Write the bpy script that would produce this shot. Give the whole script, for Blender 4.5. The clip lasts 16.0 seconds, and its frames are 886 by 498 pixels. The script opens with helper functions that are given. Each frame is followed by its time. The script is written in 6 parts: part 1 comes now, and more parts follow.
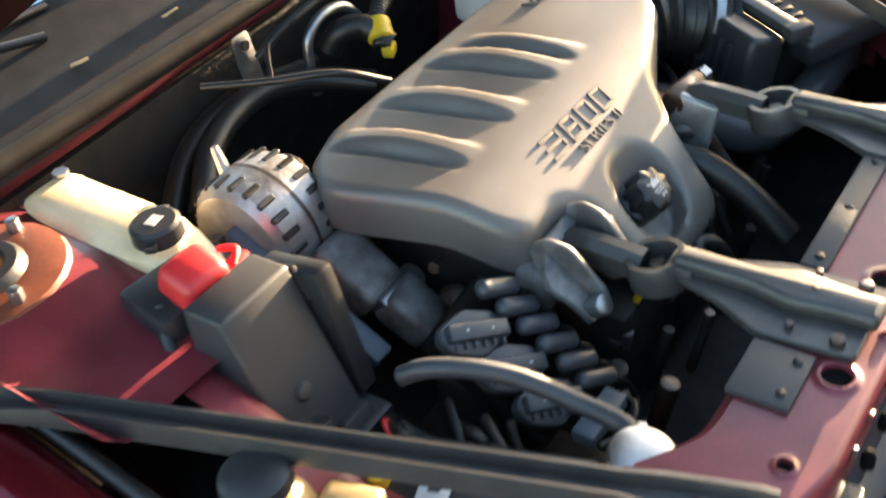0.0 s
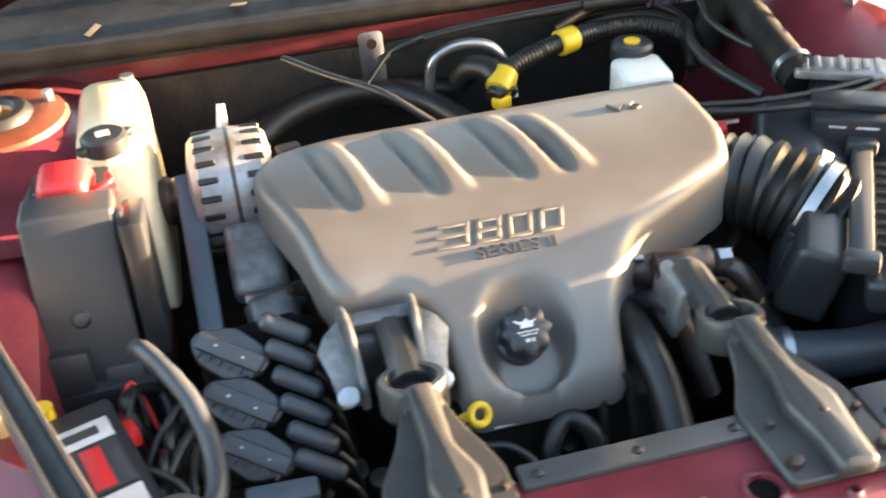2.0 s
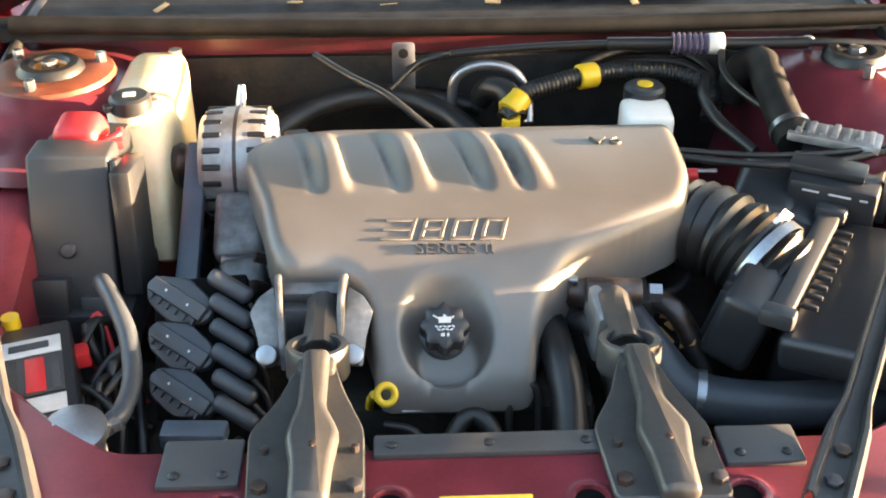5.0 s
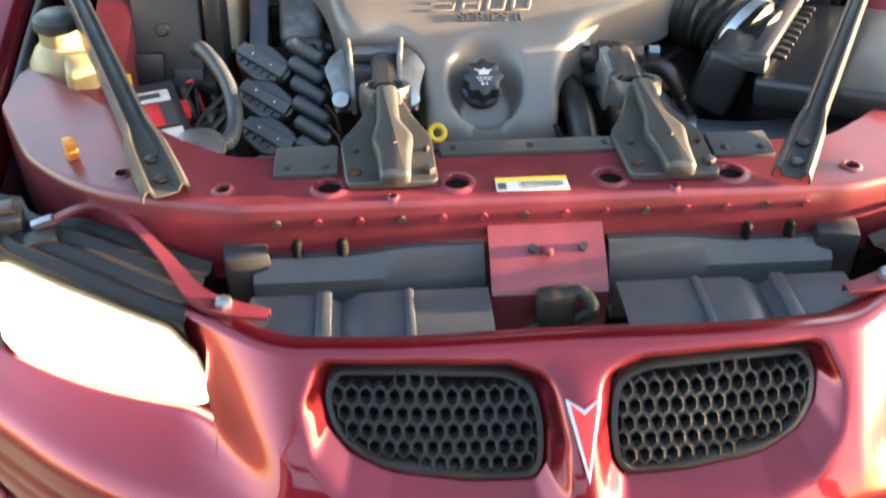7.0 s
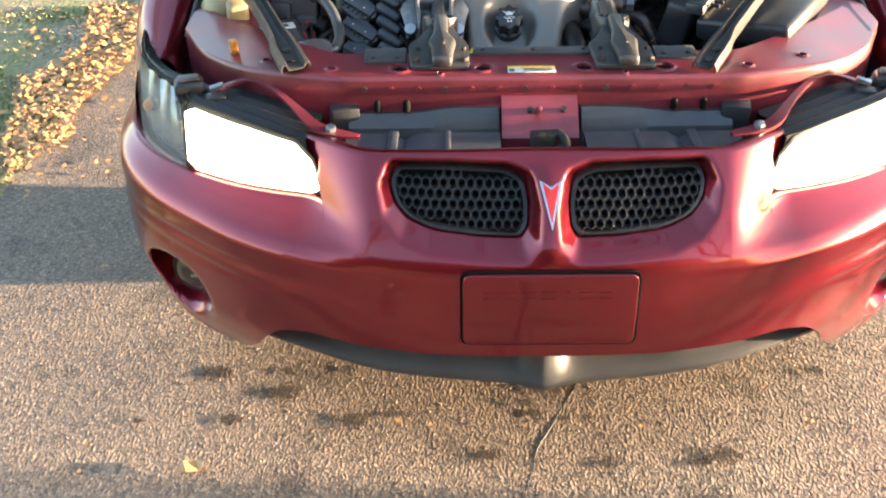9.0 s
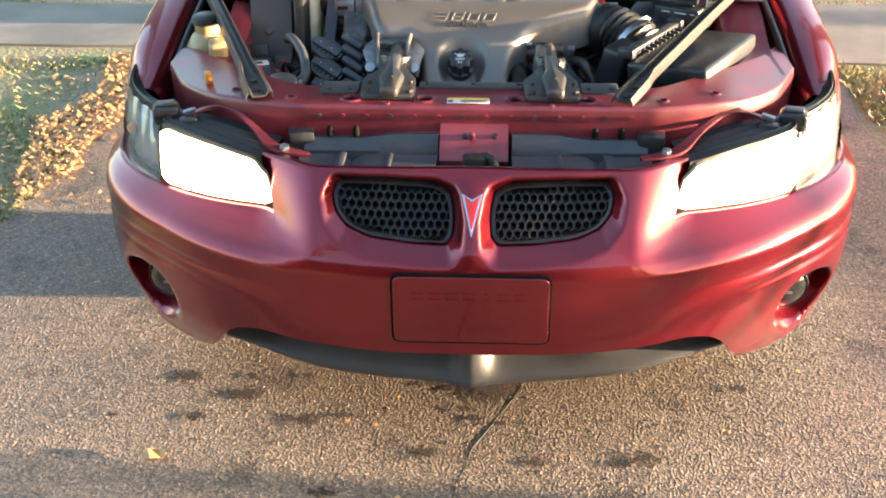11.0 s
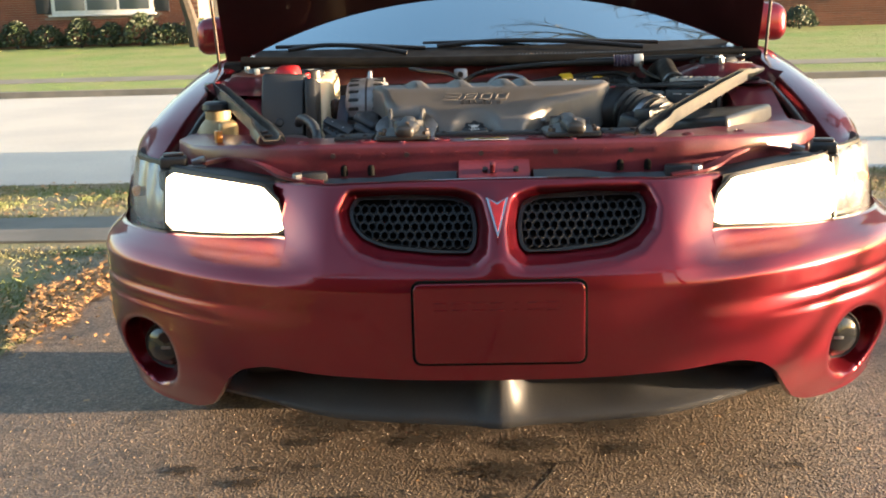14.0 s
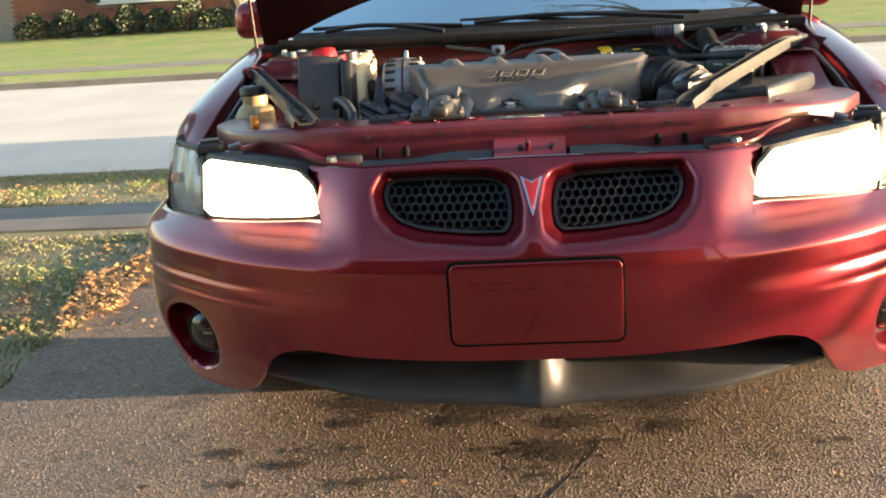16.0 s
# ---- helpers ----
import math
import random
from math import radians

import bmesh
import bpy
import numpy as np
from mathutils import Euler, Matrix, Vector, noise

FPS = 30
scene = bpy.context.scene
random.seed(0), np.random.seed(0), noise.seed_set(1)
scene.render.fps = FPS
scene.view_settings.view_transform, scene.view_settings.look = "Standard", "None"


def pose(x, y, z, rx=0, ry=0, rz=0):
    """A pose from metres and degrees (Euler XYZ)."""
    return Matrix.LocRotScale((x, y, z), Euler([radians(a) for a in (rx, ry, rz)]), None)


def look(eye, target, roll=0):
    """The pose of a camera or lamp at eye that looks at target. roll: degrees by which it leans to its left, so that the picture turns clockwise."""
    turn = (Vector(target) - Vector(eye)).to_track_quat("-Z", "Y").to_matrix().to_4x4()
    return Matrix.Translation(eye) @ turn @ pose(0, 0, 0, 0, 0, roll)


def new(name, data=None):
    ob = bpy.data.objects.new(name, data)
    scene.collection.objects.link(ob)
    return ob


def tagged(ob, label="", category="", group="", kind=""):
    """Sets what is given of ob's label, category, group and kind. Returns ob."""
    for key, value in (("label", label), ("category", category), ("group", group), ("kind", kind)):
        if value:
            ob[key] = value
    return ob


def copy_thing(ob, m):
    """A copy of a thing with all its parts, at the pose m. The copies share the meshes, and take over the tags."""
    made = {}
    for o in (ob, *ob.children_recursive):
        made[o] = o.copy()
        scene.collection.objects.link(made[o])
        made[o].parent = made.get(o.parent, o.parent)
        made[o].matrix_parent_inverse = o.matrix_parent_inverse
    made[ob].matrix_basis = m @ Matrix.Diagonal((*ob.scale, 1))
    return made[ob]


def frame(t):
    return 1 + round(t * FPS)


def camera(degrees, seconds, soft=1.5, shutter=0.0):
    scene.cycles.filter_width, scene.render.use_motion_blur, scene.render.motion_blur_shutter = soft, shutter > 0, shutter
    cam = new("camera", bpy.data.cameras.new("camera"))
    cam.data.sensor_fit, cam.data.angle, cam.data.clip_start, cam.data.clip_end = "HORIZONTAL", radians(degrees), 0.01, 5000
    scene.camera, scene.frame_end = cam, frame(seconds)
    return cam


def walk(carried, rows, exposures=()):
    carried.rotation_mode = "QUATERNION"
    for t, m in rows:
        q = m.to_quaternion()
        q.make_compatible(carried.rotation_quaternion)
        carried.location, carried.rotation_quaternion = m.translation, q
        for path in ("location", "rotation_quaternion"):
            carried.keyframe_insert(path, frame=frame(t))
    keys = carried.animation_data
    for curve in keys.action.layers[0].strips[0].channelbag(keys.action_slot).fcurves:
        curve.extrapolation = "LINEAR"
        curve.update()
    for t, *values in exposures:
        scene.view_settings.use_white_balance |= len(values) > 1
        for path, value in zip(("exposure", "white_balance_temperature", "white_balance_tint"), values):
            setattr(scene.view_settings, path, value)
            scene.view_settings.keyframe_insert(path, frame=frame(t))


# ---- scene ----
cam = camera(45.3, 16.0, soft=1.9, shutter=0.5)
PATH = [
    (0, (-1.132, 0.254, 1.688), (0.049, 1.24, 0.409), -8.9),
    (0.5, (-0.897, 0.16, 1.634), (0.154, 1.336, 0.405), -8.2),
    (1, (-0.692, 0.087, 1.592), (0.173, 1.387, 0.342), -7.1),
    (1.5, (-0.522, -0.12, 1.574), (-0.069, 1.444, 0.412), -7.1),
    (2, (-0.35, -0.211, 1.602), (-0.01, 1.402, 0.469), -4.2),
    (2.5, (-0.202, -0.216, 1.584), (0.05, 1.424, 0.467), -1.0),
    (3, (-0.122, -0.292, 1.61), (-0.048, 1.368, 0.498), -1.9),
    (3.5, (-0.089, -0.328, 1.628), (-0.054, 1.347, 0.535), -1.8),
    (6, (-0.102, -0.458, 1.596), (-0.029, 1.231, 0.527), 1.0),
    (6.5, (-0.142, -0.595, 1.596), (-0.101, 1.059, 0.471), 0.5),
    (7, (-0.222, -0.765, 1.583), (-0.108, 0.829, 0.38), 0.1),
    (7.5, (-0.229, -0.929, 1.573), (-0.16, 0.679, 0.386), -0.9),
    (8, (-0.146, -1.228, 1.621), (-0.244, 0.41, 0.478), -0.1),
    (8.5, (-0.152, -1.455, 1.692), (-0.226, 0.219, 0.6), -1.4),
    (9, (-0.175, -1.615, 1.686), (-0.2, 0.057, 0.589), -0.9),
    (9.5, (-0.062, -1.768, 1.705), (-0.146, -0.066, 0.659), 0.4),
    (12, (0.047, -1.905, 1.675), (-0.029, -0.144, 0.73), -3.1),
    (12.5, (-0.046, -1.919, 1.53), (-0.122, -0.115, 0.67), -5.3),
    (13, (-0.038, -1.914, 1.264), (-0.168, -0.028, 0.611), -3.2),
    (13.5, (-0.024, -1.931, 1.126), (-0.129, 0.004, 0.63), -1.6),
    (14, (-0.023, -1.955, 1.086), (-0.104, -0.008, 0.639), -1.6),
    (14.5, (-0.009, -1.959, 1.067), (-0.014, -0.004, 0.645), -1.2),
    (15, (-0.013, -1.943, 1.077), (0.14, -0.003, 0.616), -0.2),
    (15.5, (-0.031, -1.93, 1.064), (-0.107, 0.014, 0.599), -3.1),
    (16, (0.007, -1.942, 1.09), (-0.171, -0.01, 0.604), -3.6),
]
EXPOSURES = [(0.0, 3.61, 6250, 10), (0.5, 3.95, 6250, 10), (1.0, 4.19, 6250, 10), (2.0, 4.26, 6550, 12), (3.5, 4.06, 6650, 12), (6.5, 4.21, 6600, 12), (7.0, 4.2, 6500, 12), (8.3, 3.91, 6200, 10), (9.0, 3.69, 6100, 10), (12.0, 3.47, 5950, 10), (12.6, 3.39, 5850, 10), (13.3, 2.88, 6050, 10), (14.0, 2.73, 6200, 10), (16.0, 2.73, 6200, 10)]
walk(cam, [(t, look(eye, target, roll)) for t, eye, target, roll in PATH], EXPOSURES)

# ---- light ----
SUN_DIR = Vector((1.0, -0.03, 0.069)).normalized()
world = bpy.data.worlds.new("world")
scene.world = world
world.use_nodes = True
wn = world.node_tree.nodes
sky = wn.new("ShaderNodeTexSky")
sky.sky_type = "NISHITA"
sky.sun_disc = False
sky.sun_elevation = radians(5)
sky.sun_rotation = math.atan2(SUN_DIR.x, SUN_DIR.y)
sky.air_density, sky.dust_density, sky.ozone_density = 1.0, 1.8, 1.0
wn["Background"].inputs["Strength"].default_value = 0.12
world.node_tree.links.new(sky.outputs[0], wn["Background"].inputs["Color"])
sun = new("sun", bpy.data.lights.new("sun", "SUN"))
sun.data.energy, sun.data.angle, sun.data.color = 5.0, radians(0.6), (1.0, 0.70, 0.42)
sun.matrix_world = look(SUN_DIR * 30, (0, 0, 0))


# ---- materials ----
def mat(name, color, rough=0.5, metal=0.0, vary=0.2, scale=12.0, grain=150.0, bump=0.1, depth=0.002, coat=0.0, second=None, amount=0.5, spec=0.5, each=0.0):
    """A surface with variation at two scales: broad stains and fine grain, with relief."""
    m = bpy.data.materials.new(name)
    m.use_nodes = True
    t = m.node_tree
    n, l = t.nodes, t.links
    b = n["Principled BSDF"]
    co = n.new("ShaderNodeTexCoord")
    big, small = n.new("ShaderNodeTexNoise"), n.new("ShaderNodeTexNoise")
    big.inputs["Scale"].default_value, big.inputs["Detail"].default_value = scale, 6
    small.inputs["Scale"].default_value, small.inputs["Detail"].default_value = grain, 3
    for k in (big, small):
        l.new(co.outputs["Object"], k.inputs["Vector"])
    ramp = n.new("ShaderNodeValToRGB")
    other = second or [c * (1 - vary) for c in color]
    ramp.color_ramp.elements[0].position, ramp.color_ramp.elements[1].position = 0.5 - 0.25 * amount, 0.5 + 0.25 * amount
    ramp.color_ramp.elements[0].color, ramp.color_ramp.elements[1].color = (*other, 1), (*color, 1)
    l.new(big.outputs["Fac"], ramp.inputs["Fac"])
    mix = n.new("ShaderNodeMix")
    mix.data_type, mix.blend_type = "RGBA", "MULTIPLY"
    mix.inputs["Factor"].default_value = vary
    l.new(ramp.outputs["Color"], mix.inputs["A"])
    l.new(small.outputs["Fac"], mix.inputs["B"])
    out = mix.outputs["Result"]
    if each:
        info, hsv = n.new("ShaderNodeObjectInfo"), n.new("ShaderNodeHueSaturation")
        mr = n.new("ShaderNodeMapRange")
        mr.inputs["To Min"].default_value, mr.inputs["To Max"].default_value = 1 - each, 1 + each
        l.new(info.outputs["Random"], mr.inputs["Value"])
        l.new(mr.outputs[0], hsv.inputs["Value"])
        l.new(out, hsv.inputs["Color"])
        out = hsv.outputs["Color"]
    l.new(out, b.inputs["Base Color"])
    rr = n.new("ShaderNodeMapRange")
    rr.inputs["To Min"].default_value, rr.inputs["To Max"].default_value = max(0.02, rough * (1 - vary)), min(1, rough * (1 + vary))
    l.new(big.outputs["Fac"], rr.inputs["Value"])
    l.new(rr.outputs[0], b.inputs["Roughness"])
    b.inputs["Metallic"].default_value = metal
    b.inputs["Coat Weight"].default_value = coat
    b.inputs["Coat Roughness"].default_value = 0.03
    b.inputs["Specular IOR Level"].default_value = spec
    if bump:
        bp = n.new("ShaderNodeBump")
        bp.inputs["Strength"].default_value, bp.inputs["Distance"].default_value = bump, depth
        l.new(small.outputs["Fac"], bp.inputs["Height"])
        l.new(bp.outputs["Normal"], b.inputs["Normal"])
    return m


def glow(name, color, strength):
    m = bpy.data.materials.new(name)
    m.use_nodes = True
    b = m.node_tree.nodes["Principled BSDF"]
    b.inputs["Base Color"].default_value = (0.8, 0.8, 0.8, 1)
    b.inputs["Emission Color"].default_value = (*color, 1)
    b.inputs["Emission Strength"].default_value = strength
    b.inputs["Roughness"].default_value = 0.1
    return m


PAINT = mat("red_paint", (0.225, 0.0115, 0.0235), 0.29, 0.80, 0.12, 3, 900, 0.02, 0.0004, coat=1.0, spec=0.2)
PAINT.node_tree.nodes["Principled BSDF"].inputs["Coat Roughness"].default_value = 0.03
BAY = mat("bay_paint", (0.215, 0.032, 0.047), 0.36, 0.10, 0.35, 9, 200, 0.05, 0.001, coat=0.4, second=(0.13, 0.021, 0.030))
BAY.node_tree.nodes["Principled BSDF"].inputs["Coat Roughness"].default_value = 0.20
HOOD_AND_SHADE = mat("hood_inner_and_shade_paint", (0.016, 0.0022, 0.0045), 0.5, 0.1, 0.3, 8, 150, 0.05, coat=0.15, spec=0.2)
BLACK = mat("black_plastic", (0.020, 0.022, 0.026), 0.38, 0, 0.3, 14, 220, 0.12, 0.001, second=(0.028, 0.029, 0.032))
RUBBER = mat("black_rubber", (0.010, 0.010, 0.011), 0.42, 0, 0.3, 20, 160, 0.2, 0.001, second=(0.018, 0.017, 0.016))
DUSTY = mat("dusty_black", (0.040, 0.048, 0.061), 0.38, 0, 0.35, 16, 180, 0.2, 0.001, second=(0.054, 0.059, 0.068))
COWL = mat("cowl_plastic", (0.014, 0.014, 0.015), 0.75, 0, 0.35, 16, 180, 0.2, 0.001, second=(0.024, 0.023, 0.022), spec=0.15)
SEAL = mat("weather_seal", (0.009, 0.009, 0.0095), 0.7, 0, 0.3, 20, 160, 0.3, 0.001, second=(0.018, 0.017, 0.016), spec=0.2)
BRACKET = mat("bracket_paint", (0.058, 0.058, 0.059), 0.34, 0.2, 0.35, 18, 120, 0.2, 0.001, second=(0.080, 0.077, 0.074))
SPOILER = mat("grey_spoiler", (0.066, 0.066, 0.068), 0.50, 0, 0.25, 6, 220, 0.2, 0.001, second=(0.050, 0.051, 0.054), spec=0.35)
CAST = mat("rough_casting", (0.28, 0.28, 0.29), 0.5, 0.5, 0.4, 24, 110, 0.5, 0.002, second=(0.14, 0.135, 0.13))
FLUTE = mat("fluted_reflector", (0.34, 0.35, 0.36), 0.24, 0.85, 0.25, 30, 120, 0.1)
COVER = mat("taupe_cover", (0.176, 0.165, 0.155), 0.40, 0.25, 0.12, 6, 500, 0.15, 0.0006, second=(0.146, 0.133, 0.122))
# the cover's plastic, darkened to carry the shading of its raised letters
COVERTX = mat("raised_letter", (0.120, 0.111, 0.103), 0.55, 0.0, 0.2, 20, 300)
BOXGREY = mat("fuse_box_grey", (0.040, 0.043, 0.048), 0.45, 0, 0.15, 8, 300, 0.15, 0.0008)
ALU = mat("cast_aluminium", (0.52, 0.52, 0.53), 0.42, 0.6, 0.35, 16, 90, 0.4, 0.002, second=(0.32, 0.31, 0.30))
STEEL = mat("zinc_steel", (0.44, 0.455, 0.48), 0.32, 0.9, 0.25, 18, 200, 0.1)
DARKSTEEL = mat("dark_steel", (0.12, 0.12, 0.13), 0.4, 0.7, 0.4, 18, 120, 0.2, second=(0.10, 0.06, 0.04))
TANK = mat("aged_translucent_plastic", (0.90, 0.78, 0.53), 0.35, 0, 0.2, 8, 90, 0.1, second=(0.76, 0.58, 0.33))
ORANGEBROWN = mat("orange_brown_plate", (0.24, 0.066, 0.026), 0.5, 0.1, 0.4, 22, 120, 0.3, 0.001, second=(0.14, 0.038, 0.020), amount=1.2)
CREAM = mat("cream_plastic", (0.46, 0.37, 0.20), 0.4, 0, 0.2, 8, 90, 0.1, second=(0.32, 0.24, 0.12))
WHITEP = mat("white_plastic", (0.75, 0.75, 0.73), 0.4, 0, 0.12, 10, 200)
REDP = mat("red_plastic", (0.62, 0.03, 0.035), 0.4, 0, 0.15, 10, 200)
YELLOW = mat("yellow_plastic", (0.75, 0.50, 0.02), 0.4, 0, 0.15, 12, 200)
ENGINE = mat("engine_dark", (0.012, 0.012, 0.012), 0.6, 0.2, 0.4, 22, 70, 0.5, 0.004, second=(0.022, 0.020, 0.018))
BLUEGREY = mat("blue_grey_plastic", (0.10, 0.13, 0.17), 0.45, 0, 0.2, 10, 200)
CHROME = mat("chrome", (0.8, 0.8, 0.82), 0.12, 1.0, 0.1, 10, 200, 0)
AMBER = mat("amber", (0.6, 0.22, 0.03), 0.3, 0, 0.1)
CLEAR = mat("clear_plastic", (0.8, 0.8, 0.8), 0.04, 0, 0.05, 5, 100, 0, spec=0.9)
CLEAR.node_tree.nodes["Principled BSDF"].inputs["Alpha"].default_value = 0.12
LIT = glow("lit_headlamp", (1.0, 0.74, 0.40), 2.4)
SCREEN = mat("windshield_glass", (0.05, 0.065, 0.07), 0.03, 0, 0.05, 2, 100, 0, spec=1.0, coat=1.0)
# IOR and cyan tint exaggerated, to brighten and cool the mirrored sky
SCREEN.node_tree.nodes["Principled BSDF"].inputs["IOR"].default_value = 4.0
SCREEN.node_tree.nodes["Principled BSDF"].inputs["Specular Tint"].default_value = (0.72, 0.92, 1.0, 1)
SMOKE = mat("fog_lens", (0.016, 0.017, 0.019), 0.10, 0, 0.1, 10, 100, 0, spec=0.6, coat=0.5)
GRID = mat("grille_black", (0.012, 0.0125, 0.014), 0.45, 0, 0.2, 20, 200, 0.05, spec=0.35)
# near-black that puts the shade of holes, grooves and openings into colour
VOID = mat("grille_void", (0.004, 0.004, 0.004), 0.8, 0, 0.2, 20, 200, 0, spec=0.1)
LABELY = mat("label_yellow", (0.80, 0.52, 0.05), 0.45, 0, 0.1, 30, 300)
LABELW = mat("label_white", (0.62, 0.63, 0.64), 0.45, 0, 0.15, 40, 400)
PRINT = mat("label_print", (0.05, 0.05, 0.055), 0.5, 0, 0.1)


def asphalt():
    m = mat("asphalt", (0.25, 0.182, 0.128), 0.85, 0, 0.5, 2.6, 160, 0.55, 0.005, second=(0.095, 0.071, 0.055), amount=1.0)
    t = m.node_tree
    n, l = t.nodes, t.links
    b = n["Principled BSDF"]
    co = n.new("ShaderNodeTexCoord")
    v = n.new("ShaderNodeTexVoronoi")
    v.inputs["Scale"].default_value = 165
    l.new(co.outputs["Object"], v.inputs["Vector"])
    stones = n.new("ShaderNodeValToRGB")
    e = stones.color_ramp.elements
    e[0].position, e[0].color = 0.0, (0.05, 0.043, 0.038, 1)
    e[1].position, e[1].color = 1.0, (0.52, 0.44, 0.35, 1)
    k = e.new(0.62)
    k.color = (0.25, 0.20, 0.155, 1)
    k = e.new(0.86)
    k.color = (0.36, 0.26, 0.18, 1)
    sep = n.new("ShaderNodeSeparateColor")
    l.new(v.outputs["Color"], sep.inputs[0])
    l.new(sep.outputs[0], stones.inputs["Fac"])
    mx = n.new("ShaderNodeMix")
    mx.data_type = "RGBA"
    mx.inputs["Factor"].default_value = 0.48
    old = b.inputs["Base Color"].links[0].from_socket
    l.new(old, mx.inputs["A"])
    l.new(stones.outputs["Color"], mx.inputs["B"])
    big_fac = next(k for k in n if k.type == "TEX_NOISE").outputs["Fac"]
    # dark oil spots
    sp = n.new("ShaderNodeTexNoise")
    sp.inputs["Scale"].default_value, sp.inputs["Detail"].default_value = 4.5, 4
    l.new(co.outputs["Object"], sp.inputs["Vector"])
    th = n.new("ShaderNodeMapRange")
    th.inputs["From Min"].default_value, th.inputs["From Max"].default_value = 0.58, 0.74
    th.inputs["To Max"].default_value = 0.80
    l.new(sp.outputs["Fac"], th.inputs["Value"])
    dk = n.new("ShaderNodeMix")
    dk.data_type = "RGBA"
    l.new(th.outputs[0], dk.inputs["Factor"])
    l.new(mx.outputs["Result"], dk.inputs["A"])
    dk.inputs["B"].default_value = (0.025, 0.022, 0.02, 1)
    # broad patch, darker and browner towards where the car's nose stands
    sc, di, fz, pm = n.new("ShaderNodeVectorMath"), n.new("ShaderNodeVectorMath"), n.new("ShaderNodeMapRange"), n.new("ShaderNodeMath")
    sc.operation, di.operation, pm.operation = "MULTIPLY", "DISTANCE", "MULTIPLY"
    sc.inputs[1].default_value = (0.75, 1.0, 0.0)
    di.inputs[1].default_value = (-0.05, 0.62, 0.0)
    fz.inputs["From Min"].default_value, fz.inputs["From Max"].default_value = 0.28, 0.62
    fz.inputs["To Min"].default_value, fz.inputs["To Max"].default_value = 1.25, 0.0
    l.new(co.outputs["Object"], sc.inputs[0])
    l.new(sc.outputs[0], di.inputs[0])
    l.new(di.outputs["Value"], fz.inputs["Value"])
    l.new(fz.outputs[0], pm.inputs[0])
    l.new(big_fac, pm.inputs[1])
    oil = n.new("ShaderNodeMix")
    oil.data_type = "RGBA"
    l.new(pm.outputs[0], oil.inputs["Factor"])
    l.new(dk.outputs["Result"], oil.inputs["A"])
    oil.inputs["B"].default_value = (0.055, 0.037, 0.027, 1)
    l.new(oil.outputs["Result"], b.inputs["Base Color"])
    bp = b.inputs["Normal"].links[0].from_node
    l.new(v.outputs["Distance"], bp.inputs["Height"])
    return m


ASPHALT = asphalt()
ROAD = mat("worn_road", (0.76, 0.71, 0.62), 0.8, 0, 0.3, 0.8, 60, 0.4, 0.004, second=(0.66, 0.62, 0.55))
CONCRETE = mat("sidewalk_concrete", (0.29, 0.265, 0.225), 0.85, 0, 0.3, 2.5, 90, 0.4, 0.003, second=(0.20, 0.185, 0.155))
TURF = mat("turf", (0.30, 0.32, 0.13), 0.9, 0, 0.5, 3.2, 45, 0.9, 0.03, second=(0.38, 0.30, 0.20), amount=0.7)
BLADE = mat("grass_blade", (0.25, 0.31, 0.10), 0.7, 0, 0.4, 3.2, 60, 0, second=(0.37, 0.30, 0.18), amount=0.7)
LAWN = mat("green_lawn", (0.21, 0.34, 0.07), 0.9, 0, 0.4, 0.7, 30, 0.9, 0.03, second=(0.36, 0.36, 0.13), amount=0.8)
LEAF = mat("fallen_leaf", (0.74, 0.43, 0.17), 0.6, 0, 0.4, 26, 90, 0, second=(0.44, 0.25, 0.12), amount=1.0)
BRICK = mat("brick", (0.30, 0.12, 0.075), 0.85, 0, 0.3, 3, 60, 0.3, second=(0.22, 0.09, 0.06), each=0.2)
MORTAR = mat("mortar", (0.32, 0.27, 0.23), 0.9, 0, 0.2)
BARK = mat("bark", (0.09, 0.07, 0.055), 0.9, 0, 0.5, 9, 50, 0.6, 0.01, second=(0.05, 0.04, 0.03))
BUSH = mat("bush_leaf", (0.045, 0.075, 0.025), 0.6, 0, 0.4, 3, 60, 0, second=(0.03, 0.045, 0.02))
TRIM = mat("white_trim", (0.72, 0.72, 0.70), 0.5, 0, 0.1)
SHUTTER = mat("dark_shutter", (0.03, 0.035, 0.045), 0.5, 0, 0.2)
PANE = mat("window_pane", (0.10, 0.12, 0.14), 0.06, 0, 0.1, 2, 50, 0, spec=0.8)
ROOFING = mat("roof_shingle", (0.09, 0.08, 0.075), 0.9, 0, 0.3, 3, 40, 0.5)
YCAR = mat("yellow_paint", (0.75, 0.50, 0.01), 0.3, 0.1, 0.08, 3, 300, 0, coat=1.0)


# ---- building helpers ----
def thing(name, label, category, at=(0, 0, 0), group="", kind=""):
    ob = new(name)
    ob.location = at
    ob.empty_display_size = 0.05
    return tagged(ob, label, category, group, kind)


def part(name, bm, material, parent=None, label="", angle=38):
    """One mesh object, built at its place in the world, under a thing or a part."""
    me = bpy.data.meshes.new(name)
    bm.normal_update()
    bm.to_mesh(me)
    bm.free()
    me.materials.append(material)
    me.polygons.foreach_set("use_smooth", [True] * len(me.polygons))
    me.set_sharp_from_angle(angle=radians(angle))
    ob = new(name, me)
    if parent is not None:
        ob.parent = parent
        if parent.type == "EMPTY":
            ob.matrix_parent_inverse = Matrix.Translation(-parent.location)
    return tagged(ob, label)


def absorb(bm, piece):
    me = bpy.data.meshes.new("tmp")
    piece.to_mesh(me)
    piece.free()
    bm.from_mesh(me)
    bpy.data.meshes.remove(me)
    return bm


def rot(rx=0, ry=0, rz=0):
    return Euler((radians(rx), radians(ry), radians(rz))).to_matrix().to_4x4()


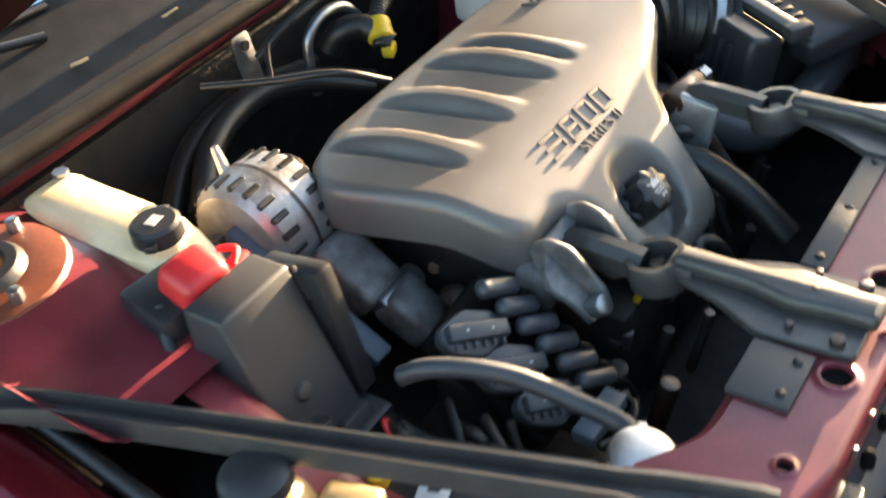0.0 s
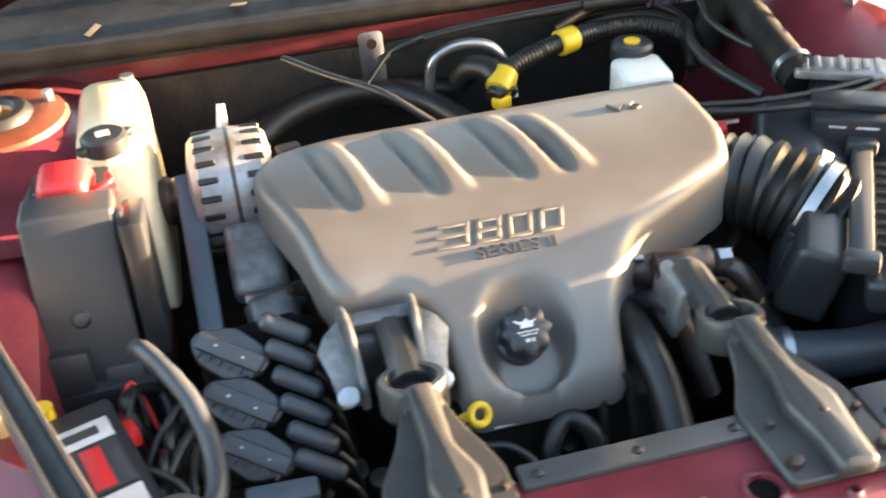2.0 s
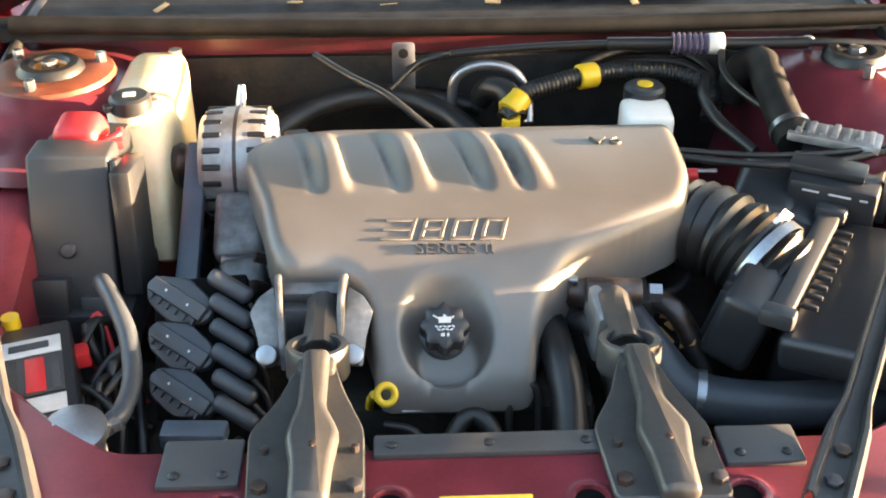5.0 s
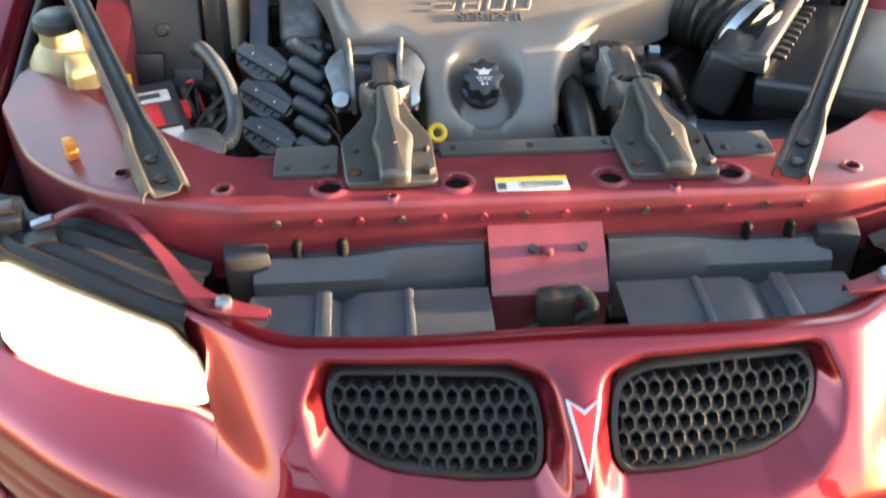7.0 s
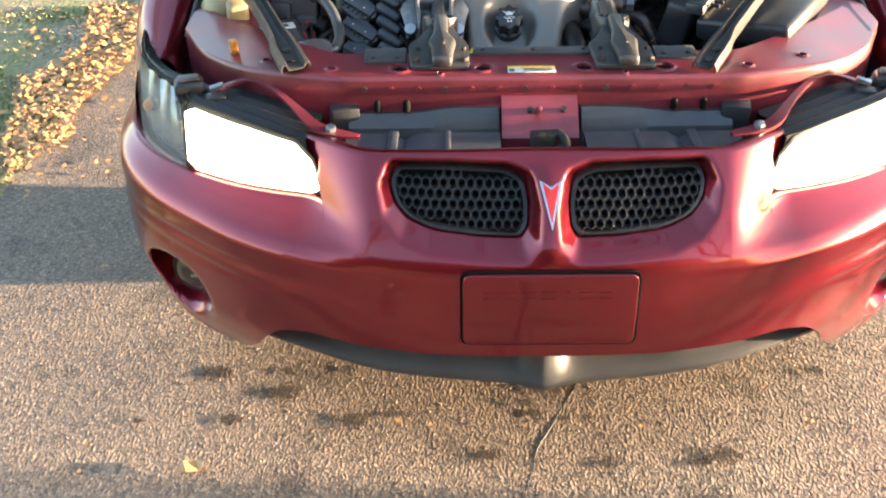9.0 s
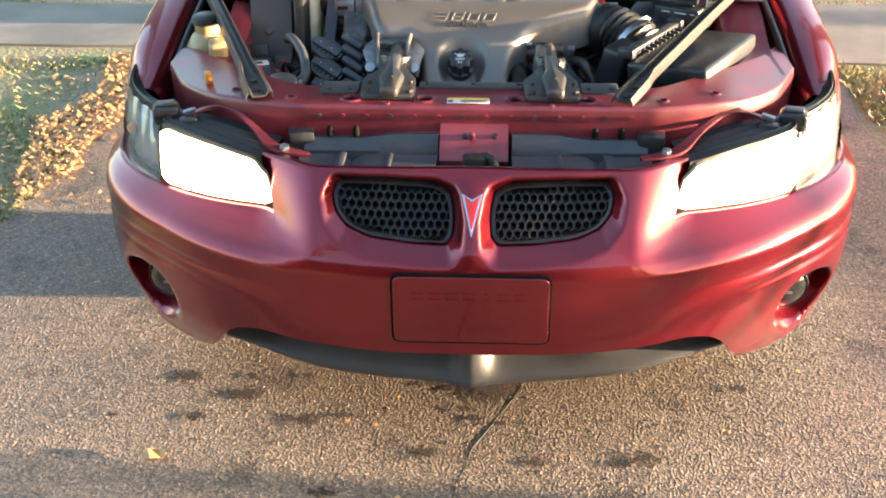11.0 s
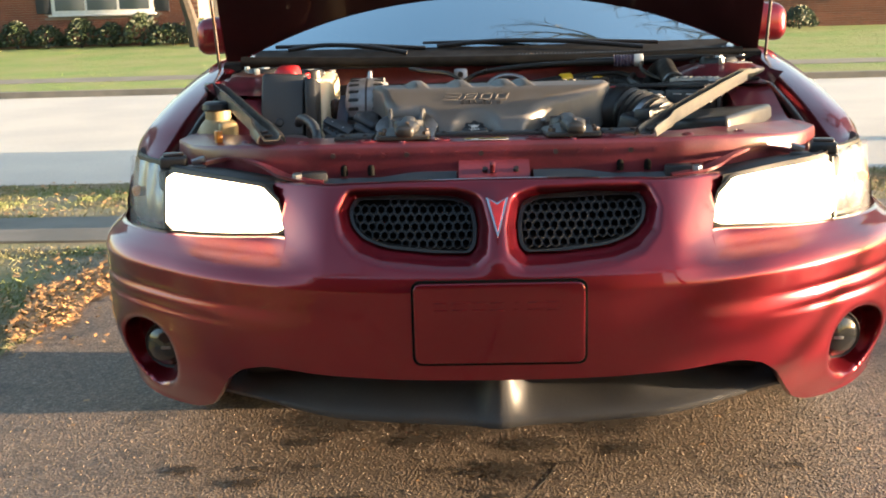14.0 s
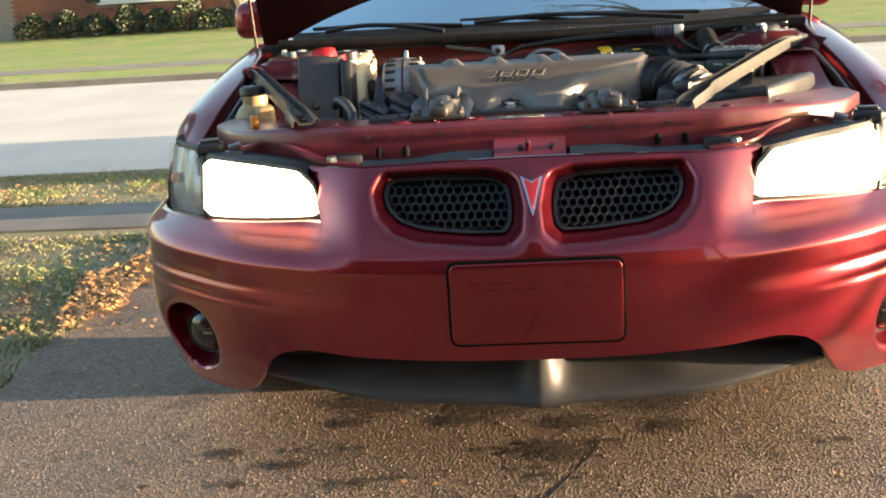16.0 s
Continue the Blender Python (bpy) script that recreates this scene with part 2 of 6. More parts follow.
def block(c, s, r=(0, 0, 0), bev=0.004, seg=2, bm=None, taper=1.0):
    """A bevelled block: centre, size, turn in degrees; taper narrows its top."""
    bm = bm or bmesh.new()
    p = bmesh.new()
    bmesh.ops.create_cube(p, size=1)
    for v in p.verts:
        f = taper if v.co.z > 0 else 1
        v.co = Vector((v.co.x * s[0] * f, v.co.y * s[1] * f, v.co.z * s[2]))
    if bev:
        bmesh.ops.bevel(p, geom=p.edges[:], offset=min(bev, 0.45 * min(s)), segments=seg, affect="EDGES", profile=0.5)
    bmesh.ops.transform(p, matrix=Matrix.Translation(c) @ rot(*r), verts=p.verts)
    return absorb(bm, p)


def rod(a, b, r, r2=None, seg=16, bm=None, bev=0.0):
    bm = bm or bmesh.new()
    a, b = Vector(a), Vector(b)
    p = bmesh.new()
    d = (b - a).length
    bmesh.ops.create_cone(p, cap_ends=True, segments=seg, radius1=r, radius2=r if r2 is None else r2, depth=d)
    if bev:
        rims = [e for e in p.edges if abs(e.verts[0].co.z - e.verts[1].co.z) < 1e-6]
        bmesh.ops.bevel(p, geom=rims, offset=bev, segments=2, affect="EDGES", profile=0.5)
    bmesh.ops.transform(p, matrix=Matrix.Translation((a + b) / 2) @ (b - a).to_track_quat("Z", "Y").to_matrix().to_4x4(), verts=p.verts)
    return absorb(bm, p)


def smooth_line(pts, n=6):
    """Catmull-Rom through the points."""
    p = [Vector(q) for q in pts]
    p = [2 * p[0] - p[1]] + p + [2 * p[-1] - p[-2]]
    out = []
    for i in range(1, len(p) - 2):
        for k in range(n):
            t = k / n
            a, b, c, d = p[i - 1], p[i], p[i + 1], p[i + 2]
            out.append(0.5 * (2 * b + (c - a) * t + (2 * a - 5 * b + 4 * c - d) * t * t + (3 * b - a - 3 * c + d) * t ** 3))
    return out + [p[-2]]


def hose(pts, r, seg=10, bm=None, n=6, ribs=0.0, pitch=0.012):
    """A hose or cable along a smooth line; ribs make it corrugated."""
    bm = bm or bmesh.new()
    line = smooth_line(pts, n)
    if ribs:
        total = sum((b - a).length for a, b in zip(line, line[1:]))
        line = smooth_line(pts, max(n, int(4 * total / pitch / (len(pts) - 1))))
    rings, side = [], None
    walked = 0.0
    for i, c in enumerate(line):
        d = (line[min(i + 1, len(line) - 1)] - line[max(i - 1, 0)]).normalized()
        side = (side - d * side.dot(d)).normalized() if side else d.orthogonal().normalized()
        up = d.cross(side)
        if i:
            walked += (c - line[i - 1]).length
        rr = r * (1 + ribs * math.cos(2 * math.pi * walked / pitch)) if ribs else r
        rings.append([bm.verts.new(c + rr * (math.cos(2 * math.pi * k / seg) * side + math.sin(2 * math.pi * k / seg) * up)) for k in range(seg)])
    for a, b in zip(rings, rings[1:]):
        for k in range(seg):
            bm.faces.new((a[k], a[(k + 1) % seg], b[(k + 1) % seg], b[k]))
    bm.faces.new(rings[0][::-1])
    bm.faces.new(rings[-1])
    return bm


def sheet(rows, bm=None, close=False):
    """A skin over rows of points."""
    bm = bm or bmesh.new()
    g = [[bm.verts.new(p) for p in row] for row in rows]
    for a, b in zip(g, g[1:]):
        m = len(a)
        for k in range(m if close else m - 1):
            bm.faces.new((a[k], a[(k + 1) % m], b[(k + 1) % m], b[k]))
    return bm


def solid(bm, t):
    """Gives an open skin a thickness t."""
    bmesh.ops.recalc_face_normals(bm, faces=bm.faces[:])
    bmesh.ops.solidify(bm, geom=bm.faces[:], thickness=t)
    return bm


def prism(outline, z0, z1, m=None, bev=0.003, bm=None, seg=2):
    """An upright plate from an outline in x and y, bevelled; m moves it."""
    bm = bm or bmesh.new()
    p = bmesh.new()
    lo = [p.verts.new((x, y, z0)) for x, y in outline]
    f = p.faces.new(lo)
    up = bmesh.ops.extrude_face_region(p, geom=[f])["geom"]
    for v in up:
        if isinstance(v, bmesh.types.BMVert):
            v.co.z = z1
    bmesh.ops.recalc_face_normals(p, faces=p.faces[:])
    if bev:
        rims = [e for e in p.edges if abs(e.verts[0].co.z - e.verts[1].co.z) < 1e-7]
        bmesh.ops.bevel(p, geom=rims, offset=bev, segments=seg, affect="EDGES", profile=0.5)
    if m is not None:
        bmesh.ops.transform(p, matrix=m, verts=p.verts)
    return absorb(bm, p)


def lathe(profile, at=(0, 0, 0), axis=(0, 0, 1), seg=24, bm=None):
    """A turned body: (radius, height) pairs about an axis."""
    bm = bm or bmesh.new()
    m = Matrix.Translation(at) @ Vector(axis).to_track_quat("Z", "Y").to_matrix().to_4x4()
    rings = [[m @ Vector((r * math.cos(2 * math.pi * k / seg), r * math.sin(2 * math.pi * k / seg), h)) for k in range(seg)] for r, h in profile]
    return sheet(rings, bm, close=True)


def rounded(outline, r, n=5):
    """Rounds the corners of an outline."""
    out = []
    k = len(outline)
    for i in range(k):
        a, b, c = (Vector(outline[(i + j) % k][:2]) for j in (-1, 0, 1))
        ra = min(r, 0.45 * (a - b).length, 0.45 * (c - b).length)
        p, q = b + (a - b).normalized() * ra, b + (c - b).normalized() * ra
        for j in range(n + 1):
            t = j / n
            out.append(tuple((1 - t) ** 2 * p + 2 * t * (1 - t) * b + t * t * q))
    return out


def ease(a, b, x):
    t = min(1.0, max(0.0, (x - a) / (b - a)))
    return t * t * (3 - 2 * t)


def curve_at(table, x):
    """Smooth reading of a short table of (x, value), without overshoot."""
    if x <= table[0][0]:
        return table[0][1]
    if x >= table[-1][0]:
        return table[-1][1]
    i = next(k for k in range(len(table) - 1) if x <= table[k + 1][0])
    slope = [(b[1] - a[1]) / (b[0] - a[0]) for a, b in zip(table, table[1:])]

    def tangent(k):
        if k == 0 or k == len(table) - 1:
            return slope[0 if k == 0 else -1]
        a, b = slope[k - 1], slope[k]
        return 0.0 if a * b <= 0 else 2 * a * b / (a + b)

    (xa, va), (xb, vb) = table[i], table[i + 1]
    h, t = xb - xa, (x - xa) / (xb - xa)
    return (2 * t ** 3 - 3 * t * t + 1) * va + (t ** 3 - 2 * t * t + t) * h * tangent(i) + (3 * t * t - 2 * t ** 3) * vb + (t ** 3 - t * t) * h * tangent(i + 1)


def letters(text, size, m, material, parent, deep=0.0015, label=""):
    cu = bpy.data.curves.new("letters", "FONT")
    cu.body, cu.size, cu.extrude, cu.offset = text, size, deep, -0.022 * size
    cu.align_x = "CENTER"
    tmp = bpy.data.objects.new("tmp", cu)
    me = bpy.data.meshes.new_from_object(tmp)
    bpy.data.objects.remove(tmp)
    bm = bmesh.new()
    bm.from_mesh(me)
    bmesh.ops.transform(bm, matrix=m, verts=bm.verts)
    return part("lettering", bm, material, parent, label)


# ---- ground ----
def gz(y):
    """Height of the ground: level under the car, falling to the street, rising to the houses across it."""
    return -0.15 * ease(2.2, 6.0, y) + 0.32 * ease(19, 30, y)


def bank(x, y):
    """The lawn on the car's left side lies higher than the driveway."""
    return 0.065 * ease(1.55, 2.3, x) * ease(-9.0, -7.0, y) * (1 - ease(1.6, 2.9, y)) * (1 - 0.9 * ease(6, 14, x))


def strip(name, x0, x1, y0, y1, lift, material, label, category, edge=0.0, kind="structure", step=0.5):
    """A paved strip that follows the ground, with thickness and a slightly wavering edge."""
    ny, nx = max(2, int((y1 - y0) / step)), max(2, int((x1 - x0) / max(step, (x1 - x0) / 120)))
    rows = []
    for j in range(ny + 1):
        y = y0 + (y1 - y0) * j / ny
        row = []
        for i in range(nx + 1):
            x = x0 + (x1 - x0) * i / nx
            if edge and i in (0, nx):
                x += edge * noise.noise(Vector((x0 + i, y * 1.7, 3)))
            yy = y
            if edge and j in (0, ny):
                yy += edge * noise.noise(Vector((x * 1.7, y0 + j, 5)))
            row.append((x, yy, gz(y) + lift))
        rows.append(row)
    bm = sheet(rows)
    ext = bmesh.ops.extrude_face_region(bm, geom=bm.faces[:])["geom"]
    for v in ext:
        if isinstance(v, bmesh.types.BMVert):
            v.co.z -= lift + 0.05
    bmesh.ops.recalc_face_normals(bm, faces=bm.faces[:])
    return tagged(part(name, bm, material), label, category, kind=kind)


gy = sorted({-300, -120, -60, -30, *range(-20, 3, 2), *[-2 + 0.25 * k for k in range(36)], *range(7, 19), *range(19, 32), 40, 60, 120, 300, 900})
ground = part("ground", sheet([[(x, y, gz(y) + bank(x, y)) for x in (-900, -300, -100, -40, -20, -10, -5, -2, 0, 1.5, 1.65, 1.8, 1.95, 2.1, 2.25, 2.4, 2.6, 3, 4, 5, 6, 8, 10, 12, 14, 20, 40, 100, 300, 900)] for y in gy]), TURF)
tagged(ground, "patchy autumn lawn ground with worn turf", "ground", kind="structure")
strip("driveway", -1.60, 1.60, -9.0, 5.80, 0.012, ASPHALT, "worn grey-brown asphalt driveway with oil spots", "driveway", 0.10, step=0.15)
strip("road", -60, 60, 5.80, 14.4, 0.006, ROAD, "pale worn street surface beyond the car", "road", 0.0, step=0.5)
strip("sidewalk", -60, -1.60, 3.18, 4.05, 0.012, CONCRETE, "weathered grey concrete sidewalk strip", "sidewalk", 0.03)
strip("sidewalk", 1.60, 60, 2.97, 4.15, 0.012, CONCRETE, "weathered grey concrete sidewalk strip", "sidewalk", 0.03)
strip("lawn", -60, 60, 14.58, 18.0, 0.004, LAWN, "green lawn strip along the street", "lawn")
strip("lawn", -60, 60, 19.4, 40.0, 0.004, LAWN, "sunlit green lawn across the street", "lawn")
strip("sidewalk", -60, 60, 18.0, 19.4, 0.012, CONCRETE, "pale sidewalk across the street", "sidewalk")
for nm, xa, xb, ya in (("kerb", -60, 60, 14.4),):
    strip(nm, xa, xb, ya, ya + 0.18, 0.10, CONCRETE, "low concrete kerb along the street", "kerb")


# ---- the red car ----
def plan_y(ax):
    """Set-back of the nose at half width ax, at bumper height."""
    return curve_at([(0, 0.0), (0.1, 0.0), (0.2, 0.004), (0.3, 0.018), (0.4, 0.042), (0.5, 0.08), (0.6, 0.132), (0.7, 0.205), (0.78, 0.285), (0.84, 0.37), (0.88, 0.455), (0.905, 0.55), (0.92, 0.66), (0.925, 0.8)], ax)


def set_back(z, ax):
    """How far the fascia leans back at height z."""
    up = curve_at([(0.24, 0.03), (0.30, 0.014), (0.36, 0.004), (0.45, 0.0), (0.545, 0.0), (0.575, 0.006), (0.60, 0.020), (0.63, 0.042), (0.66, 0.066), (0.70, 0.105), (0.745, 0.155)], z)
    out = curve_at([(0.24, 0.05), (0.30, 0.02), (0.36, 0.004), (0.47, 0.0), (0.51, 0.004), (0.55, 0.004), (0.575, 0.022), (0.60, 0.075), (0.62, 0.115), (0.64, 0.135), (0.75, 0.20)], z)
    k = ease(0.335, 0.485, ax)
    return up * (1 - k) + out * k


def nose_top(ax):
    """Upper edge of the fascia: under the hood line, then under the lamps."""
    a = 0.742 - 0.012 * (ax / 0.4) ** 2
    b = curve_at([(0.40, 0.630), (0.45, 0.627), (0.6, 0.617), (0.75, 0.608), (0.95, 0.596)], ax)
    k = ease(0.429, 0.4345, ax)
    return a * (1 - k) + b * k


def nose_low(ax):
    return curve_at([(0, 0.372), (0.35, 0.378), (0.46, 0.384), (0.52, 0.372), (0.56, 0.345), (0.59, 0.30), (0.62, 0.262), (0.68, 0.240), (0.78, 0.232), (0.88, 0.245), (0.93, 0.27)], ax)


GRILLE_OUT = [(0.052, 0.694), (0.085, 0.706), (0.19, 0.710), (0.284, 0.706), (0.294, 0.686), (0.287, 0.662), (0.264, 0.640), (0.22, 0.626), (0.12, 0.617), (0.058, 0.615), (0.047, 0.628), (0.044, 0.660)]


def outline_dist(x, z, poly):
    """Distance to an outline, negative inside."""
    best, inside = 9.0, False
    for (ax, az), (bx, bz) in zip(poly, poly[1:] + poly[:1]):
        dx, dz = bx - ax, bz - az
        t = max(0, min(1, ((x - ax) * dx + (z - az) * dz) / (dx * dx + dz * dz)))
        best = min(best, math.hypot(x - ax - t * dx, z - az - t * dz))
        if (az > z) != (bz > z) and x < ax + (z - az) / (bz - az) * dx:
            inside = not inside
    return -best if inside else best


FOG = (0.772, 0.345, 0.066)


def nose(x, z, dent=True):
    """A point of the front skin. Recesses for the grilles and fog lamps are pressed in."""
    ax = abs(x)
    y = plan_y(ax) + set_back(z, ax)
    if not dent:
        return Vector((x, y, z))
    if ax < 0.42 and z > 0.53:
        d = outline_dist(ax, z, GRILLE_OUT)
        y += 0.052 * (1 - ease(-0.004, 0.034, d)) * (1 - ease(0.71, 0.742, z)) + 0.020 * (1 - ease(-0.016, -0.006, d))
        # swelling rib between the openings
        y -= 0.012 * math.exp(-(ax / 0.03) ** 2) * ease(0.57, 0.62, z) * (1 - ease(0.70, 0.74, z))
    if 0.6 < ax < 0.95 and z < 0.5:
        q = math.hypot((ax - FOG[0]) / 1.0, (z - FOG[1]) / 1.12) - FOG[2]
        y += 0.085 * (1 - ease(-0.016, 0.010, q)) + 0.006 * (1 - ease(0, 0.02, q))
    # two shallow creases towards the corners
    if ax > 0.5:
        k = ease(0.5, 0.75, ax)
        for zc in (0.505, 0.47):
            y += 0.006 * k * math.exp(-((z - zc) / 0.007) ** 2)
    # fuller corners at bumper height
    wide = 0.042 * ease(0.70, 0.925, ax) * (1 - 0.75 * ease(0.57, 0.62, z)) * (0.4 + 0.6 * ease(0.25, 0.40, z))
    return Vector((x + math.copysign(wide, x), y, z))


car = thing("red_car", "dark red metallic sedan with its hood open and headlights lit", "car", (0, 2.4, 0.012))


def fascia():
    xs = []
    n = 300
    for i in range(-n, n + 1):
        t = abs(i) / n
        # finer round the corners, where the plan turns back
        xs.append(math.copysign(0.925 * (1.12 * t - 0.12 * t ** 6) if t < 1 else 0.925, i))
    xs = sorted(set([max(-0.925, min(0.925, x)) for x in xs] + [q * (0.4285 + 0.001 * k) for k in range(8) for q in (-1, 1)]))
    rows = []
    for x in xs:
        a, b = nose_low(abs(x)), nose_top(abs(x))
        lean = 0.036 * ease(0.33, 0.425, abs(x)) * (1 - ease(0.436, 0.62, abs(x)))
        col = []
        mid = 0.592
        zs = [b + (mid - b) * j / 40 for j in range(40)] + [mid + (a - mid) * j / 60 for j in range(61)]
        for z in zs:
            col.append(nose(x + math.copysign(lean * (z - 0.63) / 0.076, x) * (1 if z > 0.63 else 0.0), z))
        # lower and upper edges turn inwards
        low = col[-1]
        inward = Vector((-0.5 * x, 1, 0)).normalized()
        col += [low + inward * 0.012 + Vector((0, 0, -0.004)), low + inward * 0.05 + Vector((0, 0, 0.01))]
        top = col[0]
        col = [top + inward * 0.05 + Vector((0, 0, -0.015)), top + inward * 0.014 + Vector((0, 0, 0.003))] + col
        rows.append(col)
    # run on along the sides to the wheel arch
    for end, s in ((0, -1), (-1, 1)):
        base = rows[end]
        for k in range(1, 3):
            add = [p + Vector((s * 0.002 * k, 0.05 * k, 0)) for p in base]
            if s < 0:
                rows.insert(0, add)
            else:
                rows.append(add)
    return sheet(rows)


bumper = part("front_bumper", fascia(), PAINT, car, "dark red painted front bumper cover", angle=50)


def kidney_ring(s, grow, back):
    """The grille outline on side s, grown outwards and set at a depth."""
    c = Vector((sum(p[0] for p in GRILLE_OUT) / len(GRILLE_OUT), sum(p[1] for p in GRILLE_OUT) / len(GRILLE_OUT)))
    out = []
    for x, z in rounded(GRILLE_OUT, 0.02, 4):
        d = (Vector((x, z)) - c)
        q = c + d * (1 + grow / d.length)
        out.append(Vector((s * q.x, plan_y(q.x) + set_back(q.y, q.x) + back, q.y)))
    return out


def grille(s):
    rim = sheet([kidney_ring(s, 0.006, 0.046), kidney_ring(s, 0.004, 0.036), kidney_ring(s, -0.003, 0.035), kidney_ring(s, -0.006, 0.046)], close=True)
    g = part("grille", rim, RUBBER, car, "black honeycomb grille insert")
    # black sheet close behind the mesh, for the dark space beyond it
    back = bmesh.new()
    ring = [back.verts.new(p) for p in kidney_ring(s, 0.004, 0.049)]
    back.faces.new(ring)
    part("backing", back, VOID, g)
    # honeycomb cells: short hexagonal tubes
    bm = bmesh.new()
    r = 0.0098
    for row in range(-1, 12):
        for col in range(-1, 19):
            x = 0.045 + col * r * 1.732 + (row % 2) * r * 0.866
            z = 0.60 + row * r * 1.5
            if outline_dist(x, z, GRILLE_OUT) > -0.006:
                continue
            rings = []
            for rr, dy in ((r * 0.99, 0.046), (r * 0.99, 0.036), (r * 0.78, 0.035), (r * 0.72, 0.047)):
                rings.append([(s * (x + rr * math.sin(k * math.pi / 3)), plan_y(x) + set_back(z, x) + dy + (set_back(z + 0.01, x) - set_back(z, x)) * rr * math.cos(k * math.pi / 3) / 0.01, z + rr * math.cos(k * math.pi / 3)) for k in range(6)])
            sheet(rings, bm, close=True)
    part("honeycomb", bm, GRID, g, angle=20)


grille(-1)
grille(1)

# arrowhead badge
badge_m = Matrix.Translation((0, 0.063, 0.684)) @ rot(90 - 48, 0, 0)


def badge(grow):
    return [(-0.020 - grow, 0.040 + grow), (0, 0.026 + grow), (0.020 + grow, 0.040 + grow), (0, -0.052 - 2.2 * grow)]


emblem = part("emblem", prism(badge(0.002), 0.0, 0.010, badge_m, 0.001), CHROME, car, "red arrowhead badge with chrome rim")
part("enamel", prism(badge(-0.004), 0.010, 0.0115, badge_m, 0.0005), REDP, emblem)

# plate panel; a near-black sheet behind it puts the groove's shade into colour
PL = rounded([(-0.1640, 0.4100), (0.1640, 0.4100), (0.1640, 0.5700), (-0.1640, 0.5700)], 0.018, 5)
GR = rounded([(-0.169, 0.405), (0.169, 0.405), (0.169, 0.575), (-0.169, 0.575)], 0.022, 5)
front = Matrix.Translation((0, 0.004, 0)) @ rot(90, 0, 0)
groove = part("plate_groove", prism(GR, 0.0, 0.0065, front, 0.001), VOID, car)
panel = part("plate_panel", prism(PL, 0.0, 0.011, front, 0.003, seg=3), PAINT, car, "blank dark red licence plate panel")
for k, w in enumerate((0.026, 0.028, 0.026, 0.026, 0.008, 0.028, 0.026)):
    x = -0.125 + 0.036 * k
    for zz in (0.531, 0.517):
        part("raised_mark", block((x + 0.013, -0.0075, zz), (w, 0.002, 0.0035), bev=0.0008), PAINT, panel)

# chin spoiler in the lower opening, two halves meeting in a ridge
def spoiler():
    rows = []
    for i in range(-80, 81):
        x = 0.60 * i / 80
        ax = abs(x)
        mid = math.exp(-(ax / 0.042) ** 4)
        y = 0.050 + 0.60 * plan_y(ax) + 0.10 * ax - 0.016 * math.exp(-(ax / 0.05) ** 2)
        z0 = 0.266 + 0.032 * ease(0.30, 0.60, ax)
        face = 0.066 - 0.046 * ease(0.25, 0.60, ax)
        rows.append([(x, y + 0.17 - 0.12 * mid, z0 + face + 0.004 + 0.06 * mid), (x, y + 0.115 - 0.08 * mid, z0 + face + 0.004 + 0.05 * mid), (x, y + 0.085 - 0.055 * mid, z0 + face - 0.002 + 0.03 * mid), (x, y + 0.05 - 0.03 * mid, z0 + 0.72 * face + 0.015 * mid),
                     (x, y + 0.016, z0 + 0.30 * face), (x, y + 0.004, z0 + 0.10 * face), (x, y, z0 - 0.002), (x, y + 0.004, z0 - 0.010), (x, y + 0.05, z0 - 0.012), (x, y + 0.17, z0 - 0.006)])
    return sheet(rows)


part("chin_spoiler", spoiler(), SPOILER, car, "dark grey plastic chin spoiler", angle=60)
# black block closing the lower opening, for the dark inside
part("intake_back", block((0, 0.24, 0.335), (1.1, 0.02, 0.13), bev=0.003), RUBBER, car)

# fog lamps
for s in (-1, 1):
    c = Vector((s * (FOG[0] - 0.014), plan_y(FOG[0]) + 0.074, FOG[1] - 0.002))
    face = (s * 0.12, -1, 0.0)
    f = part("fog_lamp", lathe([(0.0, 0.014), (0.026, 0.011), (0.044, 0.004), (0.052, -0.006), (0.053, -0.03), (0.0, -0.04)], c, face, 32), SMOKE, car, "smoked round fog lamp in a deep recess")
    part("bezel", lathe([(0.051, -0.004), (0.055, -0.002), (0.058, -0.008), (0.058, -0.03)], c, face, 32), RUBBER, f)
    part("bulb_shield", block(c + Vector((0, -0.016, -0.002)), (0.022, 0.004, 0.007), bev=0.002), STEEL, f)


# headlamps: lit main lamp and clear corner lamp
def lamp_point(s, x, v, push=0.0):
    """A point of the lamp's face at half width x; v runs from its lower edge (0) to its upper edge (1)."""
    lo = curve_at([(0.41, 0.632), (0.45, 0.629), (0.6, 0.618), (0.75, 0.608), (0.93, 0.594)], x)
    hi = curve_at([(0.395, 0.722), (0.45, 0.730), (0.6, 0.741), (0.75, 0.749), (0.85, 0.750), (0.93, 0.743)], x)
    z = lo + (hi - lo) * v
    y = plan_y(x) + set_back(lo, max(x, 0.478)) + 0.006 + (0.034 + 0.012 * x) * max(0.0, v) ** 1.4 + push
    return Vector((s * (x + 0.034 * v * (1 - ease(0.43, 0.62, x))), y, z))


